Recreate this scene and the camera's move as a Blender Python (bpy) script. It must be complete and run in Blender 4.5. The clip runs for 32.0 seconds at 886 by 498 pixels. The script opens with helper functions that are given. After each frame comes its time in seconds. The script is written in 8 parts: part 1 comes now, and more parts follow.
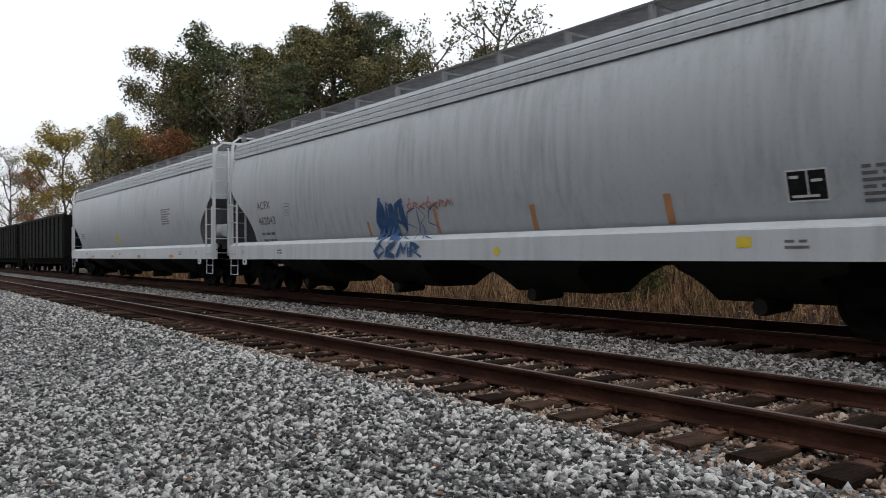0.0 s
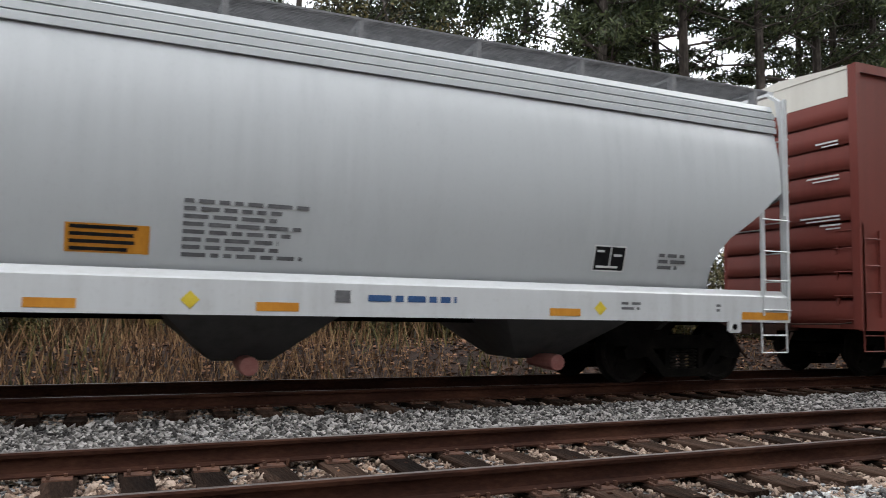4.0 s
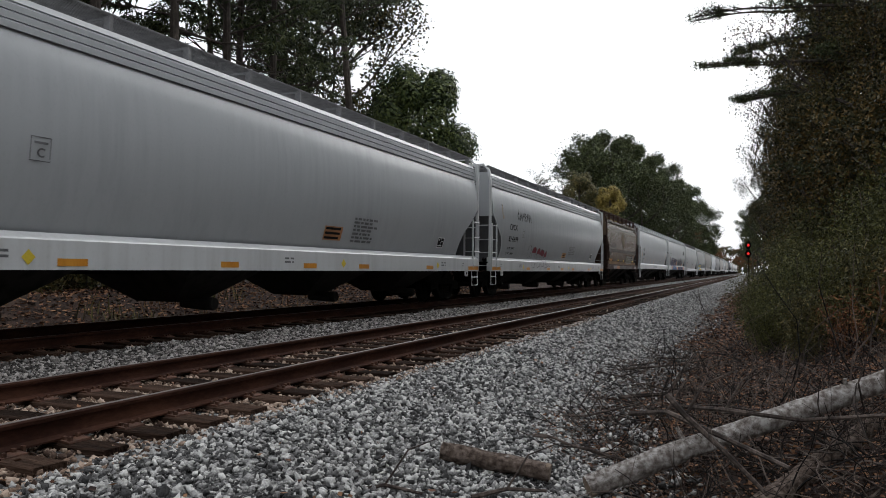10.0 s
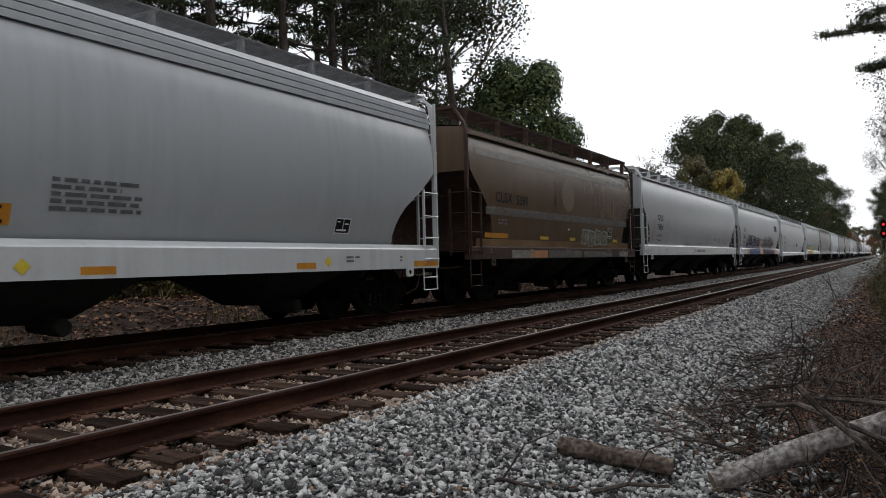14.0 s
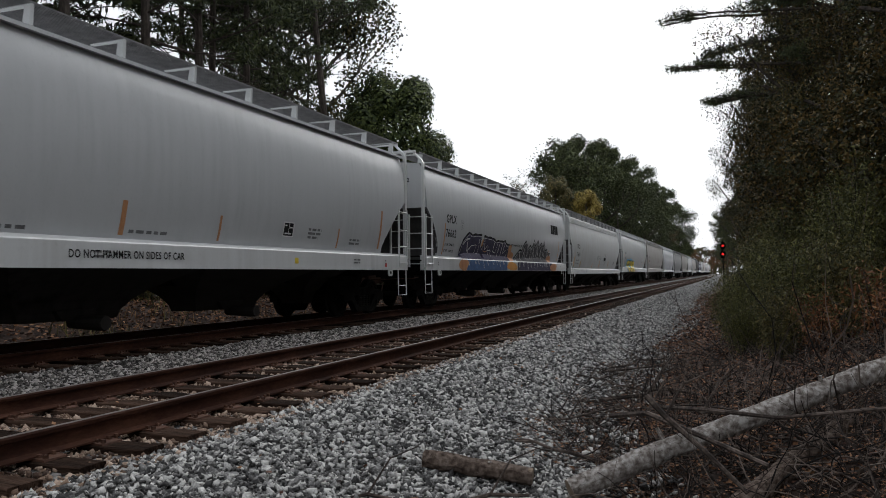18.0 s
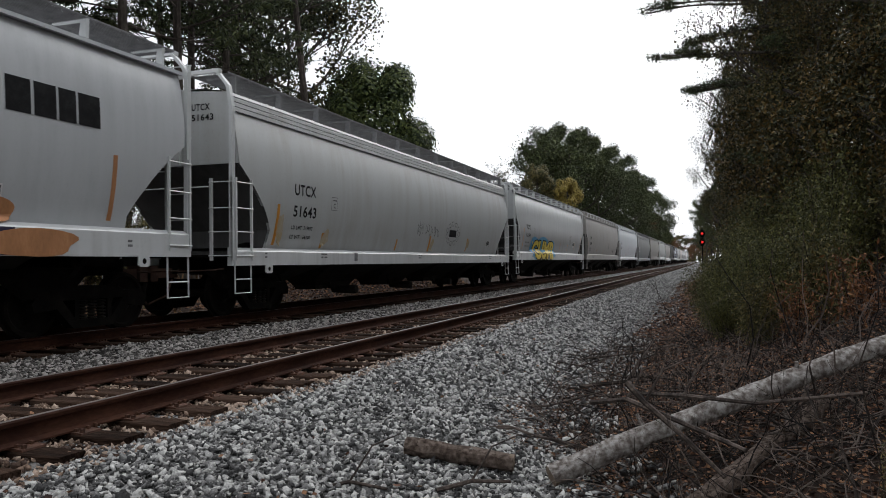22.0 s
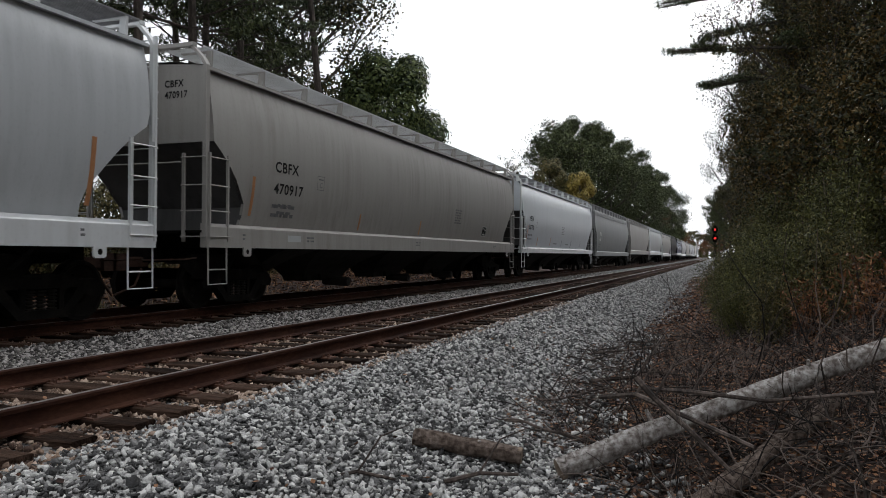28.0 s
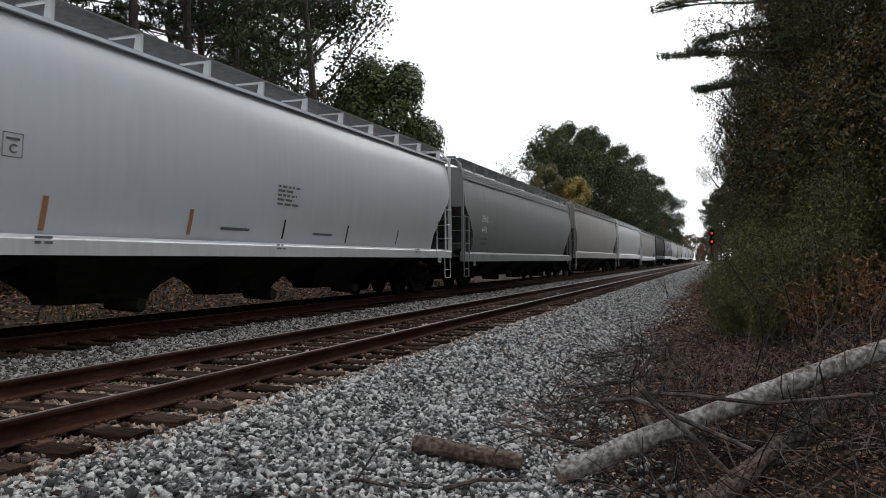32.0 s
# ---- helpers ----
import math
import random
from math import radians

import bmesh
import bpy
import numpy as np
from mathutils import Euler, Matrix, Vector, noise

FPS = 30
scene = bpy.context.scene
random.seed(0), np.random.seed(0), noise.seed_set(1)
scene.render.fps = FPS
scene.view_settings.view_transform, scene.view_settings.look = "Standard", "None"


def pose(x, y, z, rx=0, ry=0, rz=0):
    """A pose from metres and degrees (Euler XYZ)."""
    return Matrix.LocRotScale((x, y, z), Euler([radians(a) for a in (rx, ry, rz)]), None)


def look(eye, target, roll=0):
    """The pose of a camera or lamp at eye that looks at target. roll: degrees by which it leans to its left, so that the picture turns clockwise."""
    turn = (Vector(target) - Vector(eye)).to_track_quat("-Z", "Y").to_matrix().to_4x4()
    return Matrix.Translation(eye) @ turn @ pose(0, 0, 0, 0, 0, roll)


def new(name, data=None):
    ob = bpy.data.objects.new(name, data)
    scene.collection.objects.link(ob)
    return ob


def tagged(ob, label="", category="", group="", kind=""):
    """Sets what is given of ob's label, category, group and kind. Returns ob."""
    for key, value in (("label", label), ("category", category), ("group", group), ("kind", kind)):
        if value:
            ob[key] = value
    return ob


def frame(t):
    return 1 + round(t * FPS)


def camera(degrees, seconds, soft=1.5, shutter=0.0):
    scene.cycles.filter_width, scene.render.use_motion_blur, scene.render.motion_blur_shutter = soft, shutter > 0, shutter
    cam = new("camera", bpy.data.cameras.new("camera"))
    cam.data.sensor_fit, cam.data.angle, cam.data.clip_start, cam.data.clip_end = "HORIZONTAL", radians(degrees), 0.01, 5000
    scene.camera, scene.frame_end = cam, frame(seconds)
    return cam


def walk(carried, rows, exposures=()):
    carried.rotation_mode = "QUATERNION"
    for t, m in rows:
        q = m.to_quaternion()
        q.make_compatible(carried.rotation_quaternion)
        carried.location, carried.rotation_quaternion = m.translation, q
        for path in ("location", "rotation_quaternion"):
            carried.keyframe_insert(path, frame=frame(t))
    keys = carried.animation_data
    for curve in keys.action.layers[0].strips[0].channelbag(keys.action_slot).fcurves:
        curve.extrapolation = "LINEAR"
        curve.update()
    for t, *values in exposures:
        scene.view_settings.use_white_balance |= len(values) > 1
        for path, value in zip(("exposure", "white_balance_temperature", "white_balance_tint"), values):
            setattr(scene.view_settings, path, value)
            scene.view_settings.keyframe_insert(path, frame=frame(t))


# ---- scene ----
# x runs along the track, y across it to the train, z = 0 on the near rails
cam = camera(61.3, 32.0, soft=0.9, shutter=0.08)


def aim(eye, yaw, pitch, roll):
    """A camera pose from the eye and yaw (left of +y), pitch (up) and roll in degrees."""
    a, b = radians(yaw), radians(pitch)
    way = Vector((-math.sin(a) * math.cos(b), math.cos(a) * math.cos(b), math.sin(b)))
    return look(eye, Vector(eye) + way, roll)


# seconds, eye, yaw, pitch, roll
PATH = [
    (0, (0.301, -0.294, 1.046), 52.31, 0.47, -0.24),
    (0.5, (0.277, -0.272, 1.045), 44.27, 1.27, 0.03),
    (1, (0.254, -0.249, 1.044), 36.34, 2.00, 0.24),
    (1.5, (0.231, -0.226, 1.043), 28.10, 2.78, 0.45),
    (2, (0.208, -0.204, 1.042), 19.29, 3.42, -0.06),
    (2.5, (0.185, -0.181, 1.041), 9.93, 3.92, -0.44),
    (3, (0.162, -0.158, 1.040), 0.82, 3.99, -0.52),
    (3.5, (0.139, -0.136, 1.039), -11.56, 3.73, -1.05),
    (4, (0.116, -0.113, 1.038), -23.72, 4.76, 1.02),
    (4.5, (0.092, -0.091, 1.037), -35.64, 4.49, 1.14),
    (6.5, (0.000, 0.000, 1.033), -62.79, 1.58, 0.24),
    (7, (0.000, 0.000, 1.033), -65.62, 0.73, 0.65),
    (7.5, (0.000, 0.000, 1.033), -66.51, 0.42, 0.42),
    (8, (0.000, 0.000, 1.033), -67.29, 0.79, 0.68),
    (8.5, (0.000, 0.000, 1.033), -67.72, 0.52, 0.40),
    (9, (0.000, 0.000, 1.033), -67.51, 1.04, 0.61),
    (9.5, (0.000, 0.000, 1.033), -67.28, 1.35, 0.80),
    (10, (0.000, 0.000, 1.033), -67.39, 1.48, 0.65),
    (10.5, (0.000, 0.000, 1.033), -67.23, 1.30, 0.78),
    (11, (0.000, 0.000, 1.033), -67.01, 1.32, 0.86),
    (11.5, (0.000, 0.000, 1.033), -66.83, 1.55, 0.59),
    (12, (0.000, 0.000, 1.033), -66.33, 1.92, 0.43),
    (12.5, (0.000, 0.000, 1.033), -64.50, 1.66, 0.35),
    (13, (0.000, 0.000, 1.033), -62.81, 0.89, 0.37),
    (13.5, (0.000, 0.000, 1.033), -60.81, 0.76, -0.66),
    (15.5, (0.000, 0.000, 1.033), -56.72, 2.30, -1.42),
    (16, (0.000, 0.000, 1.033), -60.80, 2.27, -0.92),
    (16.5, (0.000, 0.000, 1.033), -64.61, 2.36, -0.85),
    (17, (0.000, 0.000, 1.033), -66.84, 2.31, -0.77),
    (17.5, (0.000, 0.000, 1.033), -69.22, 2.81, -0.21),
    (18, (0.000, 0.000, 1.033), -69.08, 1.99, -0.58),
    (18.5, (0.000, 0.000, 1.033), -69.05, 1.52, -1.12),
    (19, (0.000, 0.000, 1.033), -69.12, 1.33, -1.80),
    (19.5, (0.000, 0.000, 1.033), -70.35, 1.35, -1.83),
    (20, (0.000, 0.000, 1.033), -70.64, 1.41, -1.65),
    (20.5, (0.000, 0.000, 1.033), -71.44, 1.17, -1.42),
    (21, (0.000, 0.000, 1.033), -70.84, 1.41, -1.20),
    (21.5, (0.000, 0.000, 1.033), -70.72, 1.17, -0.80),
    (22, (0.000, 0.000, 1.033), -70.47, 1.05, -0.63),
    (22.5, (0.000, 0.000, 1.033), -70.01, 0.80, -0.41),
    (23, (0.000, 0.000, 1.033), -68.44, 0.79, -0.65),
    (23.5, (0.000, 0.000, 1.033), -68.66, 0.46, -0.60),
    (24, (0.000, 0.000, 1.033), -69.18, 0.82, -0.22),
    (24.5, (0.000, 0.000, 1.033), -69.42, 1.05, -0.21),
    (25, (0.000, 0.000, 1.033), -69.65, 0.80, -0.43),
    (25.5, (0.000, 0.000, 1.033), -69.77, 0.63, -0.34),
    (27.5, (0.000, 0.000, 1.033), -69.83, 0.69, 0.25),
    (28, (0.000, 0.000, 1.033), -69.61, 0.46, 0.22),
    (28.5, (0.000, 0.000, 1.033), -69.97, 0.58, -0.14),
    (29, (0.000, 0.000, 1.033), -70.04, 0.57, 0.00),
    (29.5, (0.000, 0.000, 1.033), -70.12, 0.69, -0.11),
    (30, (0.000, 0.000, 1.033), -70.18, 0.67, -0.17),
    (30.5, (0.000, 0.000, 1.033), -70.25, 0.77, -0.10),
    (31, (0.000, 0.000, 1.033), -70.00, 0.73, -0.06),
    (31.5, (0.000, 0.000, 1.033), -70.01, 0.83, -0.13),
    (32, (0.000, 0.000, 1.033), -69.82, 0.94, -0.40),]
EXPOSURES = [
    (0, -0.58), (0.5, -0.32), (1, -0.04), (2, 0.01), (3, 0.02), (4.5, 0.23), (6.5, -0.4), (7.5, -0.55), (9, -0.55), (10, -0.68), (11, -0.92), (12, -1.0), (13, -0.97), (15.5, -0.5), (16, -0.52), (17, -0.75), (18, -0.85), (19, -0.82), (20, -0.70), (25, -0.67), (28, -0.67), (32, -0.6),
]
walk(cam, [(t, aim(e, yaw, pitch, roll)) for t, e, yaw, pitch, roll in PATH], EXPOSURES)

# ---- light: a bright overcast sky ----
world = bpy.data.worlds.new("overcast_sky")
scene.world = world
world.use_nodes = True
wn, wl = world.node_tree.nodes, world.node_tree.links
sky = wn.new("ShaderNodeTexSky")
sky.sky_type, sky.sun_disc = "NISHITA", False
sky.sun_elevation, sky.sun_rotation = radians(35), radians(100)
sky.dust_density, sky.air_density = 4.0, 1.0
grey = wn.new("ShaderNodeHueSaturation")
grey.inputs["Saturation"].default_value = 0.1
cloud = wn.new("ShaderNodeMix")
cloud.data_type = "RGBA"
cloud.inputs["Factor"].default_value = 0.75
cloud.inputs["B"].default_value = (9.35, 9.7, 10.25, 1)
wl.new(sky.outputs[0], grey.inputs["Color"])
wl.new(grey.outputs[0], cloud.inputs["A"])
# the cloud is brighter towards the hidden sun, which stands down the line
place = wn.new("ShaderNodeTexCoord")
toward = wn.new("ShaderNodeVectorMath")
toward.operation = "DOT_PRODUCT"
toward.inputs[1].default_value = Vector((0.32, -0.1, 0.94)).normalized()
gain = wn.new("ShaderNodeMapRange")
gain.inputs["From Min"].default_value, gain.inputs["From Max"].default_value = -0.8, 1.0
gain.inputs["To Min"].default_value, gain.inputs["To Max"].default_value = 1.15, 2.05
lit = wn.new("ShaderNodeVectorMath")
lit.operation = "SCALE"
wl.new(place.outputs["Generated"], toward.inputs[0])
wl.new(toward.outputs["Value"], gain.inputs["Value"])
wl.new(cloud.outputs["Result"], lit.inputs[0])
wl.new(gain.outputs[0], lit.inputs["Scale"])
wl.new(lit.outputs[0], wn["Background"].inputs["Color"])
wn["Background"].inputs["Strength"].default_value = 0.125
sun = new("sun", bpy.data.lights.new("sun", "SUN"))
sun.data.energy, sun.data.angle, sun.data.color = 0.5, radians(40), (1.0, 0.97, 0.93)
sun.matrix_world = look((40, -7, 29), (0, 0, 0))


# ---- materials ----
MATS = {}


def nodes_of(name):
    m = bpy.data.materials.new(name)
    m.use_nodes = True
    t = m.node_tree
    return m, t.nodes, t.links, t.nodes["Principled BSDF"]


def ramp(n, stops):
    r = n.new("ShaderNodeValToRGB")
    e = r.color_ramp.elements
    while len(e) < len(stops):
        e.new(0.5)
    for k, (p, c) in zip(e, stops):
        k.position, k.color = p, (*c, 1) if len(c) == 3 else c
    return r


def surface(name, low, mid, high, scale=4.0, stretch=(1, 1, 1), rough=0.7, metal=0.0, bump=0.2, fine=40.0, island=0.0, obj=0.0, spec=0.4):
    """Two scales of noise over three tones; island / obj: how far single pieces differ."""
    if name in MATS:
        return MATS[name]
    m, n, l, p = nodes_of(name)
    tc, mp = n.new("ShaderNodeTexCoord"), n.new("ShaderNodeMapping")
    mp.inputs["Scale"].default_value = stretch
    l.new(tc.outputs["Object"], mp.inputs["Vector"])
    big, small = n.new("ShaderNodeTexNoise"), n.new("ShaderNodeTexNoise")
    big.inputs["Scale"].default_value, small.inputs["Scale"].default_value = scale, fine
    big.inputs["Detail"].default_value, small.inputs["Detail"].default_value = 6, 4
    l.new(mp.outputs[0], big.inputs["Vector"])
    l.new(mp.outputs[0], small.inputs["Vector"])
    mix = n.new("ShaderNodeMath")
    mix.operation = "MULTIPLY_ADD"
    mix.inputs[1].default_value = 0.35
    l.new(small.outputs[0], mix.inputs[0])
    half = n.new("ShaderNodeMath")
    half.operation = "MULTIPLY"
    half.inputs[1].default_value = 0.65
    l.new(big.outputs[0], half.inputs[0])
    l.new(half.outputs[0], mix.inputs[2])
    out = mix.outputs[0]
    if island or obj:
        src = n.new("ShaderNodeNewGeometry").outputs["Random Per Island"] if island else n.new("ShaderNodeObjectInfo").outputs["Random"]
        off = n.new("ShaderNodeMath")
        off.operation = "MULTIPLY_ADD"
        off.inputs[1].default_value = island or obj
        sub = n.new("ShaderNodeMath")
        sub.operation = "SUBTRACT"
        sub.inputs[1].default_value = 0.5
        l.new(src, sub.inputs[0])
        l.new(sub.outputs[0], off.inputs[0])
        l.new(out, off.inputs[2])
        out = off.outputs[0]
    r = ramp(n, [(0.3, low), (0.5, mid), (0.7, high)])
    l.new(out, r.inputs[0])
    l.new(r.outputs[0], p.inputs["Base Color"])
    p.inputs["Roughness"].default_value, p.inputs["Metallic"].default_value = rough, metal
    p.inputs["Specular IOR Level"].default_value = spec
    if bump:
        b = n.new("ShaderNodeBump")
        b.inputs["Strength"].default_value, b.inputs["Distance"].default_value = bump, 0.02
        l.new(small.outputs[0], b.inputs["Height"])
        l.new(b.outputs[0], p.inputs["Normal"])
    MATS[name] = m
    return m


def car_paint(name, base, dirt, amount=0.35, rough=0.24, streak=1.0, spec=0.6):
    """Weathered enamel: vertical runs, broad film of dirt, faint ripples of the sheet."""
    if name in MATS:
        return MATS[name]
    m, n, l, p = nodes_of(name)
    tc = n.new("ShaderNodeTexCoord")
    runs, film, spots = (n.new("ShaderNodeTexNoise") for _ in range(3))
    for node, sc, st, det in ((runs, 5.0 * streak, (1, 1, 0.06), 5), (film, 0.6, (0.6, 1, 1), 4), (spots, 22.0, (1, 1, 0.6), 6)):
        mp = n.new("ShaderNodeMapping")
        mp.inputs["Scale"].default_value = st
        l.new(tc.outputs["Object"], mp.inputs["Vector"])
        l.new(mp.outputs[0], node.inputs["Vector"])
        node.inputs["Scale"].default_value, node.inputs["Detail"].default_value = sc, det
    ra = ramp(n, [(0.42, (0, 0, 0)), (0.72, (1, 1, 1))])
    rb = ramp(n, [(0.35, (0.1, 0.1, 0.1)), (0.7, (1, 1, 1))])
    rc = ramp(n, [(0.55, (0, 0, 0)), (0.75, (1, 1, 1))])
    for s, d in ((runs, ra), (film, rb), (spots, rc)):
        l.new(s.outputs[0], d.inputs[0])
    mul = n.new("ShaderNodeMath")
    mul.operation = "MULTIPLY"
    l.new(ra.outputs[0], mul.inputs[0])
    l.new(rb.outputs[0], mul.inputs[1])
    add = n.new("ShaderNodeMath")
    add.operation = "MULTIPLY_ADD"
    add.inputs[1].default_value = 0.3
    l.new(rc.outputs[0], add.inputs[0])
    l.new(mul.outputs[0], add.inputs[2])
    fac = n.new("ShaderNodeMath")
    fac.operation, fac.use_clamp = "MULTIPLY", True
    fac.inputs[1].default_value = amount
    l.new(add.outputs[0], fac.inputs[0])
    mix = n.new("ShaderNodeMix")
    mix.data_type = "RGBA"
    mix.inputs["A"].default_value, mix.inputs["B"].default_value = (*base, 1), (*dirt, 1)
    l.new(fac.outputs[0], mix.inputs["Factor"])
    l.new(mix.outputs["Result"], p.inputs["Base Color"])
    p.inputs["Roughness"].default_value = rough
    p.inputs["Specular IOR Level"].default_value = spec
    b = n.new("ShaderNodeBump")
    b.inputs["Strength"].default_value, b.inputs["Distance"].default_value = 0.12, 0.05
    l.new(film.outputs[0], b.inputs["Height"])
    l.new(b.outputs[0], p.inputs["Normal"])
    MATS[name] = m
    return m


def glow(name, color, strength):
    m, n, l, p = nodes_of(name)
    p.inputs["Base Color"].default_value = (*color, 1)
    p.inputs["Emission Color"].default_value = (*color, 1)
    p.inputs["Emission Strength"].default_value = strength
    return m


RAIL = surface("rail_rust", (0.016, 0.006, 0.004), (0.036, 0.0135, 0.008), (0.075, 0.031, 0.018), 3, (0.4, 1, 1), 0.85, 0.1, spec=0.15)
SHINE = surface("rail_head_worn", (0.07, 0.054, 0.046), (0.125, 0.105, 0.094), (0.2, 0.18, 0.165), 2, (0.2, 1, 1), 0.36, 0.6, 0.05)
TIE = surface("creosoted_wood", (0.006, 0.0038, 0.003), (0.02, 0.012, 0.0085), (0.075, 0.046, 0.033), 3.5, (1.6, 0.2, 1), 0.95, 0, 1.0, 34, obj=0.3, spec=0.06)
PLATE = surface("rusted_plate", (0.035, 0.014, 0.008), (0.075, 0.032, 0.018), (0.13, 0.06, 0.034), 8, rough=0.85, bump=0.4, obj=0.12)
STONE = surface("crushed_granite", (0.04, 0.039, 0.039), (0.205, 0.201, 0.197), (0.58, 0.57, 0.55), 9, rough=0.8, bump=0.6, fine=60, island=0.6, spec=0.3)
DUSTSTONE = surface("rust_dusted_stone", (0.035, 0.032, 0.03), (0.155, 0.143, 0.135), (0.42, 0.395, 0.375), 9, rough=0.85, bump=0.6, fine=60, island=0.6, spec=0.25)
RUSTSTONE = surface("rust_stained_stone", (0.05, 0.028, 0.019), (0.2, 0.132, 0.093), (0.42, 0.32, 0.25), 9, rough=0.9, bump=0.4, fine=60, island=0.6)
LITTER = surface("dead_leaves", (0.014, 0.006, 0.0045), (0.085, 0.036, 0.022), (0.29, 0.15, 0.08), 5, rough=0.85, bump=0.1, island=0.8)
STRAW = surface("dry_grass", (0.05, 0.025, 0.012), (0.15, 0.078, 0.036), (0.31, 0.19, 0.095), 5, rough=0.9, bump=0.0, island=0.6)
TWIG = surface("dead_twig", (0.006, 0.004, 0.0035), (0.03, 0.021, 0.017), (0.15, 0.118, 0.1), 6, rough=0.9, bump=0.2, island=0.7)
BARK = surface("pine_bark", (0.028, 0.022, 0.019), (0.07, 0.057, 0.048), (0.14, 0.115, 0.098), 5, (1, 1, 0.35), 0.95, 0, 0.8, 18)


def cracked_bark(name, gain):
    """Pale weathered bark in small plates with dark cracks between."""
    m, n, l, p = nodes_of(name)
    tc, warp = n.new("ShaderNodeTexCoord"), n.new("ShaderNodeTexNoise")
    warp.inputs["Scale"].default_value, warp.inputs["Detail"].default_value = 24, 10
    l.new(tc.outputs["Object"], warp.inputs["Vector"])
    mixv = n.new("ShaderNodeMix")
    mixv.data_type = "RGBA"
    mixv.inputs["Factor"].default_value = 0.07
    l.new(tc.outputs["Object"], mixv.inputs["A"])
    l.new(warp.outputs["Color"], mixv.inputs["B"])
    vo = n.new("ShaderNodeTexVoronoi")
    vo.feature = "DISTANCE_TO_EDGE"
    vo.inputs["Scale"].default_value = 21
    l.new(mixv.outputs["Result"], vo.inputs["Vector"])
    crack = ramp(n, [(0.0, (0.74, 0.71, 0.69)), (0.02, (0.92, 0.91, 0.9)), (0.05, (1, 1, 1))])
    l.new(vo.outputs["Distance"], crack.inputs[0])
    tone = ramp(n, [(p_, tuple(v * g for v, g in zip(c, gain))) for p_, c in ((0.35, (0.125, 0.104, 0.092)), (0.5, (0.265, 0.24, 0.222)), (0.66, (0.44, 0.42, 0.4)))])
    l.new(warp.outputs[0], tone.inputs[0])
    mul = n.new("ShaderNodeMix")
    mul.data_type, mul.blend_type = "RGBA", "MULTIPLY"
    mul.inputs["Factor"].default_value = 1.0
    l.new(tone.outputs[0], mul.inputs["A"])
    l.new(crack.outputs[0], mul.inputs["B"])
    l.new(mul.outputs["Result"], p.inputs["Base Color"])
    b = n.new("ShaderNodeBump")
    b.inputs["Strength"].default_value, b.inputs["Distance"].default_value = 1.0, 0.02
    l.new(crack.outputs[0], b.inputs["Height"])
    l.new(b.outputs[0], p.inputs["Normal"])
    p.inputs["Roughness"].default_value, p.inputs["Specular IOR Level"].default_value = 0.95, 0.15
    return m


LOGBARK = cracked_bark("weathered_log", (1.0, 1.0, 1.0))
DARKBARK = cracked_bark("damp_log", (0.42, 0.35, 0.31))
LOGEND = surface("sawn_end_grain", (0.12, 0.085, 0.06), (0.2, 0.15, 0.11), (0.28, 0.22, 0.17), 10, rough=0.9)
# grimy black steel, set still darker to hold the shade beneath the cars
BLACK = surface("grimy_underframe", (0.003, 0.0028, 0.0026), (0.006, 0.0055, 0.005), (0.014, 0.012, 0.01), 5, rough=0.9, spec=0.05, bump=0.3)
RUSTY = surface("rusty_coupler", (0.02, 0.011, 0.008), (0.045, 0.022, 0.015), (0.08, 0.04, 0.027), 7, rough=0.85, bump=0.4)
# wheel steel, its tone lowered for the same shade
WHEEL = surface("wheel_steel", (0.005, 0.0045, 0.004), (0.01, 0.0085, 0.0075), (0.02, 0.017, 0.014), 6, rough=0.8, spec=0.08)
ORANGE = surface("reflective_orange", (0.44, 0.17, 0.015), (0.56, 0.23, 0.02), (0.66, 0.3, 0.04), 3, (1, 1, 0.3), 0.45, bump=0.05)
FADED = surface("faded_orange", (0.28, 0.13, 0.06), (0.4, 0.18, 0.075), (0.5, 0.25, 0.12), 3, (1, 1, 0.3), 0.6, bump=0.05)
YELLOW = surface("decal_yellow", (0.55, 0.4, 0.03), (0.66, 0.5, 0.04), (0.72, 0.56, 0.08), 6, rough=0.5, bump=0.02)
INK = surface("stencil_black", (0.008, 0.008, 0.009), (0.013, 0.013, 0.014), (0.024, 0.024, 0.025), 8, rough=0.8, bump=0.02, spec=0.08)
FADEINK = surface("faded_stencil", (0.08, 0.08, 0.085), (0.12, 0.12, 0.125), (0.18, 0.18, 0.185), 8, rough=0.6, bump=0.02)
WHITEINK = surface("stencil_white", (0.5, 0.5, 0.5), (0.62, 0.62, 0.61), (0.7, 0.7, 0.69), 8, rough=0.55, bump=0.02)
OCHRE = surface("ochre_smear", (0.4, 0.29, 0.15), (0.44, 0.36, 0.24), (0.47, 0.43, 0.36), 5, rough=0.6, bump=0.02)
WINE = surface("spray_wine_red", (0.14, 0.012, 0.025), (0.2, 0.02, 0.035), (0.27, 0.04, 0.055), 6, rough=0.6, bump=0.02)
REDINK = surface("decal_red", (0.4, 0.03, 0.03), (0.5, 0.04, 0.04), (0.56, 0.07, 0.06), 8, rough=0.5, bump=0.02)
DARKINK = surface("spray_dark", (0.02, 0.02, 0.024), (0.045, 0.045, 0.05), (0.11, 0.11, 0.12), 3, rough=0.8, bump=0.02)
BLUEINK = surface("spray_blue", (0.012, 0.045, 0.13), (0.022, 0.075, 0.2), (0.05, 0.12, 0.27), 5, rough=0.6, bump=0.02)
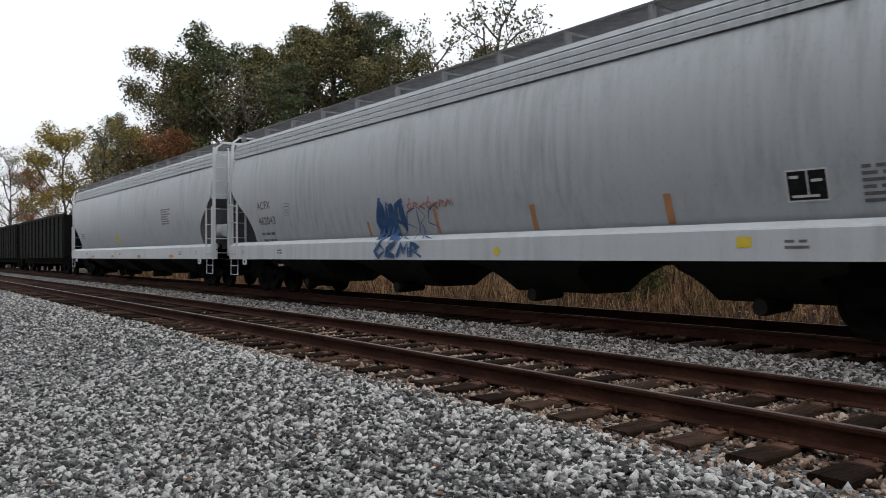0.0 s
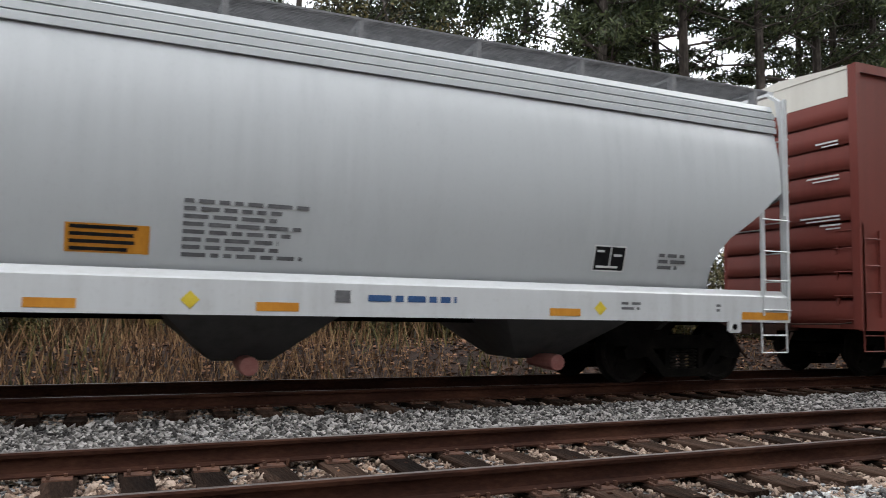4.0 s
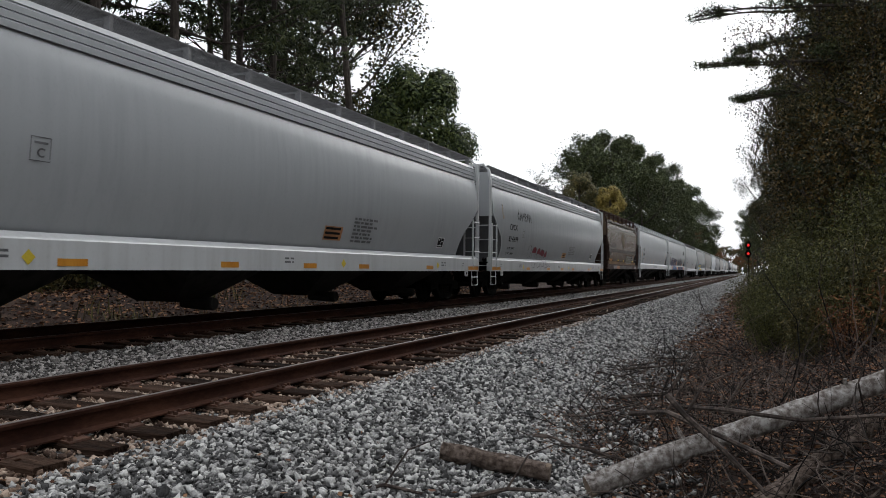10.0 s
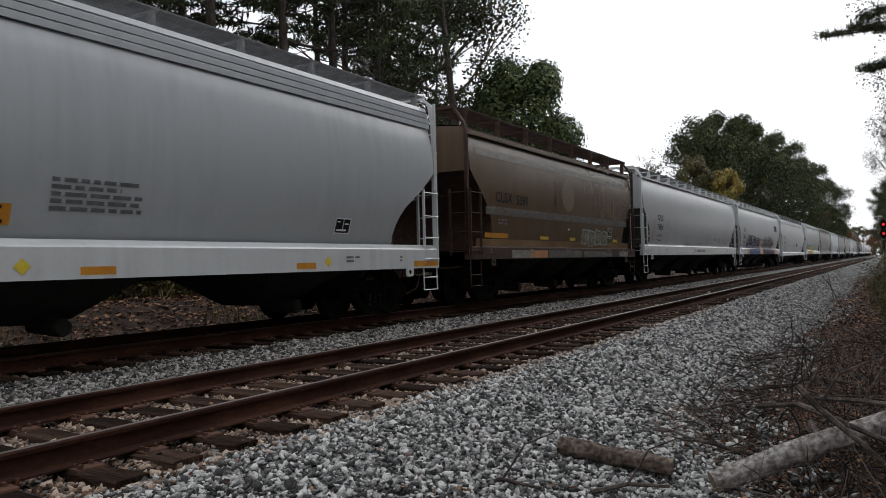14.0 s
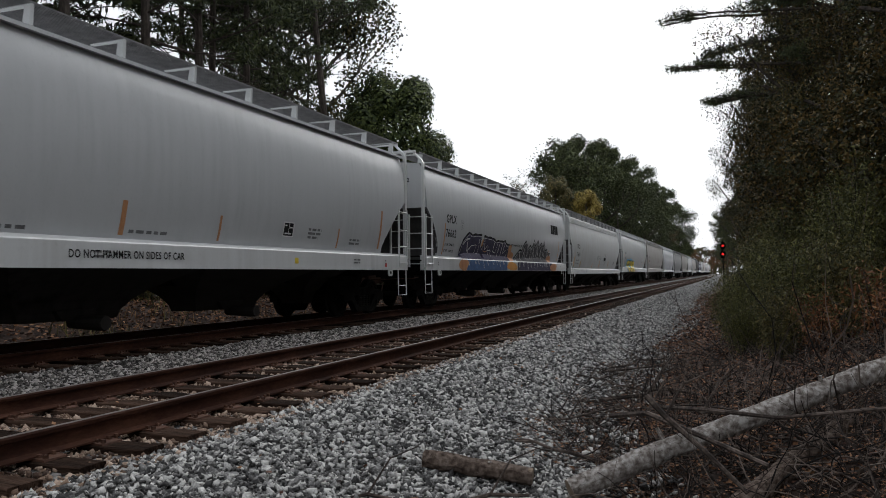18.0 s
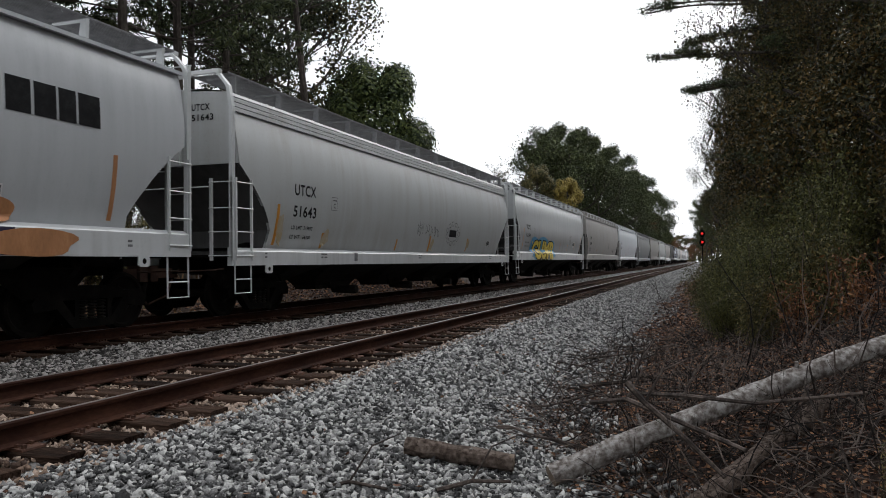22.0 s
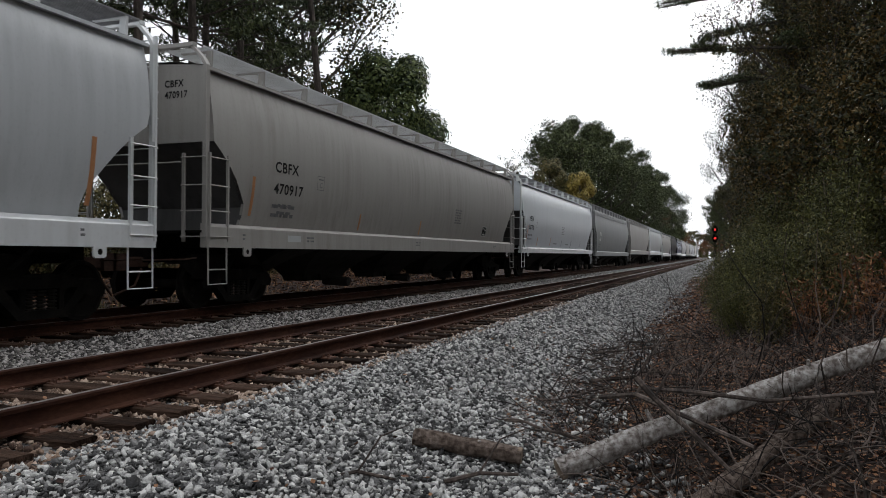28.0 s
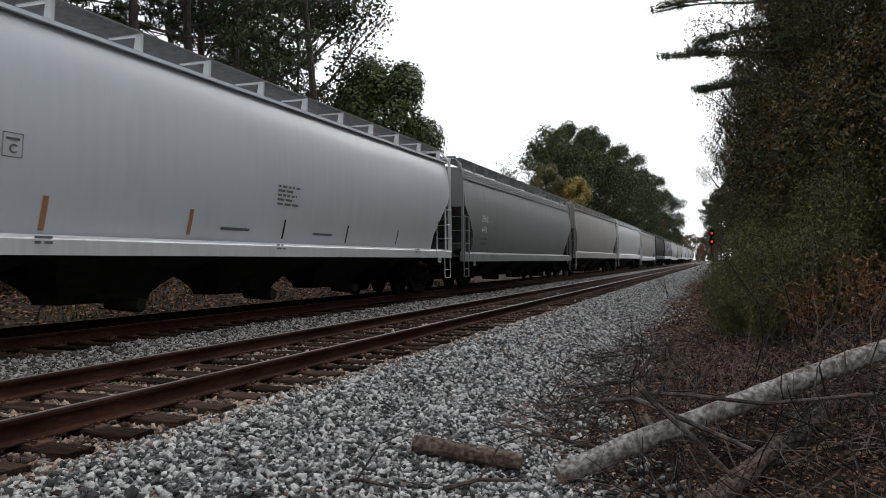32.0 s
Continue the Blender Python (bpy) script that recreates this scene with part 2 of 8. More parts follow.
SKYINK = surface("spray_light_blue", (0.13, 0.3, 0.43), (0.2, 0.41, 0.55), (0.3, 0.5, 0.62), 4, rough=0.6, bump=0.02)
VIOLET = surface("spray_violet", (0.012, 0.01, 0.03), (0.025, 0.02, 0.055), (0.05, 0.04, 0.09), 5, rough=0.8, bump=0.02)
SILVER = surface("spray_silver", (0.24, 0.25, 0.26), (0.36, 0.37, 0.38), (0.48, 0.49, 0.5), 4, rough=0.5, bump=0.02)
RUSTRUN = surface("rust_stain", (0.24, 0.17, 0.11), (0.32, 0.26, 0.2), (0.38, 0.34, 0.29), 4, (2, 1, 0.4), 0.7, bump=0.05)


def leafy(name, low, mid, high):
    m = surface(name, low, mid, high, 0.8, rough=0.6, bump=0.0, island=0.55, spec=0.25)
    return m


LEAF = {
    "dark": leafy("leaf_dark_green", (0.02, 0.026, 0.010), (0.05, 0.064, 0.022), (0.105, 0.125, 0.048)),
    "pine": leafy("needle_green", (0.02, 0.027, 0.012), (0.05, 0.066, 0.026), (0.1, 0.12, 0.048)),
    "olive": leafy("leaf_olive", (0.03, 0.031, 0.012), (0.085, 0.082, 0.03), (0.17, 0.135, 0.05)),
    "gold": leafy("leaf_gold", (0.12, 0.085, 0.02), (0.22, 0.165, 0.035), (0.33, 0.26, 0.07)),
    "rust": leafy("leaf_rust", (0.08, 0.03, 0.012), (0.16, 0.065, 0.024), (0.25, 0.12, 0.05)),
    "red": leafy("leaf_red", (0.1, 0.018, 0.012), (0.19, 0.04, 0.025), (0.28, 0.09, 0.05)),
    "pale": leafy("leaf_pale", (0.08, 0.085, 0.055), (0.15, 0.15, 0.1), (0.24, 0.235, 0.17)),
    "kudzu": leafy("vine_leaf", (0.017, 0.028, 0.008), (0.045, 0.066, 0.018), (0.115, 0.14, 0.042)),
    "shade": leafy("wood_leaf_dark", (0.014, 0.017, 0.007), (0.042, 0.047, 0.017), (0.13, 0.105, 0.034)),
    "tan": leafy("wood_leaf_olive", (0.018, 0.019, 0.007), (0.046, 0.044, 0.015), (0.145, 0.092, 0.027)),
    "shrub": leafy("shrub_leaf", (0.028, 0.031, 0.009), (0.074, 0.078, 0.022), (0.15, 0.145, 0.044)),
}


# ---- mesh building ----
class Shape:
    """Vertices and faces gathered into one mesh."""

    def __init__(self):
        self.v, self.f, self.mi, self.cur = [], [], [], 0

    def add(self, vs, fs):
        o = len(self.v)
        self.v += [tuple(p) for p in vs]
        self.f += [tuple(i + o for i in f) for f in fs]
        self.mi += [self.cur] * len(fs)
        return self

    def box(self, x0, x1, y0, y1, z0, z1, m=None):
        vs = [Vector((x, y, z)) for x in (x0, x1) for y in (y0, y1) for z in (z0, z1)]
        if m is not None:
            vs = [m @ p for p in vs]
        return self.add(vs, [(0, 1, 3, 2), (4, 6, 7, 5), (0, 4, 5, 1), (2, 3, 7, 6), (0, 2, 6, 4), (1, 5, 7, 3)])

    def prism(self, pts, a, b, axis="x"):
        """Extrudes a closed outline: for x, points are (y, z); for y, (x, z); for z, (x, y)."""
        n = len(pts)
        put = {"x": lambda p, q: (q, p[0], p[1]), "y": lambda p, q: (p[0], q, p[1]), "z": lambda p, q: (p[0], p[1], q)}[axis]
        vs = [put(p, a) for p in pts] + [put(p, b) for p in pts]
        fs = [(i, (i + 1) % n, n + (i + 1) % n, n + i) for i in range(n)] + [tuple(range(n - 1, -1, -1)), tuple(range(n, 2 * n))]
        return self.add(vs, fs)

    def tube(self, path, r, n=6, r1=None):
        """A round bar along points, tapering from r to r1."""
        path = [Vector(p) for p in path]
        r1 = r if r1 is None else r1
        rings = []
        for i, p in enumerate(path):
            d = (path[min(i + 1, len(path) - 1)] - path[max(i - 1, 0)]).normalized()
            u = d.cross(Vector((0, 0, 1)))
            u = u.normalized() if u.length > 1e-3 else Vector((1, 0, 0))
            w = d.cross(u)
            rr = r + (r1 - r) * i / max(len(path) - 1, 1)
            rings.append([p + rr * (math.cos(2 * math.pi * k / n) * u + math.sin(2 * math.pi * k / n) * w) for k in range(n)])
        vs = [q for g in rings for q in g]
        fs = [(i * n + k, i * n + (k + 1) % n, (i + 1) * n + (k + 1) % n, (i + 1) * n + k) for i in range(len(path) - 1) for k in range(n)]
        fs += [tuple(range(n - 1, -1, -1)), tuple(range((len(path) - 1) * n, len(path) * n))]
        return self.add(vs, fs)

    def lathe(self, prof, n=24, axis="y"):
        """Turns (radius, along) points round an axis through the origin."""
        vs = []
        for r, a in prof:
            for k in range(n):
                c, s = r * math.cos(2 * math.pi * k / n), r * math.sin(2 * math.pi * k / n)
                vs.append({"y": (c, a, s), "x": (a, c, s), "z": (c, s, a)}[axis])
        fs = [(i * n + k, i * n + (k + 1) % n, (i + 1) * n + (k + 1) % n, (i + 1) * n + k) for i in range(len(prof) - 1) for k in range(n)]
        fs += [tuple(range(n)), tuple(range((len(prof) - 1) * n, len(prof) * n))]
        return self.add(vs, fs)

    def grid(self, rows):
        """A sheet through rows of points."""
        n = len(rows[0])
        return self.add([p for r in rows for p in r], [(i * n + k, i * n + k + 1, (i + 1) * n + k + 1, (i + 1) * n + k) for i in range(len(rows) - 1) for k in range(n - 1)])

    def moved(self, dx, dy, dz):
        self.v = [(x + dx, y + dy, z + dz) for x, y, z in self.v]
        return self

    def mesh(self, name, mats, smooth=False):
        me = bpy.data.meshes.new(name)
        me.from_pydata(self.v, [], self.f)
        for m in mats if isinstance(mats, (list, tuple)) else [mats]:
            me.materials.append(m)
        if any(self.mi):
            me.polygons.foreach_set("material_index", self.mi)
        if smooth:
            me.polygons.foreach_set("use_smooth", [True] * len(me.polygons))
            me.set_sharp_from_angle(angle=radians(32))
        return me


def part(name, shape, material, parent, label="", smooth=False):
    me = shape.mesh(name, material, smooth) if isinstance(shape, Shape) else shape
    ob = new(name, me)
    ob.parent = parent
    if label:
        ob["label"] = label
    return ob


CACHE = {}


def shared(key, make, material, smooth=False):
    """One mesh for all parts that are alike."""
    if key not in CACHE:
        CACHE[key] = make().mesh(key.split("/")[0], material, smooth)
    return CACHE[key]


def at(ob, x=0.0, y=0.0, z=0.0, rz=0.0):
    ob.location, ob.rotation_euler = (x, y, z), (0, 0, rz)
    return ob


def root(name, label, category, group="", m=None):
    ob = tagged(new(name), label, category, group)
    if m is not None:
        ob.matrix_world = m
    return ob


def letters(text, size, material, spacing=1.0, bold=0.022):
    """A line of lettering as a thin mesh in the x-z plane, its lower left corner at the origin."""
    key = "lettering/" + text + str(size) + material.name + str(spacing) + str(bold)
    if key in CACHE:
        return CACHE[key]
    cu = bpy.data.curves.new("lettering", "FONT")
    cu.body, cu.size, cu.extrude, cu.space_character, cu.resolution_u, cu.offset = text, size, 0.0, spacing, 3, size * bold
    cu.fill_mode = "FRONT"
    tmp = bpy.data.objects.new("lettering", cu)
    me = bpy.data.meshes.new_from_object(tmp)
    bpy.data.objects.remove(tmp)
    me.name = "lettering"
    co = np.empty(len(me.vertices) * 3, np.float32)
    me.vertices.foreach_get("co", co)
    co = co.reshape(-1, 3)
    co = np.stack([co[:, 0], -co[:, 2], co[:, 1]], 1)
    me.vertices.foreach_set("co", co.ravel())
    me.materials.clear()
    me.materials.append(material)
    CACHE[key] = me
    return me


def draped(me, x, z, side, lift=0.006, wide=None, tall=None, cuts=0):
    """A copy of a flat x-z mesh laid on the near side of a car: side(z) is the half width there."""
    out = me.copy()
    if cuts:
        bm = bmesh.new()
        bm.from_mesh(out)
        zs = [v.co.z for v in bm.verts]
        for i in range(1, cuts):
            h = min(zs) + (max(zs) - min(zs)) * i / cuts
            bmesh.ops.bisect_plane(bm, geom=bm.verts[:] + bm.edges[:] + bm.faces[:], plane_co=(0, 0, h), plane_no=(0, 0, 1))
        bm.to_mesh(out)
        bm.free()
    n = len(out.vertices)
    co = np.empty(n * 3, np.float32)
    out.vertices.foreach_get("co", co)
    co = co.reshape(-1, 3)
    sx = wide / max(co[:, 0].max() - co[:, 0].min(), 1e-6) if wide else 1.0
    sz = tall / max(co[:, 2].max() - co[:, 2].min(), 1e-6) if tall else 1.0
    co[:, 0] = (co[:, 0] - co[:, 0].min()) * sx + x
    co[:, 2] = (co[:, 2] - co[:, 2].min()) * sz + z
    co[:, 1] = [-(side(v) + lift) for v in co[:, 2]]
    out.vertices.foreach_set("co", co.ravel())
    out.update()
    return out


def patch(x0, x1, z0, z1, side, lift=0.005, nz=6, lean=0.0):
    """A strip of paint or tape on the near side."""
    s = Shape()
    zs = [z0 + (z1 - z0) * i / nz for i in range(nz + 1)]
    s.grid([[(x0 + lean * (z - z0), -(side(z) + lift), z) for z in zs], [(x1 + lean * (z - z0), -(side(z) + lift), z) for z in zs]])
    return s


def strokes(lines, width, side, lift):
    """Spray-can lines: ribbons along points (x, z) on the near side."""
    s = Shape()
    for pts in lines:
        fine = []
        for (ax, az), (bx, bz) in zip(pts, pts[1:]):
            k = max(2, int(math.hypot(bx - ax, bz - az) / 0.12))
            fine += [(ax + (bx - ax) * i / k, az + (bz - az) * i / k) for i in range(k)]
        fine.append(pts[-1])
        a, b = [], []
        for i, (x, z) in enumerate(fine):
            dx, dz = fine[min(i + 1, len(fine) - 1)][0] - fine[max(i - 1, 0)][0], fine[min(i + 1, len(fine) - 1)][1] - fine[max(i - 1, 0)][1]
            d = math.hypot(dx, dz) or 1.0
            w = width * (0.75 + 0.35 * math.sin(i * 0.7)) / 2
            for out, k in ((a, w), (b, -w)):
                px, pz = x - dz / d * k, z + dx / d * k
                out.append((px, -(side(pz) + lift), pz))
        s.grid([a, b])
    return s


# ---- the ground ----
RAIL_A, GAUGE, YN, YF = 4.454, 1.51, 5.21, 9.94
ZF = 0.02


def smooth(v, a, b):
    k = min(1.0, max(0.0, (v - a) / (b - a)))
    return k * k * (3 - 2 * k)


def wob(x, y, s, k=0.0):
    return noise.noise(Vector((x * s, y * s, 7.3 + k)))


def edge_of_stone(x):
    """Where the ballast gives way to leaf litter, on the camera's side."""
    return -1.6 + 3.3 * smooth(x, 0.5, 8.0) + 0.0035 * max(0.0, x - 8)


def bed(x, y):
    """Top of the ballast."""
    if y < 3.75:
        z = -0.235 - 0.34 * smooth(3.75 - y, 0.0, 2.6)
    elif y < 6.7:
        z = -0.235
    elif y < 8.5:
        z = -0.235 - 0.06 * math.sin((y - 6.7) / 1.8 * math.pi)
    elif y < 11.4:
        z = -0.225
    else:
        z = -0.225 - 0.75 * smooth(y, 11.4, 13.2)
    return z + 0.02 * wob(x, y, 0.9) + 0.012 * wob(x, y, 2.7, 3)


def land(x, y):
    """The natural ground; under the ballast it lies lower."""
    if y < 6:
        up = smooth(x, 1.5, 4.5)
        e = edge_of_stone(x) - 0.1
        z = -0.68 + 0.05 * up + up * (0.28 * min(max(e - y - 0.5, 0), 4) + 0.12 * max(e - y - 4.5, 0)) + 0.06 * max(-4 - y, 0) * (1 - up) * 0.5
        if y > e:
            z -= 0.45 * smooth(y, e, e + 0.9)
    else:
        z = -1.1 + 0.3 * smooth(y, 12.4, 13.2) + 1.05 * smooth(y, 13.0, 16.5) * (0.45 + 0.55 * smooth(x, -14, 4)) + 0.02 * max(y - 16, 0)
    return z + 0.10 * wob(x, y, 0.35, 5) + 0.04 * wob(x, y, 1.3, 9)


def sheet(name, xs, ys, height, material):
    s = Shape()
    s.grid([[(x, y, height(x, y)) for y in ys] for x in xs])
    ob = new(name, s.mesh(name, material, True))
    return ob


GROUND = surface("leaf_litter_soil", (0.01, 0.0055, 0.004), (0.028, 0.015, 0.01), (0.075, 0.043, 0.029), 2.5, rough=0.95, bump=0.9, fine=22)
xs = [-900, -500, -250, -150, -100, -80] + [-60 + i * 0.75 for i in range(200)] + [90 + i * 6 for i in range(20)] + [230, 300, 420, 600, 900]
ys = [-300, -120, -60, -30, -18, -12] + [-9 + i * 0.35 for i in range(44)] + [6.5, 9, 12] + [12.5 + i * 0.4 for i in range(22)] + [22, 26, 32, 40, 60, 100, 200, 400, 900]
tagged(sheet("ground", xs, ys, land, GROUND), "brown leaf-littered soil banks beside the railway", "ground", kind="structure")


def ballast_material():
    m, n, l, p = nodes_of("ballast_bed")
    tc = n.new("ShaderNodeTexCoord")
    vo = n.new("ShaderNodeTexVoronoi")
    vo.inputs["Scale"].default_value = 26
    l.new(tc.outputs["Object"], vo.inputs["Vector"])
    sep = n.new("ShaderNodeSeparateColor")
    l.new(vo.outputs["Color"], sep.inputs[0])
    r = ramp(n, [(0.0, (0.02, 0.02, 0.021)), (0.5, (0.11, 0.11, 0.112)), (1.0, (0.42, 0.415, 0.41))])
    l.new(sep.outputs[0], r.inputs[0])
    no = n.new("ShaderNodeTexNoise")
    no.inputs["Scale"].default_value = 0.7
    l.new(tc.outputs["Object"], no.inputs["Vector"])
    r2 = ramp(n, [(0.35, (0.72, 0.69, 0.66)), (0.65, (1, 1, 1))])
    l.new(no.outputs[0], r2.inputs[0])
    mx = n.new("ShaderNodeMix")
    mx.data_type, mx.blend_type = "RGBA", "MULTIPLY"
    mx.inputs["Factor"].default_value = 1.0
    l.new(r.outputs[0], mx.inputs["A"])
    l.new(r2.outputs[0], mx.inputs["B"])
    l.new(mx.outputs["Result"], p.inputs["Base Color"])
    b = n.new("ShaderNodeBump")
    b.inputs["Strength"].default_value, b.inputs["Distance"].default_value = 1.0, 0.05
    b.invert = True
    l.new(vo.outputs["Distance"], b.inputs["Height"])
    l.new(b.outputs[0], p.inputs["Normal"])
    p.inputs["Roughness"].default_value = 0.9
    return m


bx = [-400, -200, -120, -80] + [-50 + i * 0.6 for i in range(200)] + [75 + i * 5 for i in range(30)] + [240, 300, 400, 600]
by = [-2.6 + i * 0.32 for i in range(50)]
ballast = tagged(sheet("ballast", bx, by, lambda x, y: bed(x, y) if y > edge_of_stone(x) - 0.25 else min(bed(x, y), land(x, y) - 0.12), ballast_material()),
                 "grey crushed-stone railway ballast with loose stones", "ballast", kind="structure")

# ---- loose stones ----
rng = np.random.default_rng(11)


def quad_mesh(name, quads, material):
    """quads: n x 4 x 3."""
    n = len(quads)
    me = bpy.data.meshes.new(name)
    me.vertices.add(n * 4)
    me.vertices.foreach_set("co", np.ascontiguousarray(quads, np.float32).ravel())
    me.loops.add(n * 4)
    me.loops.foreach_set("vertex_index", np.arange(n * 4, dtype=np.int32))
    me.polygons.add(n)
    me.polygons.foreach_set("loop_start", np.arange(0, n * 4, 4, dtype=np.int32))
    me.update(calc_edges=True)
    me.materials.append(material)
    return me


CUBE = np.array([(x, y, z) for x in (-1, 1) for y in (-1, 1) for z in (-1, 1)], float)
CUBE_F = np.array([(0, 1, 3, 2), (4, 6, 7, 5), (0, 4, 5, 1), (2, 3, 7, 6), (0, 2, 6, 4), (1, 5, 7, 3)])


def turns(n):
    q = rng.normal(size=(n, 4))
    w, x, y, z = (q / np.linalg.norm(q, axis=1, keepdims=True)).T
    return np.stack([1 - 2 * (y * y + z * z), 2 * (x * y - z * w), 2 * (x * z + y * w), 2 * (x * y + z * w), 1 - 2 * (x * x + z * z), 2 * (y * z - x * w),
                     2 * (x * z - y * w), 2 * (y * z + x * w), 1 - 2 * (x * x + y * y)], 1).reshape(n, 3, 3)


def stones(name, zones, material, low, high, sink=0.35, keep=None):
    pts = []
    for x0, x1, y0, y1, dens in zones:
        n = int((x1 - x0) * (y1 - y0) * dens)
        pts.append(np.stack([rng.uniform(x0, x1, n), rng.uniform(y0, y1, n)], 1))
    pts = np.concatenate(pts)
    if keep is not None:
        pts = pts[[keep(x, y) for x, y in pts]]
    n = len(pts)
    size = rng.uniform(low, high, (n, 1)) * rng.uniform(0.7, 1.25, (n, 1))
    shape = CUBE[None] * rng.uniform(0.42, 1.2, (n, 1, 3)) * (1 + rng.uniform(-0.38, 0.22, (n, 8, 1)))
    # most stones lie on a broad side, tipped a little
    a, tip = rng.uniform(0, 6.283, n), rng.normal(size=(n, 2)) * 0.42
    ca, sa = np.cos(a), np.sin(a)
    lie = np.stack([ca, -sa, tip[:, 0], sa, ca, tip[:, 1], -tip[:, 0] * ca - tip[:, 1] * sa, tip[:, 0] * sa - tip[:, 1] * ca, np.ones(n)], 1).reshape(n, 3, 3)
    v = np.einsum("nij,nkj->nki", lie, shape * (1.1, 0.95, 0.62)) * size[:, None] * 0.72
    z = np.array([bed(x, y) for x, y in pts])
    v += np.concatenate([pts, (z + size[:, 0] * sink)[:, None]], 1)[:, None]
    me = bpy.data.meshes.new(name)
    me.vertices.add(n * 8)
    me.vertices.foreach_set("co", v.astype(np.float32).ravel())
    idx = (CUBE_F[None] + 8 * np.arange(n)[:, None, None]).astype(np.int32).ravel()
    me.loops.add(n * 24)
    me.loops.foreach_set("vertex_index", idx)
    me.polygons.add(n * 6)
    me.polygons.foreach_set("loop_start", np.arange(0, n * 24, 4, dtype=np.int32))
    me.update(calc_edges=True)
    me.materials.append(material)
    return tagged(new(name, me), kind="stuff")


def stony(x, y):
    return y > edge_of_stone(x) + 0.35 * wob(x, y, 1.1, 2) or (y > edge_of_stone(x) - 0.8 and rng.random() < 0.18)


tagged(stones("ballast_stone", [(-6, 8, -0.6, 3.9, 1150), (8, 16, -0.4, 3.9, 800), (-10, -6, -1.2, 3.9, 800), (16, 40, 0.6, 3.9, 330), (-30, -10, -2.2, 3.9, 330), (40, 80, 1.0, 3.9, 90)], STONE, 0.015, 0.031, keep=stony),
       "loose grey and pale crushed stones on the shoulder", "stones")
tagged(stones("ballast_stone", [(-10, 14, 6.5, 8.75, 800), (14, 24, 6.5, 8.75, 400), (-16, -10, 6.5, 8.75, 400), (24, 60, 6.5, 8.75, 110), (-40, -16, 6.5, 8.75, 150)], DUSTSTONE, 0.016, 0.033), "loose grey crushed stones between the two tracks", "stones")
tagged(stones("track_stone", [(-12, 20, 3.7, 6.7, 560), (20, 48, 3.85, 6.6, 70), (-34, -12, 3.85, 6.6, 70), (-8, 12, 8.7, 11.2, 110)], RUSTSTONE, 0.017, 0.032, 0.3),
       "rust-stained stones between the wooden sleepers", "stones")


# ---- the two tracks ----
def rail_shape(x0, x1):
    half = [(0.07, 0.0), (0.07, 0.012), (0.02, 0.03), (0.009, 0.05), (0.009, 0.125), (0.034, 0.135), (0.0365, 0.16), (0.028, 0.172)]
    s = Shape()
    s.prism([(y, z - 0.172) for y, z in half] + [(-y, z - 0.172) for y, z in reversed(half)], x0, x1)
    return s


def head_shape(x0, x1):
    s = Shape()
    s.prism([(-0.02, 0.0), (-0.014, 0.0025), (0.014, 0.0025), (0.02, 0.0)], x0, x1)
    return s


def tie_shape(seed):
    r = random.Random(seed)
    s = Shape()
    pts = []
    for i in range(9):
        y = -1.3 + 2.6 * i / 8
        w, top = 0.115 + r.uniform(-0.008, 0.006), r.uniform(-0.008, 0.003)
        pts.append([(-w, y, -0.17), (-w, y, top - 0.008), (-w + 0.012, y, top), (w - 0.012, y, top + r.uniform(-0.004, 0.004)), (w, y, top - 0.01), (w, y, -0.17)])
    s.grid(pts)
    s.add(pts[0], [(5, 4, 3, 2, 1, 0)]).add(pts[-1], [(0, 1, 2, 3, 4, 5)])
    return s


def plate_shape():
    s = Shape()
    s.prism([(-0.17, 0), (-0.165, 0.014), (-0.08, 0.02), (0.08, 0.02), (0.165, 0.014), (0.17, 0)], -0.095, 0.095)
    for x, y in ((-0.06, -0.085), (0.06, 0.085), (0.05, -0.085), (-0.05, 0.085), (-0.06, -0.14), (0.06, 0.14)):
        s.box(x - 0.012, x + 0.012, y - 0.014, y + 0.014, 0.01, 0.042)
    return s


def anchor_shape():
    s = Shape()
    s.box(-0.012, 0.012, -0.08, 0.08, -0.03, -0.004).box(-0.012, 0.012, -0.085, -0.06, -0.03, 0.02).box(-0.012, 0.012, 0.06, 0.085, -0.03, 0.02)
    return s


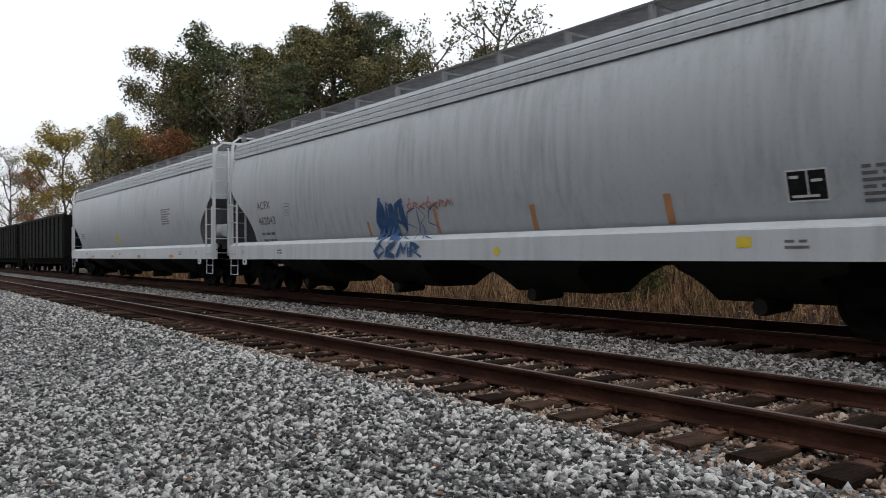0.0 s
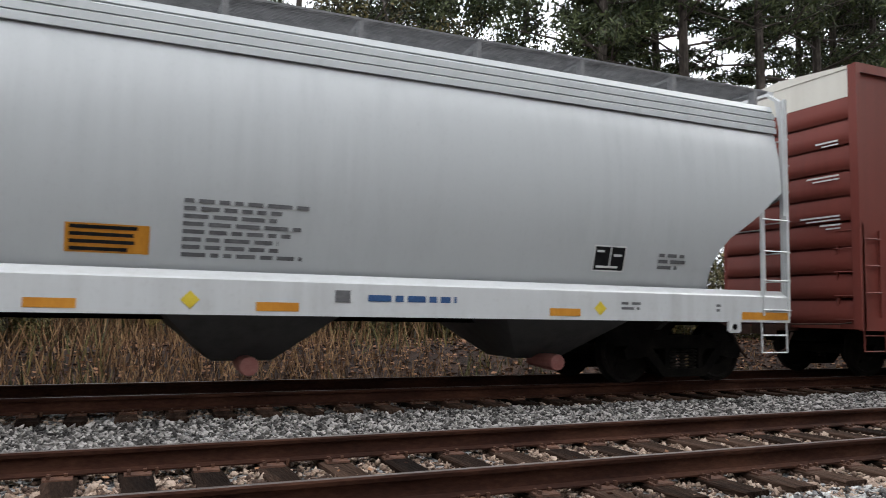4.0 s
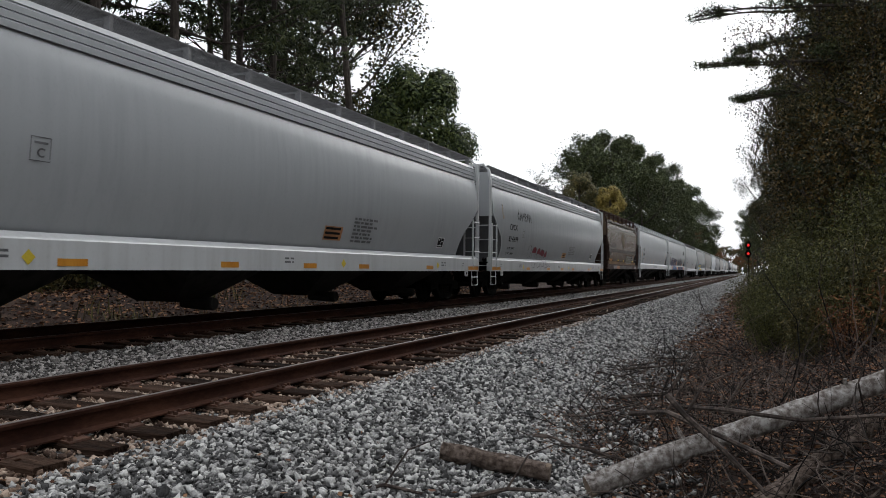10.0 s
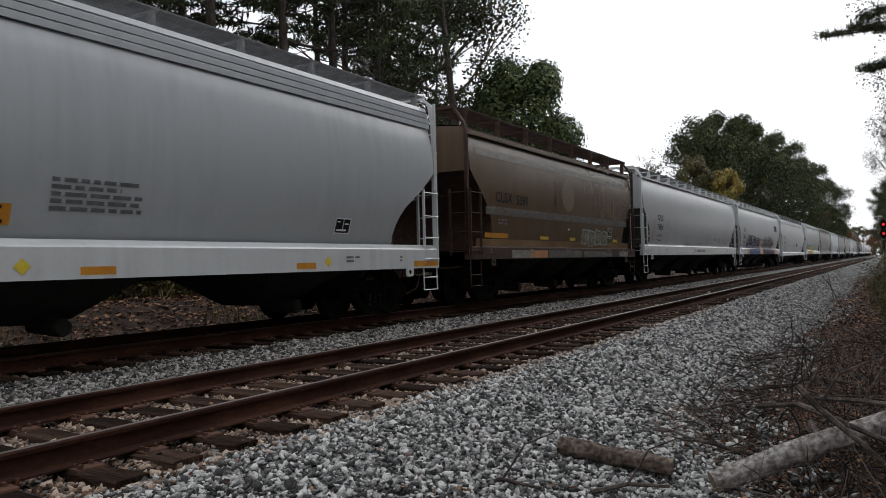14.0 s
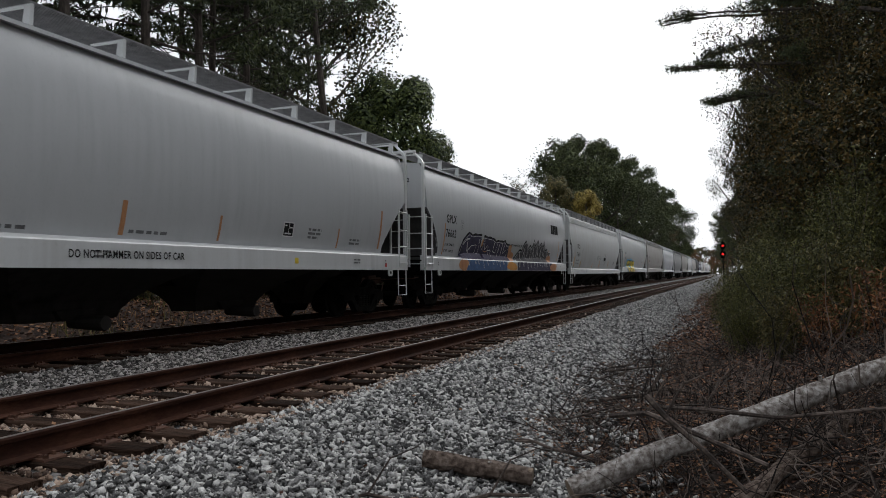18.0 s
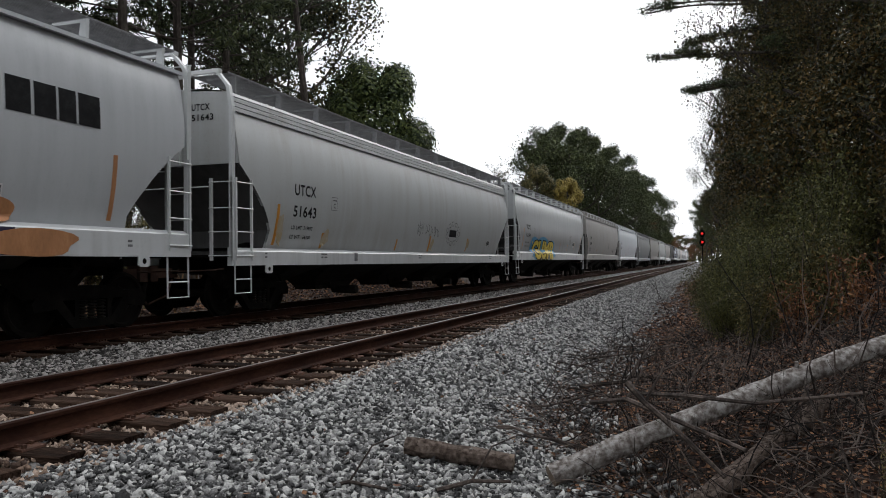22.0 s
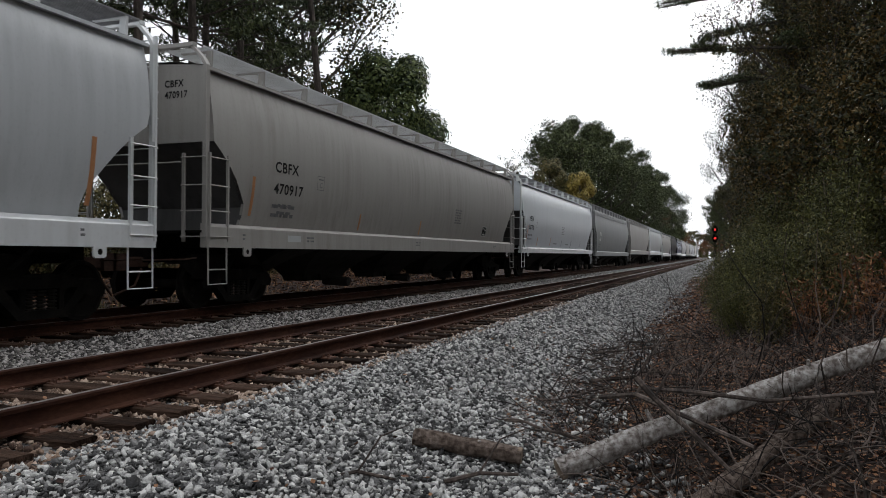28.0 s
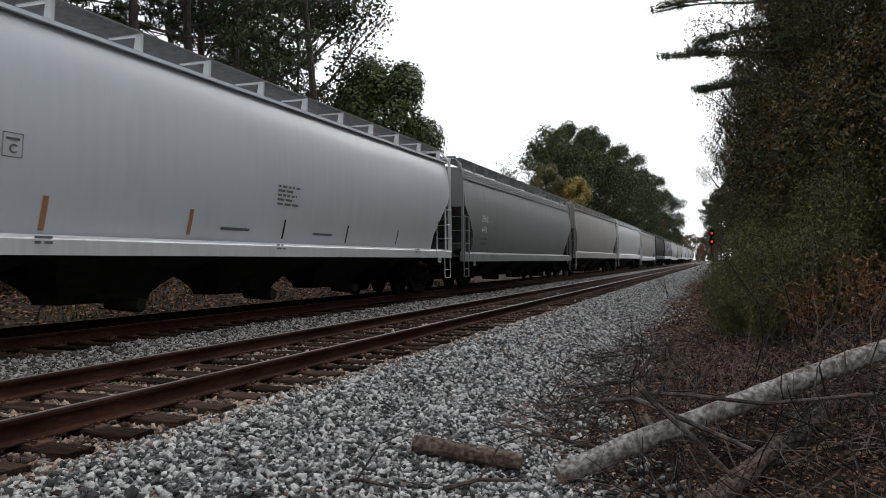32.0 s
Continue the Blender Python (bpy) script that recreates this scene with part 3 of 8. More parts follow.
def track(yc, z, tie_range, near_range, label):
    tr = tagged(new("track"), label, "track", kind="structure")
    tr.location = (0, yc, z)
    for side in (-1, 1):
        r = part("rail", shared("rail/long", lambda: rail_shape(-400, 600), RAIL, True), None, tr, "rust-brown steel rail")
        r.location = (0, side * GAUGE / 2, 0)
        h = part("rail_head", shared("rail_head/long", lambda: head_shape(-400, 600), SHINE), None, r, "worn bright running surface")
    k0, k1 = tie_range
    for k in range(k0, k1):
        v = (k * 7) % 5
        t = part("tie", shared("tie/%d" % v, lambda: tie_shape(v), TIE), None, tr)
        r = random.Random(k * 13 + int(yc))
        t.location, t.rotation_euler = (0.34 + k * 0.5 + r.uniform(-0.025, 0.025), r.uniform(-0.05, 0.05), -0.186), (0, 0, radians(r.uniform(-1.6, 1.6)))
        if near_range[0] <= k < near_range[1]:
            for side in (-1, 1):
                p = part("tie_plate", shared("tie_plate/one", plate_shape, PLATE), None, tr)
                p.location = (t.location.x, side * GAUGE / 2, -0.19)
                if (k + side) % 2:
                    a = part("rail_anchor", shared("rail_anchor/one", anchor_shape, PLATE), None, tr)
                    a.location = (t.location.x + 0.13, side * GAUGE / 2, -0.168)
    rest = Shape()
    for k in list(range(k0 - 160, k0)) + list(range(k1, k1 + 260)):
        x = 0.34 + k * 0.5
        rest.box(x - 0.11, x + 0.11, -1.3, 1.3, -0.34, -0.186)
    tagged(part("distant_ties", rest, TIE, tr), kind="stuff")
    return tr


track(YN, 0.0, (-75, 185), (-28, 60), "rusty empty track on dark wooden sleepers in ballast")
track(YF, ZF, (-50, 80), (-20, 30), "track that the freight train runs on")


# ---- plants ----
def leaf_quads(centres, spread, n, size, flat=1.0, long=1.5):
    """n leaves round every centre."""
    k = len(centres)
    off = rng.normal(size=(k * n, 3))
    off /= np.maximum(1.0, np.linalg.norm(off, axis=1, keepdims=True) / 1.9)
    pos = np.repeat(centres, n, 0) + off * np.repeat(np.broadcast_to(np.asarray(spread, float).reshape(-1, 1), (k, 1)), n, 0) * (1, 1, flat)
    t = turns(k * n)
    s = rng.uniform(0.6, 1.3, (k * n, 1)) * size
    u, w = t[:, 0] * s * long / 2, t[:, 1] * s / 2
    return np.stack([pos - u, pos + w * 0.9 - u * 0.1, pos + u, pos - w * 0.9 + u * 0.1], 1)


def limb(s, p, d, length, r, depth, tips, rnd, rise=0.25):
    pts, q = [p], Vector(p)
    d = Vector(d).normalized()
    for i in range(4):
        d = (d + Vector((rnd.uniform(-0.22, 0.22), rnd.uniform(-0.22, 0.22), rnd.uniform(-0.1, 0.12 + rise * 0.3)))).normalized()
        q = q + d * length / 4
        pts.append(tuple(q))
    s.tube(pts, r, 5 if depth else 4, r * 0.5)
    tips.append((tuple(q), length))
    if depth:
        for i in range(3):
            a = Vector(pts[1 + i])
            side = (d + Vector((rnd.uniform(-1, 1), rnd.uniform(-1, 1), rnd.uniform(-0.2, 0.7)))).normalized()
            limb(s, tuple(a), side, length * rnd.uniform(0.45, 0.65), r * 0.5, depth - 1, tips, rnd, rise)


def broadleaf(seed, h, r, z0, leaf, n_leaf, size, bare=False, tight=1.0):
    """A hardwood of height h, crown radius r from z0 up."""
    rnd, s, tips = random.Random(seed), Shape(), []
    stem = [(rnd.uniform(-0.03, 0.03) * h * i / 6, rnd.uniform(-0.03, 0.03) * h * i / 6, h * 0.9 * i / 6 - 0.6 * (i == 0)) for i in range(7)]
    s.tube(stem, 0.019 * h, 8, 0.004 * h)
    for i in range(11):
        k = z0 / h + (0.92 - z0 / h) * i / 10
        j = min(5, int(k / 0.9 * 6))
        a, b = Vector(stem[j]), Vector(stem[min(j + 1, 6)])
        p = a.lerp(b, max(0.0, min(1.0, k / 0.9 * 6 - j)))
        ang = i * 2.4 + rnd.uniform(-0.4, 0.4)
        reach = r * (0.55 + 0.45 * math.sin(math.pi * min(1, 0.25 + 0.75 * i / 10))) * rnd.uniform(0.75, 1.1)
        limb(s, tuple(p), (math.cos(ang), math.sin(ang), 0.35 + 0.05 * i), reach, 0.007 * h * (1.2 - 0.06 * i), 2, tips, rnd)
    cs = np.array([t[0] for t in tips])
    sp = np.array([0.16 + 0.16 * t[1] for t in tips])
    q = leaf_quads(cs, sp * (0.8 if bare else tight), n_leaf, size)
    return s.mesh("trunk", BARK, True), quad_mesh("crown", q, leaf)


def pine(seed, h, r, z0, leaf, n_leaf=60, n=30, aim=None, needle=0.075, spray=0.36):
    rnd, s, tips = random.Random(seed), Shape(), []
    bx, by = rnd.uniform(-0.02, 0.02) * h, rnd.uniform(-0.02, 0.02) * h
    stem = [(bx * (i / 6) ** 2, by * (i / 6) ** 2, h * i / 6 - 0.6 * (i == 0)) for i in range(7)]
    s.tube(stem, 0.0105 * h, 8, 0.003 * h)
    for i in range(n):
        z = z0 + (h - z0) * i / n
        k = z / h
        ang = i * 2.39 + rnd.uniform(-0.5, 0.5) if aim is None or i % 3 == 2 else aim + rnd.uniform(-0.7, 0.7)
        reach = r * (1 - 0.75 * (i / n) ** 1.5) * rnd.uniform(0.55, 1.1)
        limb(s, (bx * k * k, by * k * k, z), (math.cos(ang), math.sin(ang), rnd.uniform(-0.05, 0.3)), reach, 0.05 - 0.03 * i / n, 1, tips, rnd, 0.15)
    cs = np.array([t[0] for t in tips])
    cs = np.concatenate([cs, cs + rng.normal(size=cs.shape) * 0.35])
    q = leaf_quads(cs, np.full(len(cs), spray), n_leaf, needle, 0.28, 4.5)
    return s.mesh("trunk", BARK, True), quad_mesh("crown", q, leaf)


def bough_pine(seed, h, leaf):
    """A pine whose long level limbs reach out to one side, with tufts of needles on their side twigs."""
    rnd, s, tufts = random.Random(seed), Shape(), []
    s.tube([(0, 0, -0.6), (0.1, 0.05, h * 0.5), (0, 0.1, h)], 0.2, 8, 0.05)
    # height, length, heading in degrees
    limbs = [(9.7, 6.0, 91), (8.9, 4.9, 84), (7.7, 5.8, 93), (6.9, 4.5, 80), (11.2, 5.4, 88), (12.4, 4.8, 97)]
    limbs += [(3.0 + 0.67 * i, rnd.uniform(2.4, 3.7) * (1 - 0.02 * i), rnd.uniform(20, 160) if i % 3 else rnd.uniform(0, 360)) for i in range(20)]
    for z, length, deg in limbs:
        a, pts, q = radians(deg), [], Vector((0, 0.05, z))
        for i in range(9):
            pts.append(q.copy())
            a += rnd.uniform(-0.12, 0.12)
            q = q + Vector((math.cos(a), math.sin(a), 0.14 - 0.035 * i + rnd.uniform(-0.06, 0.06))) * length / 8
        s.tube(pts, 0.07, 5, 0.026)
        tufts += [pts[-1], pts[-1].lerp(pts[-2], 0.6)]
        for n in range(15):
            f = rnd.uniform(0.3, 0.97) * 8
            i = int(f)
            c = pts[i].lerp(pts[i + 1], f - i)
            b, L = a + rnd.choice((-1, 1)) * rnd.uniform(0.15, 0.85), rnd.uniform(0.3, 1.0) * (1.3 - 0.1 * f)
            e = c + Vector((math.cos(b), math.sin(b), rnd.uniform(-0.12, 0.38))) * L
            s.tube([c, c.lerp(e, 0.5) + Vector((0, 0, 0.03)), e], 0.022, 4, 0.01)
            tufts += [e, c.lerp(e, 0.75) + Vector((0, 0, 0.06))] + ([c.lerp(e, 0.5)] if n % 2 else [])
    q = leaf_quads(np.array(tufts), np.full(len(tufts), 0.15), 34, 0.024, 0.5, 8.0)
    return s.mesh("trunk", BARK, True), quad_mesh("crown", q, leaf)


def vine_mound(seed, h, r, leaf, n=15000):
    """A tree wholly wrapped in climbing vine: lumps stacked round a stem."""
    rnd = random.Random(seed)
    s = Shape().tube([(0, 0, -0.6), (0.1, 0, h * 0.5), (0, 0.1, h * 0.92)], 0.2, 8, 0.06)
    lumps = []
    for i in range(74):
        z = h * (0.05 + 0.86 * rnd.random())
        k = z / h
        rr = r * (0.75 + 0.3 * min(1, k * 1.7)) * math.sqrt(max(0.02, 1 - (max(0.0, k - 0.6) / 0.34) ** 2))
        ang = rnd.uniform(0, 2 * math.pi)
        lumps.append((rr * 0.66 * math.cos(ang), rr * 0.66 * math.sin(ang), z, rnd.uniform(0.24, 0.4) * (0.6 * r + 0.4 * rr)))
    lumps += [(0, 0, h * 0.87, 0.34 * r), (0.3, 0.2, h * 0.85, 0.3 * r)]
    per = n // len(lumps)
    c = np.array([l[:3] for l in lumps])
    d = rng.normal(size=(len(lumps), per, 3))
    d /= np.linalg.norm(d, axis=2, keepdims=True)
    pos = (c[:, None] + d * np.array([l[3] for l in lumps])[:, None, None] * rng.uniform(0.72, 1.08, (len(lumps), per, 1)) * (1, 1, 1.25)).reshape(-1, 3)
    t = turns(len(pos))
    up = d.reshape(-1, 3)
    u = np.cross(up, t[:, 0])
    u /= np.linalg.norm(u, axis=1, keepdims=True) + 1e-6
    w = np.cross(up, u) + 0.45 * t[:, 1]
    sz = rng.uniform(0.05, 0.1, (len(pos), 1))
    q = np.stack([pos - u * sz, pos + w * sz, pos + u * sz, pos - w * sz], 1)
    return s.mesh("trunk", BARK, True), quad_mesh("crown", q, leaf)


KINDS = {}


def plant(kind, make, x, y, scale, turn, label, category="tree", group="", lean=(0.0, 0.0), z=None):
    if kind not in KINDS:
        KINDS[kind] = make()
    trunk, crown = KINDS[kind]
    name = {"tree": "tree", "shrub": "shrub"}.get(category, category)
    t = tagged(new(name), label, category, group)
    t.location, t.rotation_euler, t.scale = (x, y, land(x, y) if z is None else z), (lean[0], lean[1], turn), (scale,) * 3
    part("trunk", trunk, None, t)
    part("crown", crown, None, t)
    return t


HARD = {
    "oak": lambda: broadleaf(1, 14, 4.6, 3.5, LEAF["dark"], 170, 0.12, tight=1.05),
    "olive_oak": lambda: broadleaf(2, 14, 4.4, 3.0, LEAF["olive"], 165, 0.12, tight=1.1),
    "gold_tree": lambda: broadleaf(3, 12, 3.6, 2.5, LEAF["gold"], 110, 0.12, tight=1.3),
    "rust_tree": lambda: broadleaf(4, 12, 3.6, 2.5, LEAF["rust"], 110, 0.12, tight=1.3),
    "red_maple": lambda: broadleaf(5, 11, 3.2, 3.5, LEAF["red"], 34, 0.17),
    "pale_tree": lambda: broadleaf(6, 13, 3.6, 3.5, LEAF["pale"], 13, 0.13, True),
    "thin_oak": lambda: broadleaf(7, 13, 4.2, 3.0, LEAF["shade"], 95, 0.11, tight=0.8),
    "tall_pine": lambda: pine(8, 23, 4.2, 9.5, LEAF["pine"], 80, spray=0.3),
    "full_pine": lambda: pine(9, 18, 3.6, 2.5, LEAF["pine"], 62),
    "full_oak": lambda: broadleaf(36, 13.6, 5.2, 2.0, LEAF["dark"], 300, 0.14, tight=1.3),
    "wood_edge": lambda: broadleaf(31, 14, 3.9, 1.5, LEAF["shade"], 640, 0.05, tight=0.8),
    "wood_olive": lambda: broadleaf(32, 13, 3.7, 1.5, LEAF["tan"], 600, 0.048, tight=0.8),
    "wood_low": lambda: broadleaf(33, 4.2, 1.9, 0.5, LEAF["tan"], 130, 0.06, tight=0.95),
    "reach_pine": lambda: bough_pine(34, 17, LEAF["pine"]),
    "vine_olive": lambda: vine_mound(14, 13.2, 2.4, LEAF["olive"], 26000),
    "high_pine": lambda: pine(35, 24, 5.0, 13.5, LEAF["pine"], 90, spray=0.34),
    "vine": lambda: vine_mound(11, 12.2, 3.3, LEAF["kudzu"], 56000),
    "vine_low": lambda: vine_mound(12, 7, 3.0, LEAF["olive"], 18000),
    "vine_gold": lambda: vine_mound(13, 11.6, 2.0, LEAF["gold"], 22000),
}
LABELS = {
    "full_oak": "broad dark green tree with a full rounded crown",
    "wood_edge": "dense dark green tree at the edge of the woods", "wood_olive": "olive green tree with some yellowed leaves", "wood_low": "low bushy sapling at the edge of the woods", "high_pine": "tall leaning pine with a high crown", "reach_pine": "pine with long limbs reaching over the bank",
    "oak": "dark green broadleaf tree with a dense crown", "olive_oak": "olive green broadleaf tree turning in autumn", "gold_tree": "golden yellow autumn tree",
    "rust_tree": "rust orange autumn tree", "red_maple": "red-leaved autumn tree with thin crown", "pale_tree": "nearly bare pale grey tree with sparse leaves",
    "thin_oak": "thin dark green tree with sky between its leaves", "tall_pine": "tall pine with a long bare trunk", "full_pine": "dark green pine branched to the ground",
    "vine": "tree wholly covered in green climbing vine", "vine_low": "low vine-covered thicket of olive green",
    "vine_gold": "vine-covered tree turning yellow", "vine_olive": "tall vine-covered tree of olive green",
}
# kind, x, y, scale
WOODS = [
    # behind the train, to the left
    ("rust_tree", -34, 27, 0.95), ("pale_tree", -40, 30, 1.22), ("olive_oak", -32.5, 30, 0.90), ("gold_tree", -68, 18, 1.00), ("pale_tree", -48, 20, 1.06),
    ("gold_tree", -72, 13.5, 1.02), ("pale_tree", -96, 12.5, 1.05), ("pale_tree", -64, 15, 0.92), ("olive_oak", -60, 19, 1.16), ("rust_tree", -66, 22, 1.18), ("oak", -53, 21, 1.13), ("rust_tree", -51, 16.5, 0.77),
    ("full_pine", -74, 17, 0.62), ("olive_oak", -50, 24, 1.13), ("full_pine", -42, 26.5, 0.96), ("olive_oak", -55, 19.5, 0.96), ("rust_tree", -60, 17.5, 0.80), ("olive_oak", -43, 24, 1.11), ("oak", -47, 26, 1.17), ("full_pine", -38, 26, 0.82), ("rust_tree", -56, 25, 1.34), ("full_pine", -41, 20, 0.70), ("olive_oak", -36, 23.5, 0.84), ("pale_tree", -29, 26, 1.12), ("rust_tree", -31, 29, 0.83),
    ("rust_tree", -110, 17, 1.00), ("oak", -84, 22, 1.03), ("pale_tree", -120, 24, 1.10), ("red_maple", -14.2, 23, 0.95), ("pale_tree", -22, 31, 0.95), ("thin_oak", -27, 34, 0.90), ("olive_oak", -62, 30, 1.25),
    ("rust_tree", -18, 21, 0.5), ("olive_oak", -22.5, 23, 0.5), ("gold_tree", -26.5, 23.5, 0.6), ("olive_oak", -13, 24, 0.42), ("rust_tree", -31, 24, 0.62),
    # low growth across the field
    ("vine_low", -9, 62, 0.8), ("rust_tree", 2, 70, 0.42), ("vine_low", 9, 64, 0.7), ("gold_tree", -4, 75, 0.5), ("olive_oak", 14, 68, 0.5), ("vine_low", -20, 60, 0.8), ("full_pine", -1.5, 48, 0.25), ("olive_oak", -30, 66, 0.55),
    # brush close behind the train
    ("vine_low", -13, 17, 0.34), ("rust_tree", -10, 16.6, 0.14), ("vine_low", -6.6, 17.2, 0.36), ("rust_tree", -4.5, 16.4, 0.13), ("vine_low", -1.8, 17, 0.33), ("gold_tree", 1.2, 17.4, 0.13), ("vine_low", 3.2, 17.6, 0.36), ("rust_tree", -17, 17.5, 0.15),
    # the pine grove
    ("tall_pine", 6.5, 30, 0.92), ("thin_oak", 9.5, 27, 1.05), ("oak", 14.5, 30, 1.05), ("tall_pine", 16, 22, 1.0), ("tall_pine", 19.5, 23, 0.95), ("tall_pine", 21.6, 19.8, 1.0),
    ("tall_pine", 25.2, 20.3, 1.0), ("tall_pine", 29, 20.8, 0.95), ("oak", 20, 27, 1.1), ("thin_oak", 39, 26, 1.6), ("tall_pine", 37, 24.5, 0.9), ("high_pine", 35, 19.2, 1.0), ("high_pine", 28, 22, 0.95), 
    ("thin_oak", 13, 33, 1.1), ("tall_pine", 31, 26, 1.0), ("tall_pine", 18.6, 20.5, 1.0), ("thin_oak", 45, 27, 1.5),
    # thicket under the grove
    ("vine_low", 9, 18.5, 0.5), ("vine_low", 14, 18, 0.55), ("vine_low", 19, 17.6, 0.5), ("vine_low", 24.5, 17.2, 0.55), ("vine_low", 30, 17.4, 0.6), ("vine_low", 34, 19, 0.7), ("vine_low", 43, 21, 0.8), ("vine_low", 50, 18, 0.7), ("vine_low", 58, 19, 0.75), ("vine_low", 66, 18, 0.8), ("vine_low", 75, 18.5, 0.9), ("vine_low", 4, 21, 0.45), ("vine_low", 11.5, 18.2, 0.5), ("vine_low", 16.5, 18.4, 0.5), ("vine_low", 6.5, 19, 0.45),
    # down the line, far side
    ("vine", 37.6, 17.2, 1.0), ("vine_low", 45, 18, 0.85), ("vine_gold", 90, 15.9, 1.0), ("vine_olive", 90, 19.6, 1.0), ("vine_low", 86, 17.5, 1.1), ("pale_tree", 92, 25, 0.95), ("full_oak", 116, 23.5, 1.3), ("full_oak", 114, 21, 1.46), ("full_oak", 122, 19.5, 1.4), ("thin_oak", 99, 26.5, 0.85),
    ("full_oak", 132, 18, 1.38), ("full_pine", 118, 23, 1.1), ("full_oak", 146, 17.5, 1.36), ("full_oak", 160, 16.5, 1.32), ("full_oak", 176, 15.5, 1.3), ("full_pine", 190, 15.5, 1.2), ("full_oak", 200, 14.5, 1.35), ("rust_tree", 215, 15, 1.0), ("olive_oak", 240, 15, 1.0), ("oak", 265, 17, 1.1), ("gold_tree", 300, 15, 0.9), ("rust_tree", 340, 14, 0.8), ("pale_tree", 390, 16, 0.9), ("rust_tree", 430, 8, 0.8), ("rust_tree", 250, -1.6, 0.8), ("rust_tree", 300, -1.0, 0.9), ("oak", 350, -0.5, 0.9), ("rust_tree", 400, 0.5, 0.9), ("pale_tree", 450, -2, 0.9),
    # where the line bends out of sight
    ("rust_tree", 640, 0, 1.5), ("oak", 652, 6, 1.4), ("rust_tree", 648, 11, 1.6), ("rust_tree", 660, 16, 1.5), ("olive_oak", 645, 21, 1.4), ("rust_tree", 655, 26, 1.6), ("oak", 640, 31, 1.4), ("rust_tree", 650, 37, 1.6), ("vine_low", 630, 4, 1.6), ("vine_low", 632, 13, 1.6), ("vine_low", 630, 22, 1.6), ("vine_low", 632, 31, 1.6),
    # the wood on the camera's side
    ("reach_pine", 30, -3.9, 1.0), ("reach_pine", 24.5, -3.3, 0.84), ("wood_edge", 16, -5.2, 0.9), ("wood_olive", 20, -4.7, 0.9), ("wood_edge", 24.5, -4.6, 1.0), ("wood_olive", 28, -3.7, 1.05), ("wood_edge", 32, -4.3, 0.95), ("wood_olive", 37, -3.0, 0.9), ("wood_edge", 42, -3.9, 0.95), ("wood_olive", 48, -2.9, 0.95),
    ("wood_edge", 55, -3.0, 0.95), ("full_pine", 62, -5.4, 0.95), ("oak", 70, -6.4, 0.95), ("full_pine", 80, -5.2, 0.95), ("oak", 92, -6.4, 1.0), ("olive_oak", 108, -6.2, 1.0), ("oak", 125, -6.2, 1.05), ("full_pine", 145, -5.5, 0.9),
    ("full_pine", 13, -9.0, 1.0), ("oak", 18, -10.0, 1.2), ("full_pine", 23, -9.5, 1.1), ("oak", 27, -10.0, 1.3), ("full_pine", 32, -9.5, 1.1), ("oak", 37, -10.0, 1.2), ("oak", 46, -10.0, 1.2), ("oak", 113, -1.2, 0.8), ("full_pine", 122, -0.5, 0.65), ("oak", 136, 0.2, 0.75), ("oak", 156, 0.3, 0.8), ("rust_tree", 185, 0.5, 0.7), ("oak", 170, -5.0, 1.0), ("rust_tree", 200, -5.0, 1.0), ("oak", 230, -6.0, 1.1), ("olive_oak", 270, -6.0, 1.0), ("oak", 320, -7.0, 1.0), ("rust_tree", 380, -7.0, 0.9), ("thin_oak", -6, -14.0, 1.0), ("oak", -20, -16.0, 1.1), ("oak", 2, -18.0, 1.1),
    # unseen trees added behind the camera to keep low light off the cars
    ("wood_edge", 6, -7.0, 0.9), ("wood_olive", -0.5, -7.4, 0.9), ("wood_edge", -7.5, -7.2, 0.92), ("wood_olive", -14, -7.2, 0.95), ("wood_edge", -20.5, -7.4, 0.95), ("wood_olive", -28, -7.4, 0.95), ("wood_edge", -36, -7.6, 1.0), ("wood_olive", -43, -7.6, 1.0), ("wood_edge", -52, -7.8, 1.0), ("wood_edge", 11, -6.8, 0.85),
    ("oak", -4, -8.6, 0.72), ("olive_oak", 3, -8.2, 0.68), ("full_pine", 8.5, -8.0, 0.64), ("oak", -11, -8.8, 0.72), ("full_pine", -17, -8.4, 0.68), ("olive_oak", -24, -9.0, 0.72), ("oak", -32, -9.0, 0.76), ("full_pine", -39, -8.6, 0.72), ("oak", -47, -9.0, 0.76), ("olive_oak", -56, -9.0, 0.80), ("oak", -66, -9.0, 0.80), ("oak", -78, -9.0, 0.84),
    ("wood_low", 13.4, -3.65, 0.9), ("wood_low", 16.8, -3.15, 1.0), ("wood_low", 20, -2.75, 1.0), ("wood_low", 24, -2.45, 1.1), ("wood_low", 29, -2.45, 1.2), ("wood_low", 35, -2.55, 1.3), ("wood_low", 43, -2.65, 1.4), ("wood_low", 54, -2.65, 1.5), ("wood_low", 68, -2.85, 1.6),
]
wr = random.Random(5)
for kind, x, y, sc in WOODS:
    lean = (0.0, 0.0)
    if (x, y) == (35, 19.2):
        lean = (0.0, 0.09)
    if (x, y) == (39, 26):
        lean = (0.02, 0.1)
    plant(kind, HARD[kind], x, y, sc, 0.0 if kind == "reach_pine" else wr.uniform(0, 6.28), LABELS[kind], "tree", lean=lean)


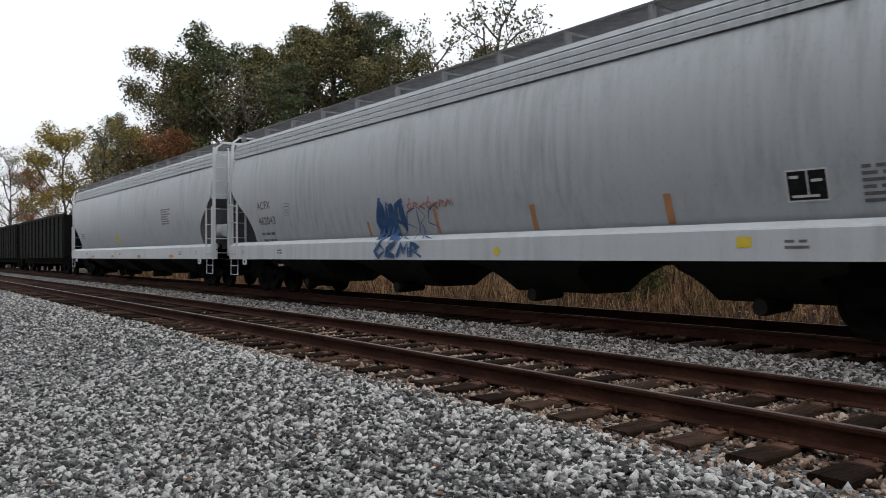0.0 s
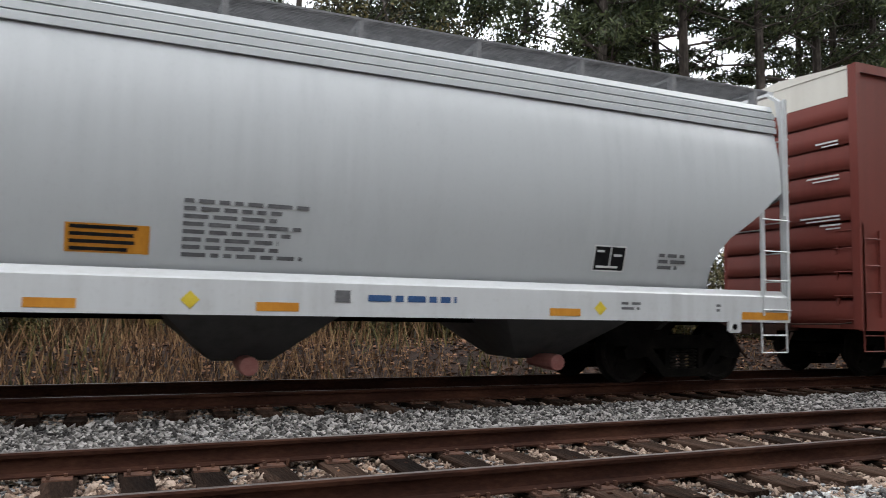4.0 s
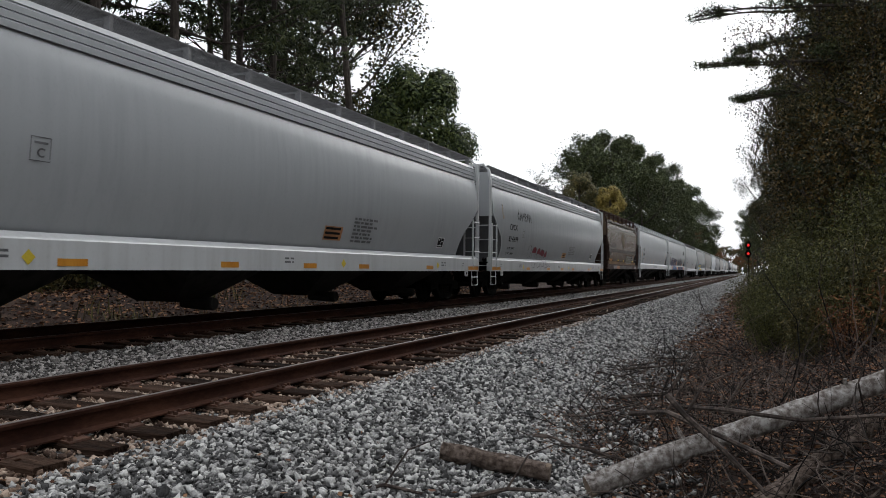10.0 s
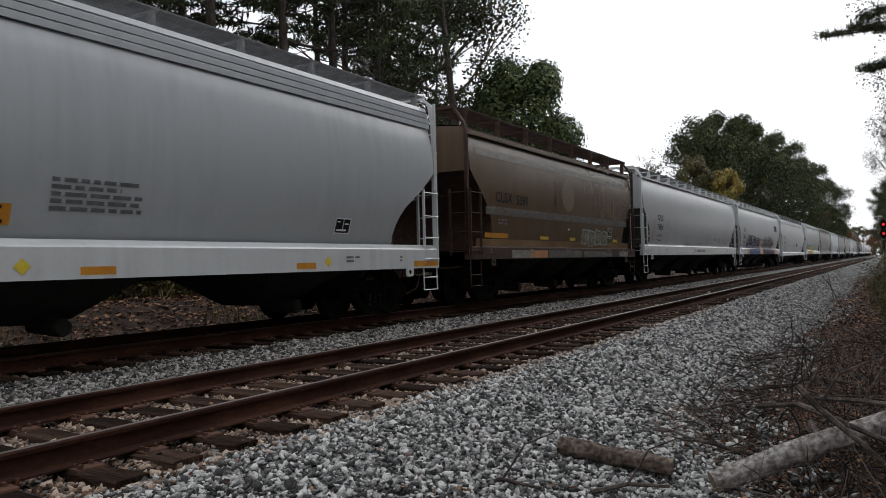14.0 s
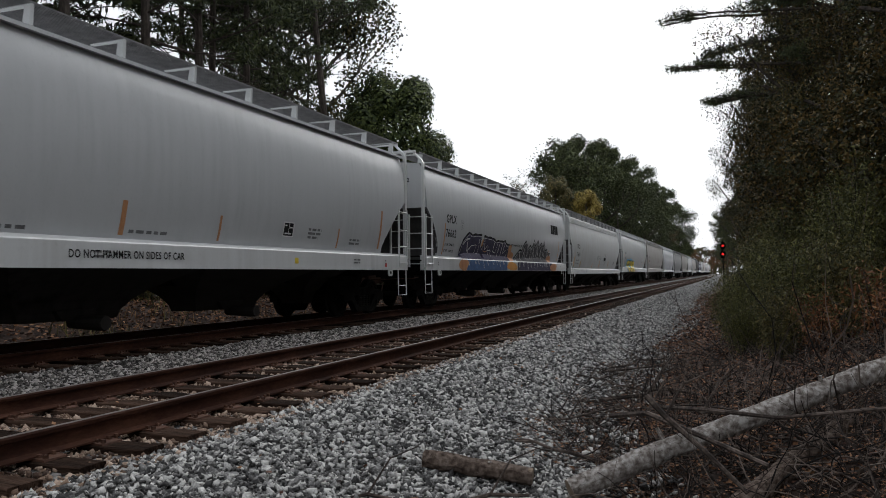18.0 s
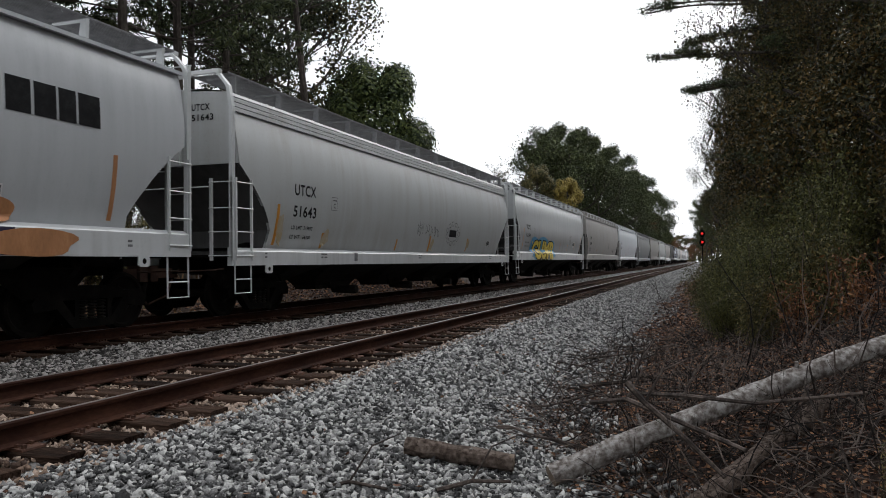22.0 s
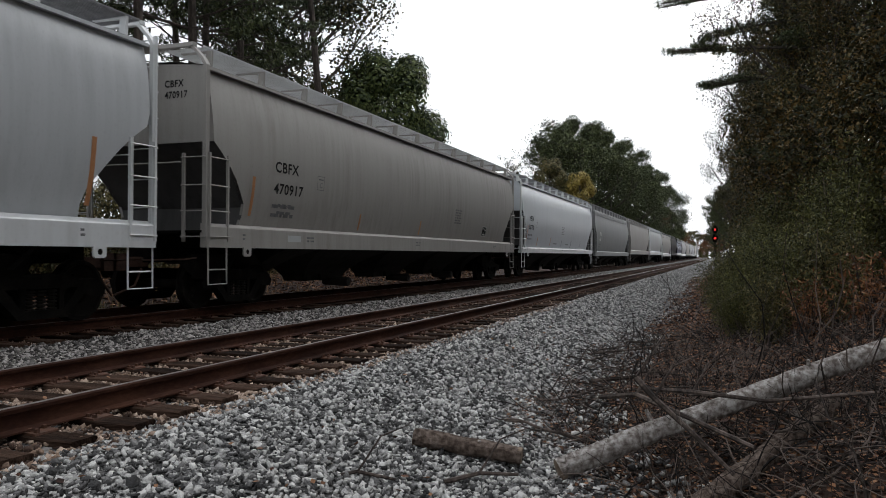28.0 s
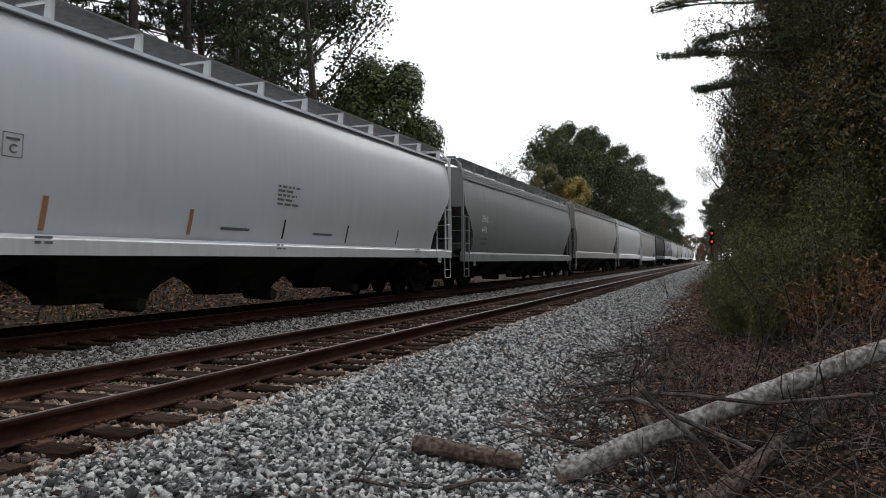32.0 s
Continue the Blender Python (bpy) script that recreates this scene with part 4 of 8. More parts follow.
# ---- brush on the bank ----
def shrub(seed, h, r, leaf, n_stem, n_leaf, size):
    rnd, s, cs = random.Random(seed), Shape(), []
    for i in range(n_stem):
        a, k = rnd.uniform(0, 6.28), rnd.uniform(0.1, 1.0)
        top = (r * k * math.cos(a), r * k * math.sin(a), h * rnd.uniform(0.6, 1.0))
        pts = [(top[0] * f * 0.9 + rnd.uniform(-0.04, 0.04), top[1] * f * 0.9 + rnd.uniform(-0.04, 0.04), top[2] * f - 0.1 * (f == 0)) for f in (0, 0.3, 0.6, 1.0)]
        s.tube(pts, 0.013, 4, 0.004)
        cs += [tuple(Vector(pts[0]).lerp(Vector(pts[3]), f)) for f in (0.35, 0.5, 0.62, 0.74, 0.86, 0.97)]
    q = leaf_quads(np.array(cs), np.full(len(cs), 0.2), n_leaf, size, 1.0, 3.2)
    return s.mesh("trunk", TWIG), quad_mesh("crown", q, leaf)


HARD["shrub_a"] = lambda: shrub(21, 2.0, 0.8, LEAF["shrub"], 24, 80, 0.02)
HARD["shrub_b"] = lambda: shrub(22, 1.7, 0.6, LEAF["olive"], 15, 70, 0.026)
HARD["shrub_c"] = lambda: shrub(23, 1.2, 0.5, LEAF["rust"], 12, 12, 0.03)
for kind, x, y, sc in [("shrub_a", 12.0, -0.75, 0.75), ("shrub_a", 13.6, -0.55, 0.8), ("shrub_a", 15.2, -0.75, 0.85), ("shrub_a", 12.8, -1.45, 0.9), ("shrub_b", 11.4, -1.5, 0.8), ("shrub_a", 14.6, -1.9, 1.15), ("shrub_a", 17.5, -0.8, 0.9), ("shrub_b", 19.5, -0.9, 1.0), ("shrub_a", 20.5, -1.6, 1.3), ("shrub_a", 24, -1.4, 1.3), ("shrub_b", 27, -1.2, 1.2),
                       ("shrub_a", 31, -1.70, 1.5), ("shrub_a", 37, -1.70, 1.6), ("shrub_b", 44, -1.60, 1.7), ("shrub_a", 52, -1.70, 1.7), ("shrub_a", 62, -1.80, 1.8), ("shrub_b", 74, -1.80, 1.9), ("shrub_a", 16.5, -2.50, 1.4), ("shrub_c", 10.2, -1.7, 0.8), ("shrub_c", 9.4, -2.4, 0.9), ("shrub_b", 14.2, -3.35, 1.2), ("shrub_c", 12.2, -3.35, 1.2), ("shrub_c", 8.2, -2.9, 0.9), ("shrub_a", 18.5, -3.30, 1.5), ("shrub_a", 22, -2.70, 1.6),
                       ("shrub_a", 12.6, -0.2, 0.5), ("shrub_b", 11.2, -0.6, 0.6), ("shrub_a", 14.4, -0.1, 0.65), ("shrub_a", 16.2, -0.1, 0.7), ("shrub_a", 13.2, -1.1, 0.7), ("shrub_c", 10.8, -1.1, 0.65), ("shrub_b", 18.5, -0.2, 0.8), ("shrub_b", 5.0, -1.25, 0.32), ("shrub_b", 4.75, -1.0, 0.28), ("shrub_b", 5.3, -1.35, 0.25), ("shrub_b", -7.5, 21, 1.3), ("shrub_a", -5.2, 20, 1.1), ("shrub_c", -3.4, 20.5, 1.7), ("shrub_b", -1.6, 22, 1.5), ("shrub_a", 0.4, 21, 1.2), ("shrub_c", 2.2, 20, 1.5), ("shrub_b", 4.0, 22.5, 1.5), ("shrub_a", -9.6, 22, 1.2)]:
    lab = {"a": "feathery olive green shrub on the bank", "b": "low green brush with thin stems", "c": "brown and rust withered shrub"}[kind[-1]]
    plant(kind, HARD[kind], x, y, sc, wr.uniform(0, 6.28), lab, "shrub", "brush on the bank")


def scatter_leaves(name, n, xr, yr, size, material, keep, label, on=land, lift=0.01):
    p = np.stack([rng.uniform(*xr, n), rng.uniform(*yr, n)], 1)
    p = p[[keep(x, y) for x, y in p]]
    z = np.array([on(x, y) for x, y in p]) + rng.uniform(lift, lift + 0.05, len(p))
    c = np.concatenate([p, z[:, None]], 1)
    t = turns(len(c))
    s = rng.uniform(0.6, 1.3, (len(c), 1)) * size
    u, w = t[:, 0] * s * (1, 1, 0.45), t[:, 1] * s * (0.7, 0.7, 0.35)
    q = np.stack([c - u, c + w, c + u, c - w], 1)
    return tagged(new(name, quad_mesh(name, q, material)), label, "leaves", kind="stuff")


scatter_leaves("fallen_leaves", 44000, (3.0, 18), (-5, 2.2), 0.029, LITTER, lambda x, y: y < edge_of_stone(x) + 0.75 * wob(x, y, 0.8, 4), "brown fallen leaves on the bank", lambda x, y: max(land(x, y), bed(x, y) - 0.1 if y > edge_of_stone(x) - 0.3 else -9))
scatter_leaves("fallen_leaves", 16000, (4.4, 9.5), (-1.6, 2.0), 0.02, LITTER, lambda x, y: y < edge_of_stone(x) + 0.25 + 0.6 * wob(x, y, 1.1, 4), "crumpled reddish leaves along the foot of the ballast", lambda x, y: max(land(x, y), bed(x, y) - 0.02 if y > edge_of_stone(x) - 0.3 else -9))
scatter_leaves("fallen_leaves", 22000, (18, 60), (-2.5, 2.2), 0.05, LITTER, lambda x, y: y < edge_of_stone(x) + 0.5 * wob(x, y, 0.5, 4), "brown leaves at the edge of the ballast down the line", lambda x, y: max(land(x, y), bed(x, y) - 0.05 if y > edge_of_stone(x) - 0.3 else -9))
scatter_leaves("fallen_leaves", 900, (-6, 14), (-1, 6.4), 0.028, LITTER, lambda x, y: y > edge_of_stone(x), "single brown leaves blown on the stones", bed, 0.03)
scatter_leaves("fallen_leaves", 42000, (-14, 46), (12.4, 18.5), 0.065, LITTER, lambda x, y: True, "deep brown leaf litter beyond the train")


def blades(name, n, xr, yr, h, material, label, keep=lambda x, y: True, wide=0.012):
    p = np.stack([rng.uniform(*xr, n), rng.uniform(*yr, n)], 1)
    p = p[[keep(x, y) for x, y in p]]
    n = len(p)
    z = np.array([land(x, y) for x, y in p])
    a, hh = rng.uniform(0, 6.28, n), rng.uniform(0.4, 1.0, n) * h
    lean = rng.normal(size=(n, 2)) * 0.28 * hh[:, None]
    u = np.stack([np.cos(a), np.sin(a)], 1) * wide
    b = np.concatenate([p, z[:, None] - 0.03], 1)
    top = np.concatenate([p + lean, (z + hh)[:, None]], 1)
    uu = np.concatenate([u, np.zeros((n, 1))], 1)
    q = np.stack([b - uu, b + uu, top + uu * 0.25, top - uu * 0.25], 1)
    return tagged(new(name, quad_mesh(name, q, material)), label, "grass", kind="stuff")


blades("dry_grass", 20000, (-60, 0), (12.7, 19), 0.6, STRAW, "tall straw-coloured dry grass beyond the train", wide=0.02)
blades("dry_grass", 9000, (-40, 30), (19, 40), 0.9, STRAW, "field of pale dry grass", wide=0.035)
blades("dry_grass", 3500, (0, 7), (12.8, 17), 0.5, STRAW, "patchy straw-coloured grass among leaves", lambda x, y: rng.random() < 1 - x / 8, 0.016)
blades("dry_grass", 3000, (0, 60), (12.7, 17), 0.4, STRAW, "sparse dry grass in the leaf litter", lambda x, y: wob(x, y, 0.5, 6) > 0.05, 0.015)
blades("green_weeds", 5000, (-30, 20), (13, 17), 0.6, LEAF["olive"], "green weeds among the dry grass", lambda x, y: wob(x, y, 0.6, 8) > 0.28, 0.02)
blades("tall_weeds", 7000, (-14, 9), (17.5, 27), 1.9, STRAW, "tall straw-coloured weeds along the field edge", wide=0.02)
blades("tall_weeds", 4000, (-14, 9), (18, 28), 2.1, LEAF["olive"], "tall green weeds along the field edge", lambda x, y: wob(x, y, 0.4, 8) > 0.0, 0.025)
blades("dead_weeds", 1600, (4, 14), (-5, 1.2), 0.45, TWIG, "thin dead weed stalks on the bank", lambda x, y: y < edge_of_stone(x) - 0.2, 0.004)


def sticks(name, n, xr, yr, l0, l1, r0, r1, label, keep, upright=0.15, parts=3):
    s, rnd = Shape(), random.Random(len(name) + n)
    made = 0
    while made < n:
        x, y = rnd.uniform(*xr), rnd.uniform(*yr)
        if not keep(x, y):
            continue
        made += 1
        L, a, el = rnd.uniform(l0, l1), rnd.uniform(0, 6.28), abs(rnd.gauss(0, upright))
        d = Vector((math.cos(a) * math.cos(el), math.sin(a) * math.cos(el), math.sin(el)))
        z = max(land(x, y), bed(x, y) if y > edge_of_stone(x) - 0.2 else -9)
        p = Vector((x, y, z + 0.02))
        pts = [tuple(p)]
        for i in range(parts):
            d = (d + Vector((rnd.uniform(-0.55, 0.55), rnd.uniform(-0.55, 0.55), rnd.uniform(-0.3, 0.3)))).normalized()
            p = p + d * L / parts
            g = max(land(p.x, p.y), bed(p.x, p.y) if p.y > edge_of_stone(p.x) - 0.2 else -9) + 0.012
            p.z = max(p.z, g)
            pts.append(tuple(p))
        r = rnd.uniform(r0, r1)
        s.tube(pts, r, 4, r * 0.4)
    return tagged(new(name, s.mesh(name, TWIG)), label, "twigs", kind="stuff")


sticks("dead_twigs", 2300, (4.2, 15), (-3.5, 1.9), 0.2, 0.8, 0.002, 0.008, "tangle of thin dead twigs on the bank", lambda x, y: y < edge_of_stone(x) + 0.1, 0.4, 5)
sticks("dead_twigs", 160, (4.6, 9.5), (-1.6, 1.2), 0.5, 1.2, 0.003, 0.008, "fine bare twigs round the fallen logs", lambda x, y: y < edge_of_stone(x) - 0.2, 0.5, 8)
sticks("weed_stems", 46, (4.7, 8.2), (-2.2, -0.15), 0.7, 1.7, 0.005, 0.011, "dark upright dead stems round the logs", lambda x, y: y < edge_of_stone(x) - 0.4, 1.5, 5)
sticks("dead_twigs", 330, (4.7, 7.6), (-1.7, 0.7), 0.35, 0.95, 0.0025, 0.0065, "web of fine dead twigs over the fallen trunks", lambda x, y: y < edge_of_stone(x) - 0.15, 0.65, 6)
sticks("weed_stems", 130, (7, 24), (-4.5, 0.9), 0.8, 2.2, 0.004, 0.009, "upright dark weed stems", lambda x, y: y < edge_of_stone(x) - 0.5, 1.6, 4)


def fallen(name, pts, r, r1, label, n=14, stubs=(), bark=LOGBARK):
    """A fallen trunk with a rough bark and sawn ends."""
    lg = root(name, label, "log")
    rnd = random.Random(int(r * 1000))
    path = [Vector(p) for p in pts]
    fine = []
    for a, b in zip(path, path[1:]):
        k = max(2, int((b - a).length / 0.12))
        fine += [a.lerp(b, i / k) for i in range(k)]
    fine.append(path[-1])
    s = Shape()
    s.tube(fine, r, n, r1)
    s.v = [(x + 0.016 * noise.noise(Vector((x, y, z)) * 9), y + 0.012 * noise.noise(Vector((x, y, z)) * 9 + Vector((5, 0, 0))), z + 0.018 * noise.noise(Vector((x, y, z)) * 11)) for x, y, z in s.v]
    s.f, s.mi = s.f[:-2], s.mi[:-2]
    part("bark", s, bark, lg, smooth=True)
    for end, nxt, rr in ((fine[0], fine[1], r), (fine[-1], fine[-2], r1)):
        d = (end - nxt).normalized()
        part("sawn_end", Shape().tube([end - d * 0.03, end + d * 0.004], rr * 0.96, n), LOGEND, lg)
    for f, d, L in stubs:
        p = fine[int(f * (len(fine) - 1))]
        part("branch_stub", Shape().tube([p, p + Vector(d) * L], 0.022, 6, 0.014), LOGBARK, lg)
    return lg


fallen("fallen_log", [(5.30, 1.08, -0.5), (5.62, 0.55, -0.28), (5.98, 0.0, -0.1), (6.5, -0.95, 0.24), (7.3, -2.4, 0.7)], 0.08, 0.078, "long pale weathered fallen trunk lying across the bank", stubs=((0.2, (0.1, 0.5, 0.9), 0.16), (0.5, (-0.3, 0.1, 1), 0.12)))
fallen("fallen_log", [(5.0, 0.2, -0.64), (5.4, -0.07, -0.5), (6.03, -0.45, -0.32), (6.75, -0.88, -0.16)], 0.085, 0.075, "shorter grey fallen trunk among twigs", bark=DARKBARK)
fallen("short_log", [(5.36, 2.22, -0.38), (5.42, 1.85, -0.42), (5.47, 1.4, -0.47)], 0.072, 0.066, "short sawn grey log lying on the ballast", 12, ((0.78, (-0.3, 0.2, 0.9), 0.07),), DARKBARK)
for pts, r in ([(5.55, 0.57, 0.15), (5.47, 0.44, 0.03), (5.33, 0.18, -0.16), (5.2, -0.08, -0.38)], 0.024), ([(6.6, 0.98, -0.2), (6.0, 0.62, -0.05), (5.5, 0.2, -0.1), (5.0, -0.2, -0.15)], 0.024), ([(6.7, 0.55, -0.12), (6.0, 0.2, 0.0), (5.7, -0.3, 0.02), (5.75, -1.0, 0.12)], 0.02), ([(9.2, 1.5, -0.5), (8.8, 0.9, -0.35), (9.6, 0.75, -0.1), (10.0, 0.7, 0.0)], 0.028), ([(7.5, 2.3, -0.5), (7.8, 1.6, -0.48), (8.4, 1.1, -0.4)], 0.015), ([(4.75, 1.75, -0.5), (4.9, 1.55, -0.46), (5.0, 1.3, -0.47)], 0.018), ([(11.5, 2.1, -0.5), (11.8, 1.2, -0.4), (12.4, 0.5, -0.3)], 0.02), ([(9.6, 2.3, -0.52), (10.6, 1.9, -0.5), (11.4, 1.6, -0.47)], 0.02), ([(4.3, 2.4, -0.42), (4.45, 2.25, -0.4), (4.5, 2.0, -0.44)], 0.016):
    b = root("fallen_branch", "crooked dead branch lying on the bank", "branch", "fallen branches")
    part("stem", Shape().tube(pts, r, 6, r * 0.6), TWIG, b)
    p = Vector(pts[1])
    part("side_twig", Shape().tube([p, p + Vector((0.1, -0.12, 0.22)), p + Vector((0.16, -0.3, 0.3))], r * 0.5, 5, r * 0.2), TWIG, b)


def dead_branch(x, y, length, r, seed):
    """A crooked branch with forks, lying on the bank."""
    rnd = random.Random(seed)
    ob = root("fallen_branch", "crooked grey dead branch among twigs on the bank", "branch", "fallen branches")
    low = lambda q: max(land(q.x, q.y), bed(q.x, q.y) if q.y > edge_of_stone(q.x) - 0.2 else -9) + r
    ang, p = rnd.uniform(0, 6.28), Vector((x, y, 0))
    p.z = low(p)
    pts, rise = [p.copy()], rnd.uniform(0.0, 0.35)
    for i in range(7):
        ang += rnd.uniform(-0.5, 0.5)
        p = p + Vector((math.cos(ang), math.sin(ang), rise * rnd.uniform(-0.4, 1.0))) * length / 7
        p.z = max(p.z, low(p))
        pts.append(p.copy())
    part("stem", Shape().tube(pts, r, 7, r * 0.45), TWIG, ob)
    for i in range(2, 7):
        q, a = pts[i], ang + rnd.choice((-1, 1)) * rnd.uniform(0.5, 1.3)
        arm = [q]
        for j in range(4):
            a += rnd.uniform(-0.4, 0.4)
            q = q + Vector((math.cos(a), math.sin(a), rnd.uniform(-0.1, 0.5))) * length * rnd.uniform(0.04, 0.1)
            arm.append(q)
        part("side_twig", Shape().tube(arm, r * 0.45, 5, r * 0.12), TWIG, ob)


for n, (x, y, ln, r) in enumerate([(6.4, 1.0, 0.9, 0.018), (6.6, 0.7, 1.2, 0.022), (7.2, 0.4, 1.1, 0.016), (7.0, 1.0, 0.8, 0.012), (7.6, 0.9, 1.3, 0.02), (8.2, 0.6, 1.2, 0.018), (8.8, 1.2, 1.0, 0.016), (9.6, 1.4, 1.4, 0.02), (10.6, 1.3, 1.2, 0.018), (11.6, 1.6, 1.4, 0.022), (12.8, 1.9, 1.5, 0.024), (13.8, 1.6, 1.2, 0.02), (6.0, -0.3, 1.2, 0.018), (6.8, -0.5, 1.3, 0.016), (7.4, -0.9, 1.1, 0.015),
                                    (5.6, 0.3, 0.9, 0.013), (6.3, 0.1, 1.0, 0.014), (7.9, -0.2, 1.2, 0.017), (8.6, -0.6, 1.3, 0.016), (9.3, 0.3, 1.2, 0.018), (5.3, -0.5, 0.9, 0.012), (10.2, 0.5, 1.2, 0.016)]):
    dead_branch(x, y, ln, r, 300 + n)


# ---- signal and pole line ----
def signal(x, y):
    s = root("railway_signal", "black two-headed trackside signal showing red", "signal")
    s.location = (x, y, land(x, y))
    g = -land(x, y)
    part("base", Shape().box(-0.3, 0.3, -0.3, 0.3, -0.3, 0.25), surface("concrete", (0.25, 0.25, 0.24), (0.34, 0.33, 0.32), (0.42, 0.41, 0.4)), s)
    part("mast", Shape().tube([(0, 0, 0.2), (0, 0, g + 4.6)], 0.06, 8), BLACK, s)
    part("ladder", Shape().tube([(0.25, -0.15, 0.3), (0.25, -0.15, g + 4.3)], 0.015, 5).tube([(0.25, 0.15, 0.3), (0.25, 0.15, g + 4.3)], 0.015, 5), BLACK, s)
    red = glow("signal_red", (1.0, 0.02, 0.02), 2.2)
    for z in (3.05, 4.0):
        h = part("signal_head", Shape().box(-0.12, 0.1, -0.2, 0.2, g + z - 0.42, g + z + 0.42), BLACK, s)
        part("backplate", Shape().lathe([(0.33, -0.14), (0.33, -0.13)], 20, "x").moved(0, 0, g + z), BLACK, h)
        part("lens", Shape().lathe([(0.13, -0.16), (0.09, -0.19)], 16, "x").moved(0, 0, g + z), red, h, "glowing red lens")
        part("hood", Shape().prism([(0.15 * math.cos(a), 0.15 * math.sin(a)) for a in np.linspace(-0.3, math.pi + 0.3, 12)] + [(0.14 * math.cos(a), 0.14 * math.sin(a)) for a in np.linspace(math.pi + 0.3, -0.3, 12)], -0.36, -0.14).moved(0, 0, g + z), BLACK, h)
    return s


signal(90, 0.62)


def pole(x, y, h):
    p = root("utility_pole", "dark wooden utility pole with a crossarm", "pole")
    p.location = (x, y, land(x, y))
    part("shaft", Shape().tube([(0, 0, -0.5), (0, 0, h)], 0.14, 10, 0.1), BARK, p)
    part("crossarm", Shape().box(-0.4, 1.35, -0.06, 0.06, h - 1.0, h - 0.88), BARK, p)
    for dx in (-0.3, 1.25):
        part("insulator", Shape().lathe([(0.02, 0.0), (0.06, 0.1), (0.03, 0.14), (0.06, 0.25), (0.03, 0.3), (0.06, 0.42), (0.03, 0.6)], 8, "z").moved(dx, 0, h - 1.62), BLACK, p)
    for a in ((-60, 6, h - 4.0), (70, 4, h - 4.0)):
        part("wire", Shape().tube([(0, 0, h - 3.0), (a[0] / 2, a[1] / 2, h - 5.2), a], 0.012, 4), BLACK, p)
    return p


pole(-1.65, 30, 11.2)
pole(-3.63, 30, 11.2)
pole(2.99, 30, 8.8)


# ---- the freight train ----
GREY = car_paint("paint_light_grey", (0.437, 0.456, 0.468), (0.25, 0.265, 0.275), 0.4, 0.22)
CLEAN = car_paint("paint_clean_grey", (0.521, 0.542, 0.55), (0.3, 0.315, 0.325), 0.3, 0.26)
DULL = car_paint("paint_dull_sill", (0.522, 0.544, 0.567), (0.26, 0.27, 0.275), 0.6, 0.45)
# bay grime set near black: the shade under the car is in this colour
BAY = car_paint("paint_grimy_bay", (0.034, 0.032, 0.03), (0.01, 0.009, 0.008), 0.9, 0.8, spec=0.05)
COOL = car_paint("paint_cool_grey", (0.425, 0.451, 0.476), (0.19, 0.205, 0.21), 0.75, 0.5, 1.4)
PALE = car_paint("paint_off_white", (0.464, 0.48, 0.488), (0.25, 0.25, 0.245), 0.45)
STAINED = car_paint("paint_stained_white", (0.464, 0.48, 0.48), (0.28, 0.245, 0.2), 0.6, 0.42, 0.6)
# grey for slopes and bays, darkened to carry the shade they stand in
SHADEGREY = car_paint("paint_grimy_slope", (0.1, 0.1, 0.1), (0.03, 0.029, 0.028), 0.7, 0.7, spec=0.1)
WHITE = car_paint("paint_white", (0.504, 0.52, 0.532), (0.32, 0.325, 0.33), 0.4)
SILL = car_paint("paint_sill_white", (0.607, 0.621, 0.626), (0.32, 0.315, 0.3), 0.45)
BRIGHT = car_paint("paint_bright_white", (0.62, 0.655, 0.69), (0.42, 0.43, 0.44), 0.3)
DUSTY = car_paint("paint_dusty_grey", (0.281, 0.268, 0.251), (0.16, 0.142, 0.125), 0.75, 0.6, 1.2)
SLATE = car_paint("paint_slate", (0.21, 0.215, 0.215), (0.11, 0.105, 0.10), 0.6, 0.6)
BROWN = car_paint("paint_tan_brown", (0.12, 0.077, 0.043), (0.045, 0.027, 0.018), 0.75, 0.27)
MAROON = car_paint("paint_boxcar_red", (0.175, 0.042, 0.032), (0.1, 0.03, 0.024), 0.6, 0.5, spec=0.2)
TANKBLACK = car_paint("paint_tank_black", (0.0025, 0.0032, 0.006), (0.005, 0.0052, 0.007), 0.5, 0.4, spec=0.06)
COAL = car_paint("paint_gondola_black", (0.005, 0.005, 0.005), (0.013, 0.011, 0.01), 0.6, 0.7, spec=0.08)
NAVY = car_paint("paint_navy", (0.06, 0.09, 0.16), (0.07, 0.075, 0.085), 0.5)
CREAM = car_paint("paint_cream", (0.6, 0.57, 0.5), (0.4, 0.36, 0.3), 0.4)
# car grey with the shade of the sloped ends put into the colour
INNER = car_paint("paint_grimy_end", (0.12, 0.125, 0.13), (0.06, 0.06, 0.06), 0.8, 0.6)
GRATE = surface("galvanised_grating", (0.11, 0.11, 0.113), (0.17, 0.17, 0.175), (0.23, 0.23, 0.235), 6, rough=0.6)


def interp(z, pts):
    for (a, va), (b, vb) in zip(pts, pts[1:]):
        if z <= b:
            return va + (vb - va) * max(0.0, z - a) / max(b - a, 1e-6)
    return pts[-1][1]


# half widths by height, the cut-away of the end by height, and the main heights
ACF = {
    "side": [(1.42, 1.335), (1.6, 1.405), (1.85, 1.48), (2.15, 1.545), (2.5, 1.588), (2.85, 1.60), (3.2, 1.583), (3.5, 1.543), (3.7, 1.505), (3.91, 1.447)],
    "cut": [(1.42, 1.43), (1.65, 1.48), (1.91, 1.40), (2.24, 1.11), (2.49, 0.68), (2.74, 0.42), (2.86, 0.14), (3.91, 0.12)],
    "sill": (0.935, 1.32, 1.42), "eave": 3.91, "bulge": 0.75, "band": 4.37, "ribs": 3, "board": 4.61,
}
